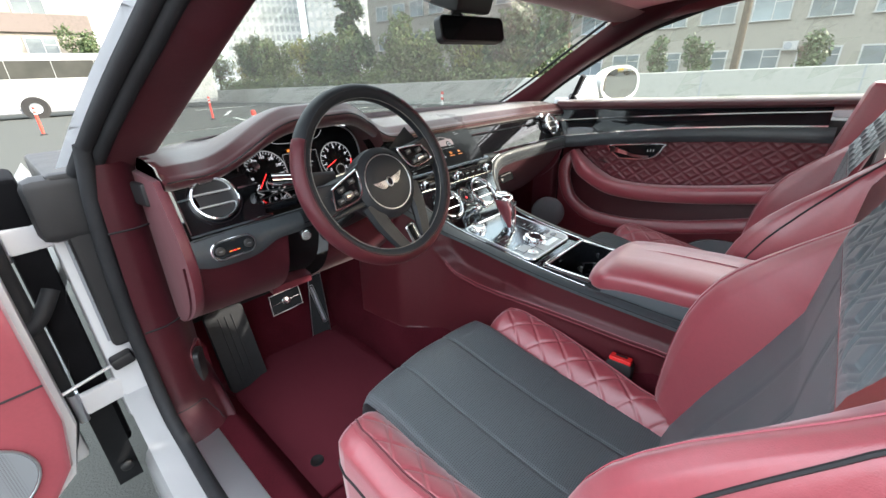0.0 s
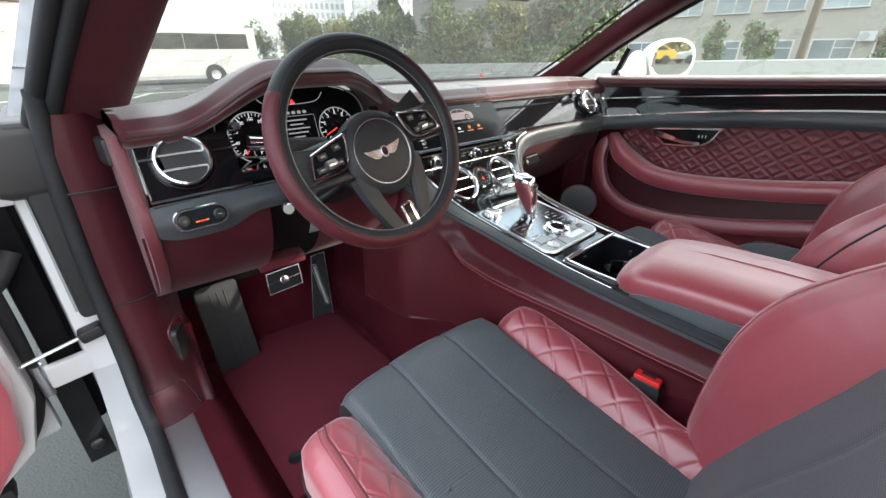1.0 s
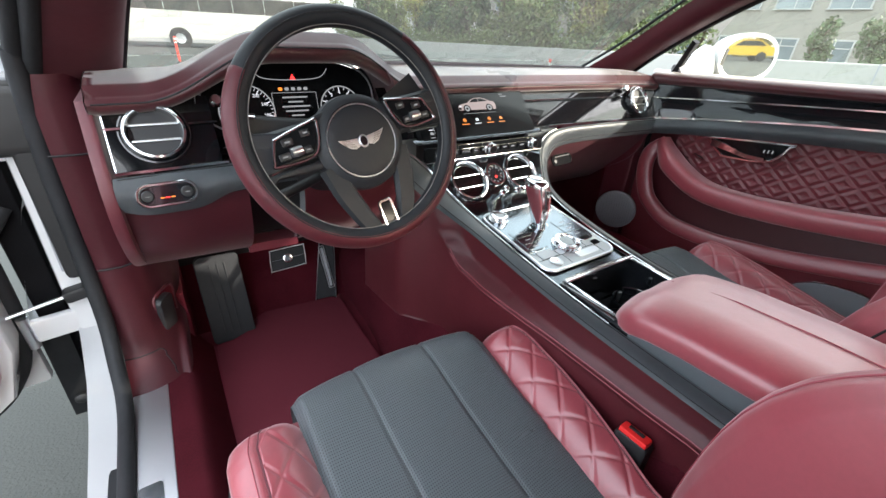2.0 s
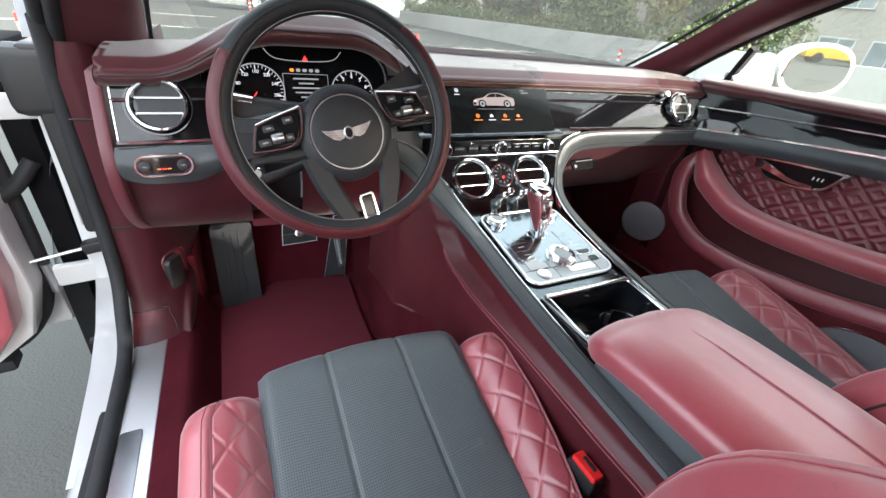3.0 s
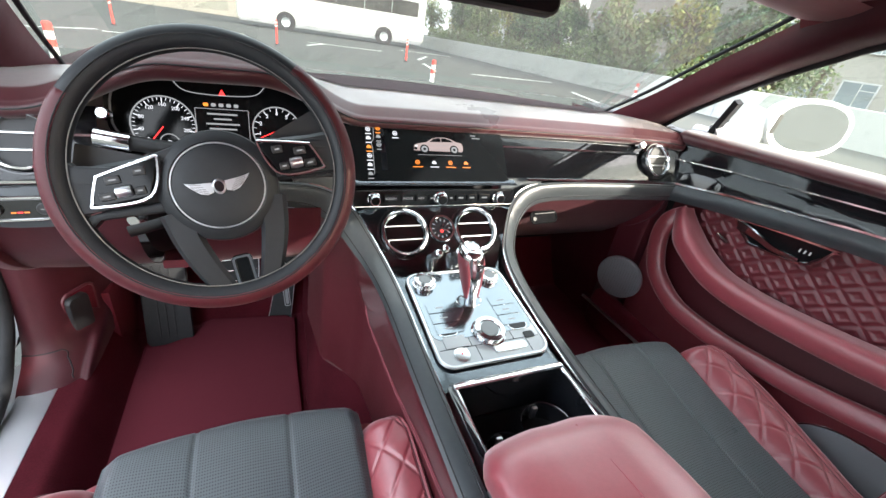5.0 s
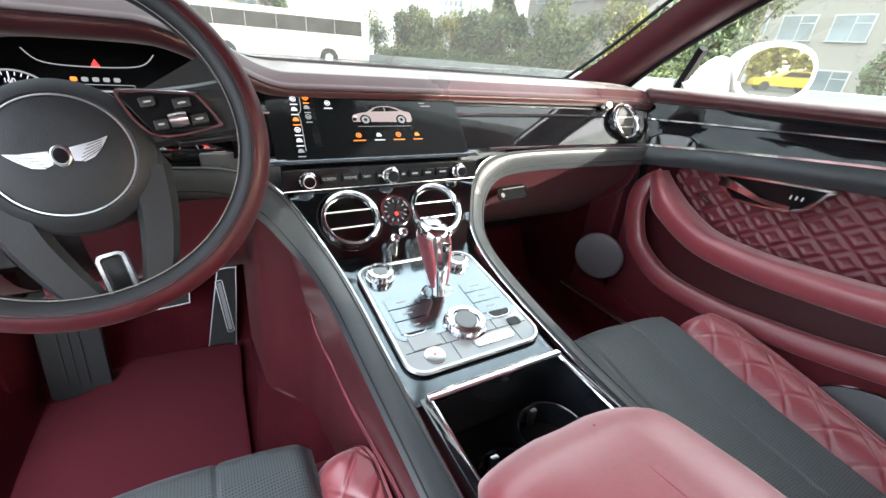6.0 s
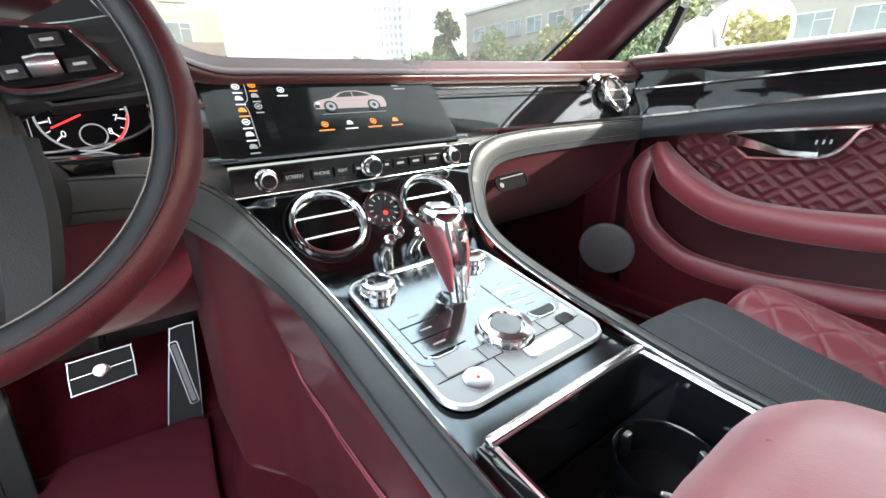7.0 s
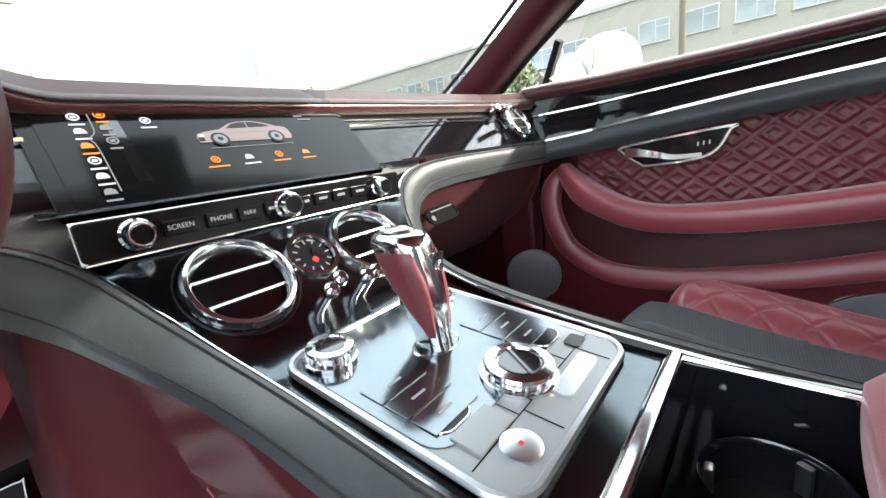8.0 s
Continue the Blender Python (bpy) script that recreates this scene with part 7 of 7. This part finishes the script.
office, om = facade("office_building", (37.0, 46.2, -1.2), WD, 88, 3, 1.35, 3.3, 3.05, (2.1, 1.55), 11.4, 12, render_beige, "long beige plastered office block with white windows")
rng = random.Random(7)
for k in range(14):
    r, c = rng.choice((0, 1, 1)), rng.randrange(22)
    ac = thing("air_conditioner", om @ Vector((1.2 + 3.05 * c + 3.05, -0.25, 1.35 + 3.3 * r + 1.7)), "white outdoor air conditioner unit on the facade", "air conditioner", "air conditioners")
    acm = om @ pose(1.2 + 3.05 * (c + 1), -0.25, 1.35 + 3.3 * r + 1.7)
    part("case", moved(rbox(0.80, 0.32, 0.55, 0.03), acm), frame_white, ac)
    part("fan_grille", lathe([(0.0, 0.02), (0.20, 0.02), (0.22, 0.0)], 20, acm @ pose(-0.12, -0.165, 0, 90)), label_grey, ac)
for k in range(5):
    part("drainpipe", tube([om @ Vector((7.3 + 12.2 * k, -0.12, 0)), om @ Vector((7.3 + 12.2 * k, -0.12, 11.2))], 0.09), facade_grey, office)
tagged(part("lamp_post", lathe([(0.14, 0), (0.09, 8.5), (0, 8.5)], 14, pose(19.5, 2.4, -0.2)), bark), "weathered wooden utility pole", "pole")
facade("brown_building", (-12.0, 48.0, -1.2), Vector((1, -0.1, 0)).normalized(), 20.0, 4, 3.8, 3.2, 3.4, (1.9, 1.6), 17, 10, render_beige, "beige and brown block with metal windows")
tagged(part("facade_band", rbox(19.9, 0.3, 1.3, 0.05, pose(-2.1, 46.85, 5.2, 0, 0, -5.7)), facade_brown), "brown cladding band on the facade", "cladding")
facade("low_white_building", (26, 62, 0), Vector((1, -0.45, 0)).normalized(), 26, 1, 2.0, 3.0, 3.2, (1.8, 1.4), 4.6, 10, facade_white, "low white building far off")


def tower(name, x, y, w, d, h, mat, label, nx, nz, rot=0.0):
    t = thing(name, (x, y, 0), label, "building")
    m = pose(x, y, 0, 0, 0, rot)
    part("wall", moved(rbox(w, d, h, 0.3), m @ pose(0, 0, h / 2)), mat, t)
    vs, fs = [], []
    for i in range(nx):
        for j in range(nz):
            cx, cz = (i + 0.5) / nx * w - w / 2, (j + 0.6) / nz * h
            a, b = w / nx * 0.30, h / nz * 0.32
            k = len(vs)
            vs += [(cx - a, -d / 2 - 0.06, cz - b), (cx + a, -d / 2 - 0.06, cz - b), (cx + a, -d / 2 - 0.06, cz + b), (cx - a, -d / 2 - 0.06, cz + b), (cx - a, -d / 2 + 0.2, cz - b), (cx + a, -d / 2 + 0.2, cz - b), (cx + a, -d / 2 + 0.2, cz + b), (cx - a, -d / 2 + 0.2, cz + b)]
            fs += [tuple(k + q for q in f) for f in ((0, 1, 2, 3), (0, 4, 5, 1), (2, 6, 7, 3), (1, 5, 6, 2), (0, 3, 7, 4))]
    me = bpy.data.meshes.new("windows")
    me.from_pydata([m @ Vector(v) for v in vs], [], fs)
    me.materials.append(tower_window)
    ob = new("windows", me)
    ob.parent, ob.matrix_parent_inverse = t, t.matrix_basis.inverted()
    tagged(ob, "rows of windows paled for distance haze", kind="stuff")
    return t


tower("tower_block", 84, 168, 26, 18, 47, tower_pale, "tall pale tower block with rows of windows", 14, 16, -28)
tower("tower_block", 99, 150, 12, 14, 56, facade_grey, "tall blue-grey slab tower", 5, 18, -30)
tower("tower_block", 122, 165, 24, 18, 36, tower_pale, "pale stepped tower block", 10, 12, -36)


# trees and bushes
def leaves(name, blobs, count, size, mat, parent, seed, label=""):
    r = np.random.RandomState(seed)
    vs, fs = [], []
    tot = sum(b[3] * b[4] * b[5] for b in blobs)
    for bx, by, bz, rx, ry, rz in blobs:
        n = int(count * rx * ry * rz / tot)
        d = r.normal(size=(n, 3))
        d /= np.linalg.norm(d, axis=1)[:, None]
        rad = r.uniform(0.25, 1.0, n) ** 0.5 * (1 + 0.25 * np.sin(5 * d[:, 0] + 3 * d[:, 2]) * np.sin(4 * d[:, 1] + seed))
        c = np.array([bx, by, bz]) + d * rad[:, None] * np.array([rx, ry, rz])
        for p in c:
            a, b = r.normal(size=3), r.normal(size=3)
            a /= np.linalg.norm(a)
            b -= a * (a @ b)
            b /= np.linalg.norm(b)
            s = size * r.uniform(0.6, 1.4)
            k = len(vs)
            vs += [p - a * s, p + b * s * 0.55, p + a * s, p - b * s * 0.55]
            fs.append((k, k + 1, k + 2, k + 3))
    me = bpy.data.meshes.new(name)
    me.from_pydata([tuple(v) for v in vs], [], fs)
    me.materials.append(mat)
    ob = new(name, me)
    if parent:
        ob.parent, ob.matrix_parent_inverse = parent, parent.matrix_basis.inverted()
    return tagged(ob, label, kind="stuff")


def tree(x, y, h, w, mat, seed, n=2600, size=0.16, label="leafy green tree behind the wall", low=0.25):
    r = random.Random(seed)
    t = thing("tree", (x, y, 0), label, "tree", "trees")
    limbs = [tube([(x, y, 0), (x + 0.1, y, h * 0.35), (x - 0.05, y + 0.1, h * 0.75)], 0.10 + 0.01 * h, 8)]
    blobs = []
    for k in range(9):
        a = r.uniform(0, 6.28)
        q = r.uniform(0.15, 0.75) * w
        z = lerp(low * h, h * 0.9, (k + 0.5) / 9)
        p = (x + q * math.cos(a), y + q * math.sin(a), z)
        limbs.append(tube([(x, y, z * 0.7), tuple(lerp(c, d, 0.6) for c, d in zip((x, y, z * 0.8), p)), p], 0.035, 5))
        s = r.uniform(0.35, 0.6) * w
        blobs.append((*p, s, s, s * r.uniform(0.7, 1.1) * min(1.4, h / (w * 2.2))))
    part("trunk", join(*limbs), bark, t)
    leaves("crown", blobs, n, size, mat, t, seed)
    return t


rng = random.Random(11)
for k in range(17):
    y = 8.5 + 1.9 * k
    tree(rng.uniform(14.2, 16.5), y, rng.uniform(2.2, 3.4) + 0.02 * y, rng.uniform(1.1, 1.6), rng.choice((leaf_green, leaf_green, leaf_yellow, leaf_dark)), 30 + k, 2400, 0.085)
for x, y, h in ((19.5, 9.5, 5.2), (20.5, 12.5, 4.6), (21.0, 17.5, 4.4), (22.0, 24.0, 5.0)):
    tree(x, y, h, 1.25, rng.choice((leaf_green, leaf_yellow)), 60 + int(y), 2000, 0.10, "airy willow-like tree behind the wall", 0.2)
tree(30.5, 41.5, 9.6, 2.0, leaf_dark, 80, 7000, 0.2, "tall dark poplar beyond the wall", 0.1)
for k, (x, y) in enumerate(((17.0, 4.6), (17.5, 3.2), (17.0, 0.2), (18.5, -6.0))):
    tree(x, y, 1.9, 0.55, leaf_dark, 90 + k, 1800, 0.07, "small conical evergreen by the wall", 0.1)
leaves("hedge", [(13.9, 9 + q, 0.75 - 0.0236 * (9 + q) + 0.22 * math.sin(q * 1.7), 1.0, 1.2, 0.75) for q in range(0, 28, 1)], 26000, 0.075, leaf_green, None, 5, "dense green shrubs behind the low wall")
tree(6.6, 44, 4.6, 1.3, leaf_dark, 99, 3000, 0.11, "dark rounded tree behind the bus", 0.3)
# what the wing mirror shows: yellow trees behind the car
for k, (x, y) in enumerate(((21, -52), (27, -50), (15, -55), (9, -58), (33, -54))):
    tree(x, y, 8.5, 4.0, leaf_autumn, 120 + k, 4500, 0.26, "yellow autumn tree at the car park edge", 0.2)


def parked_car(x, y, rot, mat, label):
    t = thing("parked_car", (x, y, -0.0236 * y), label, "car", "parked cars")
    m = pose(x, y, -0.0236 * y, 0, 0, rot)
    prof = [(-2.1, 0.35), (-2.1, 0.75), (-1.5, 0.92), (-0.7, 0.98), (-0.1, 1.42), (1.1, 1.45), (1.8, 1.05), (2.15, 0.95), (2.2, 0.40)]
    part("body", slab(prof, 1.7, m @ basis((0, 0.85, 0), (1, 0, 0), (0, 0, 1)), 0.08), mat, t)
    for s in (-1, 1):
        part("side_window", slab([(-0.55, 1.0), (-0.05, 1.36), (1.05, 1.38), (1.55, 1.06)], 0.02, m @ basis((0, s * 0.86 + 0.01, 0), (1, 0, 0), (0, 0, 1))), bus_glass, t)
        for wx in (-1.35, 1.4):
            part("wheel", lathe([(0.0, 0.08), (0.2, 0.1), (0.32, 0.1), (0.33, 0), (0.32, -0.1), (0, -0.1)], 20, m @ pose(wx, s * 0.80, 0.33, 90)), tyre_rubber, t)
    return t


taxi = mat_base("car_yellow", (0.75, 0.45, 0.02), 0.3, coat=0.5)
parked_car(17.5, -37, 8, taxi, "small yellow parked hatchback")
parked_car(12.8, -38, 5, facade_grey, "grey-blue parked saloon car")
parked_car(22.5, -37.5, 0, bus_white, "white painted parked car")
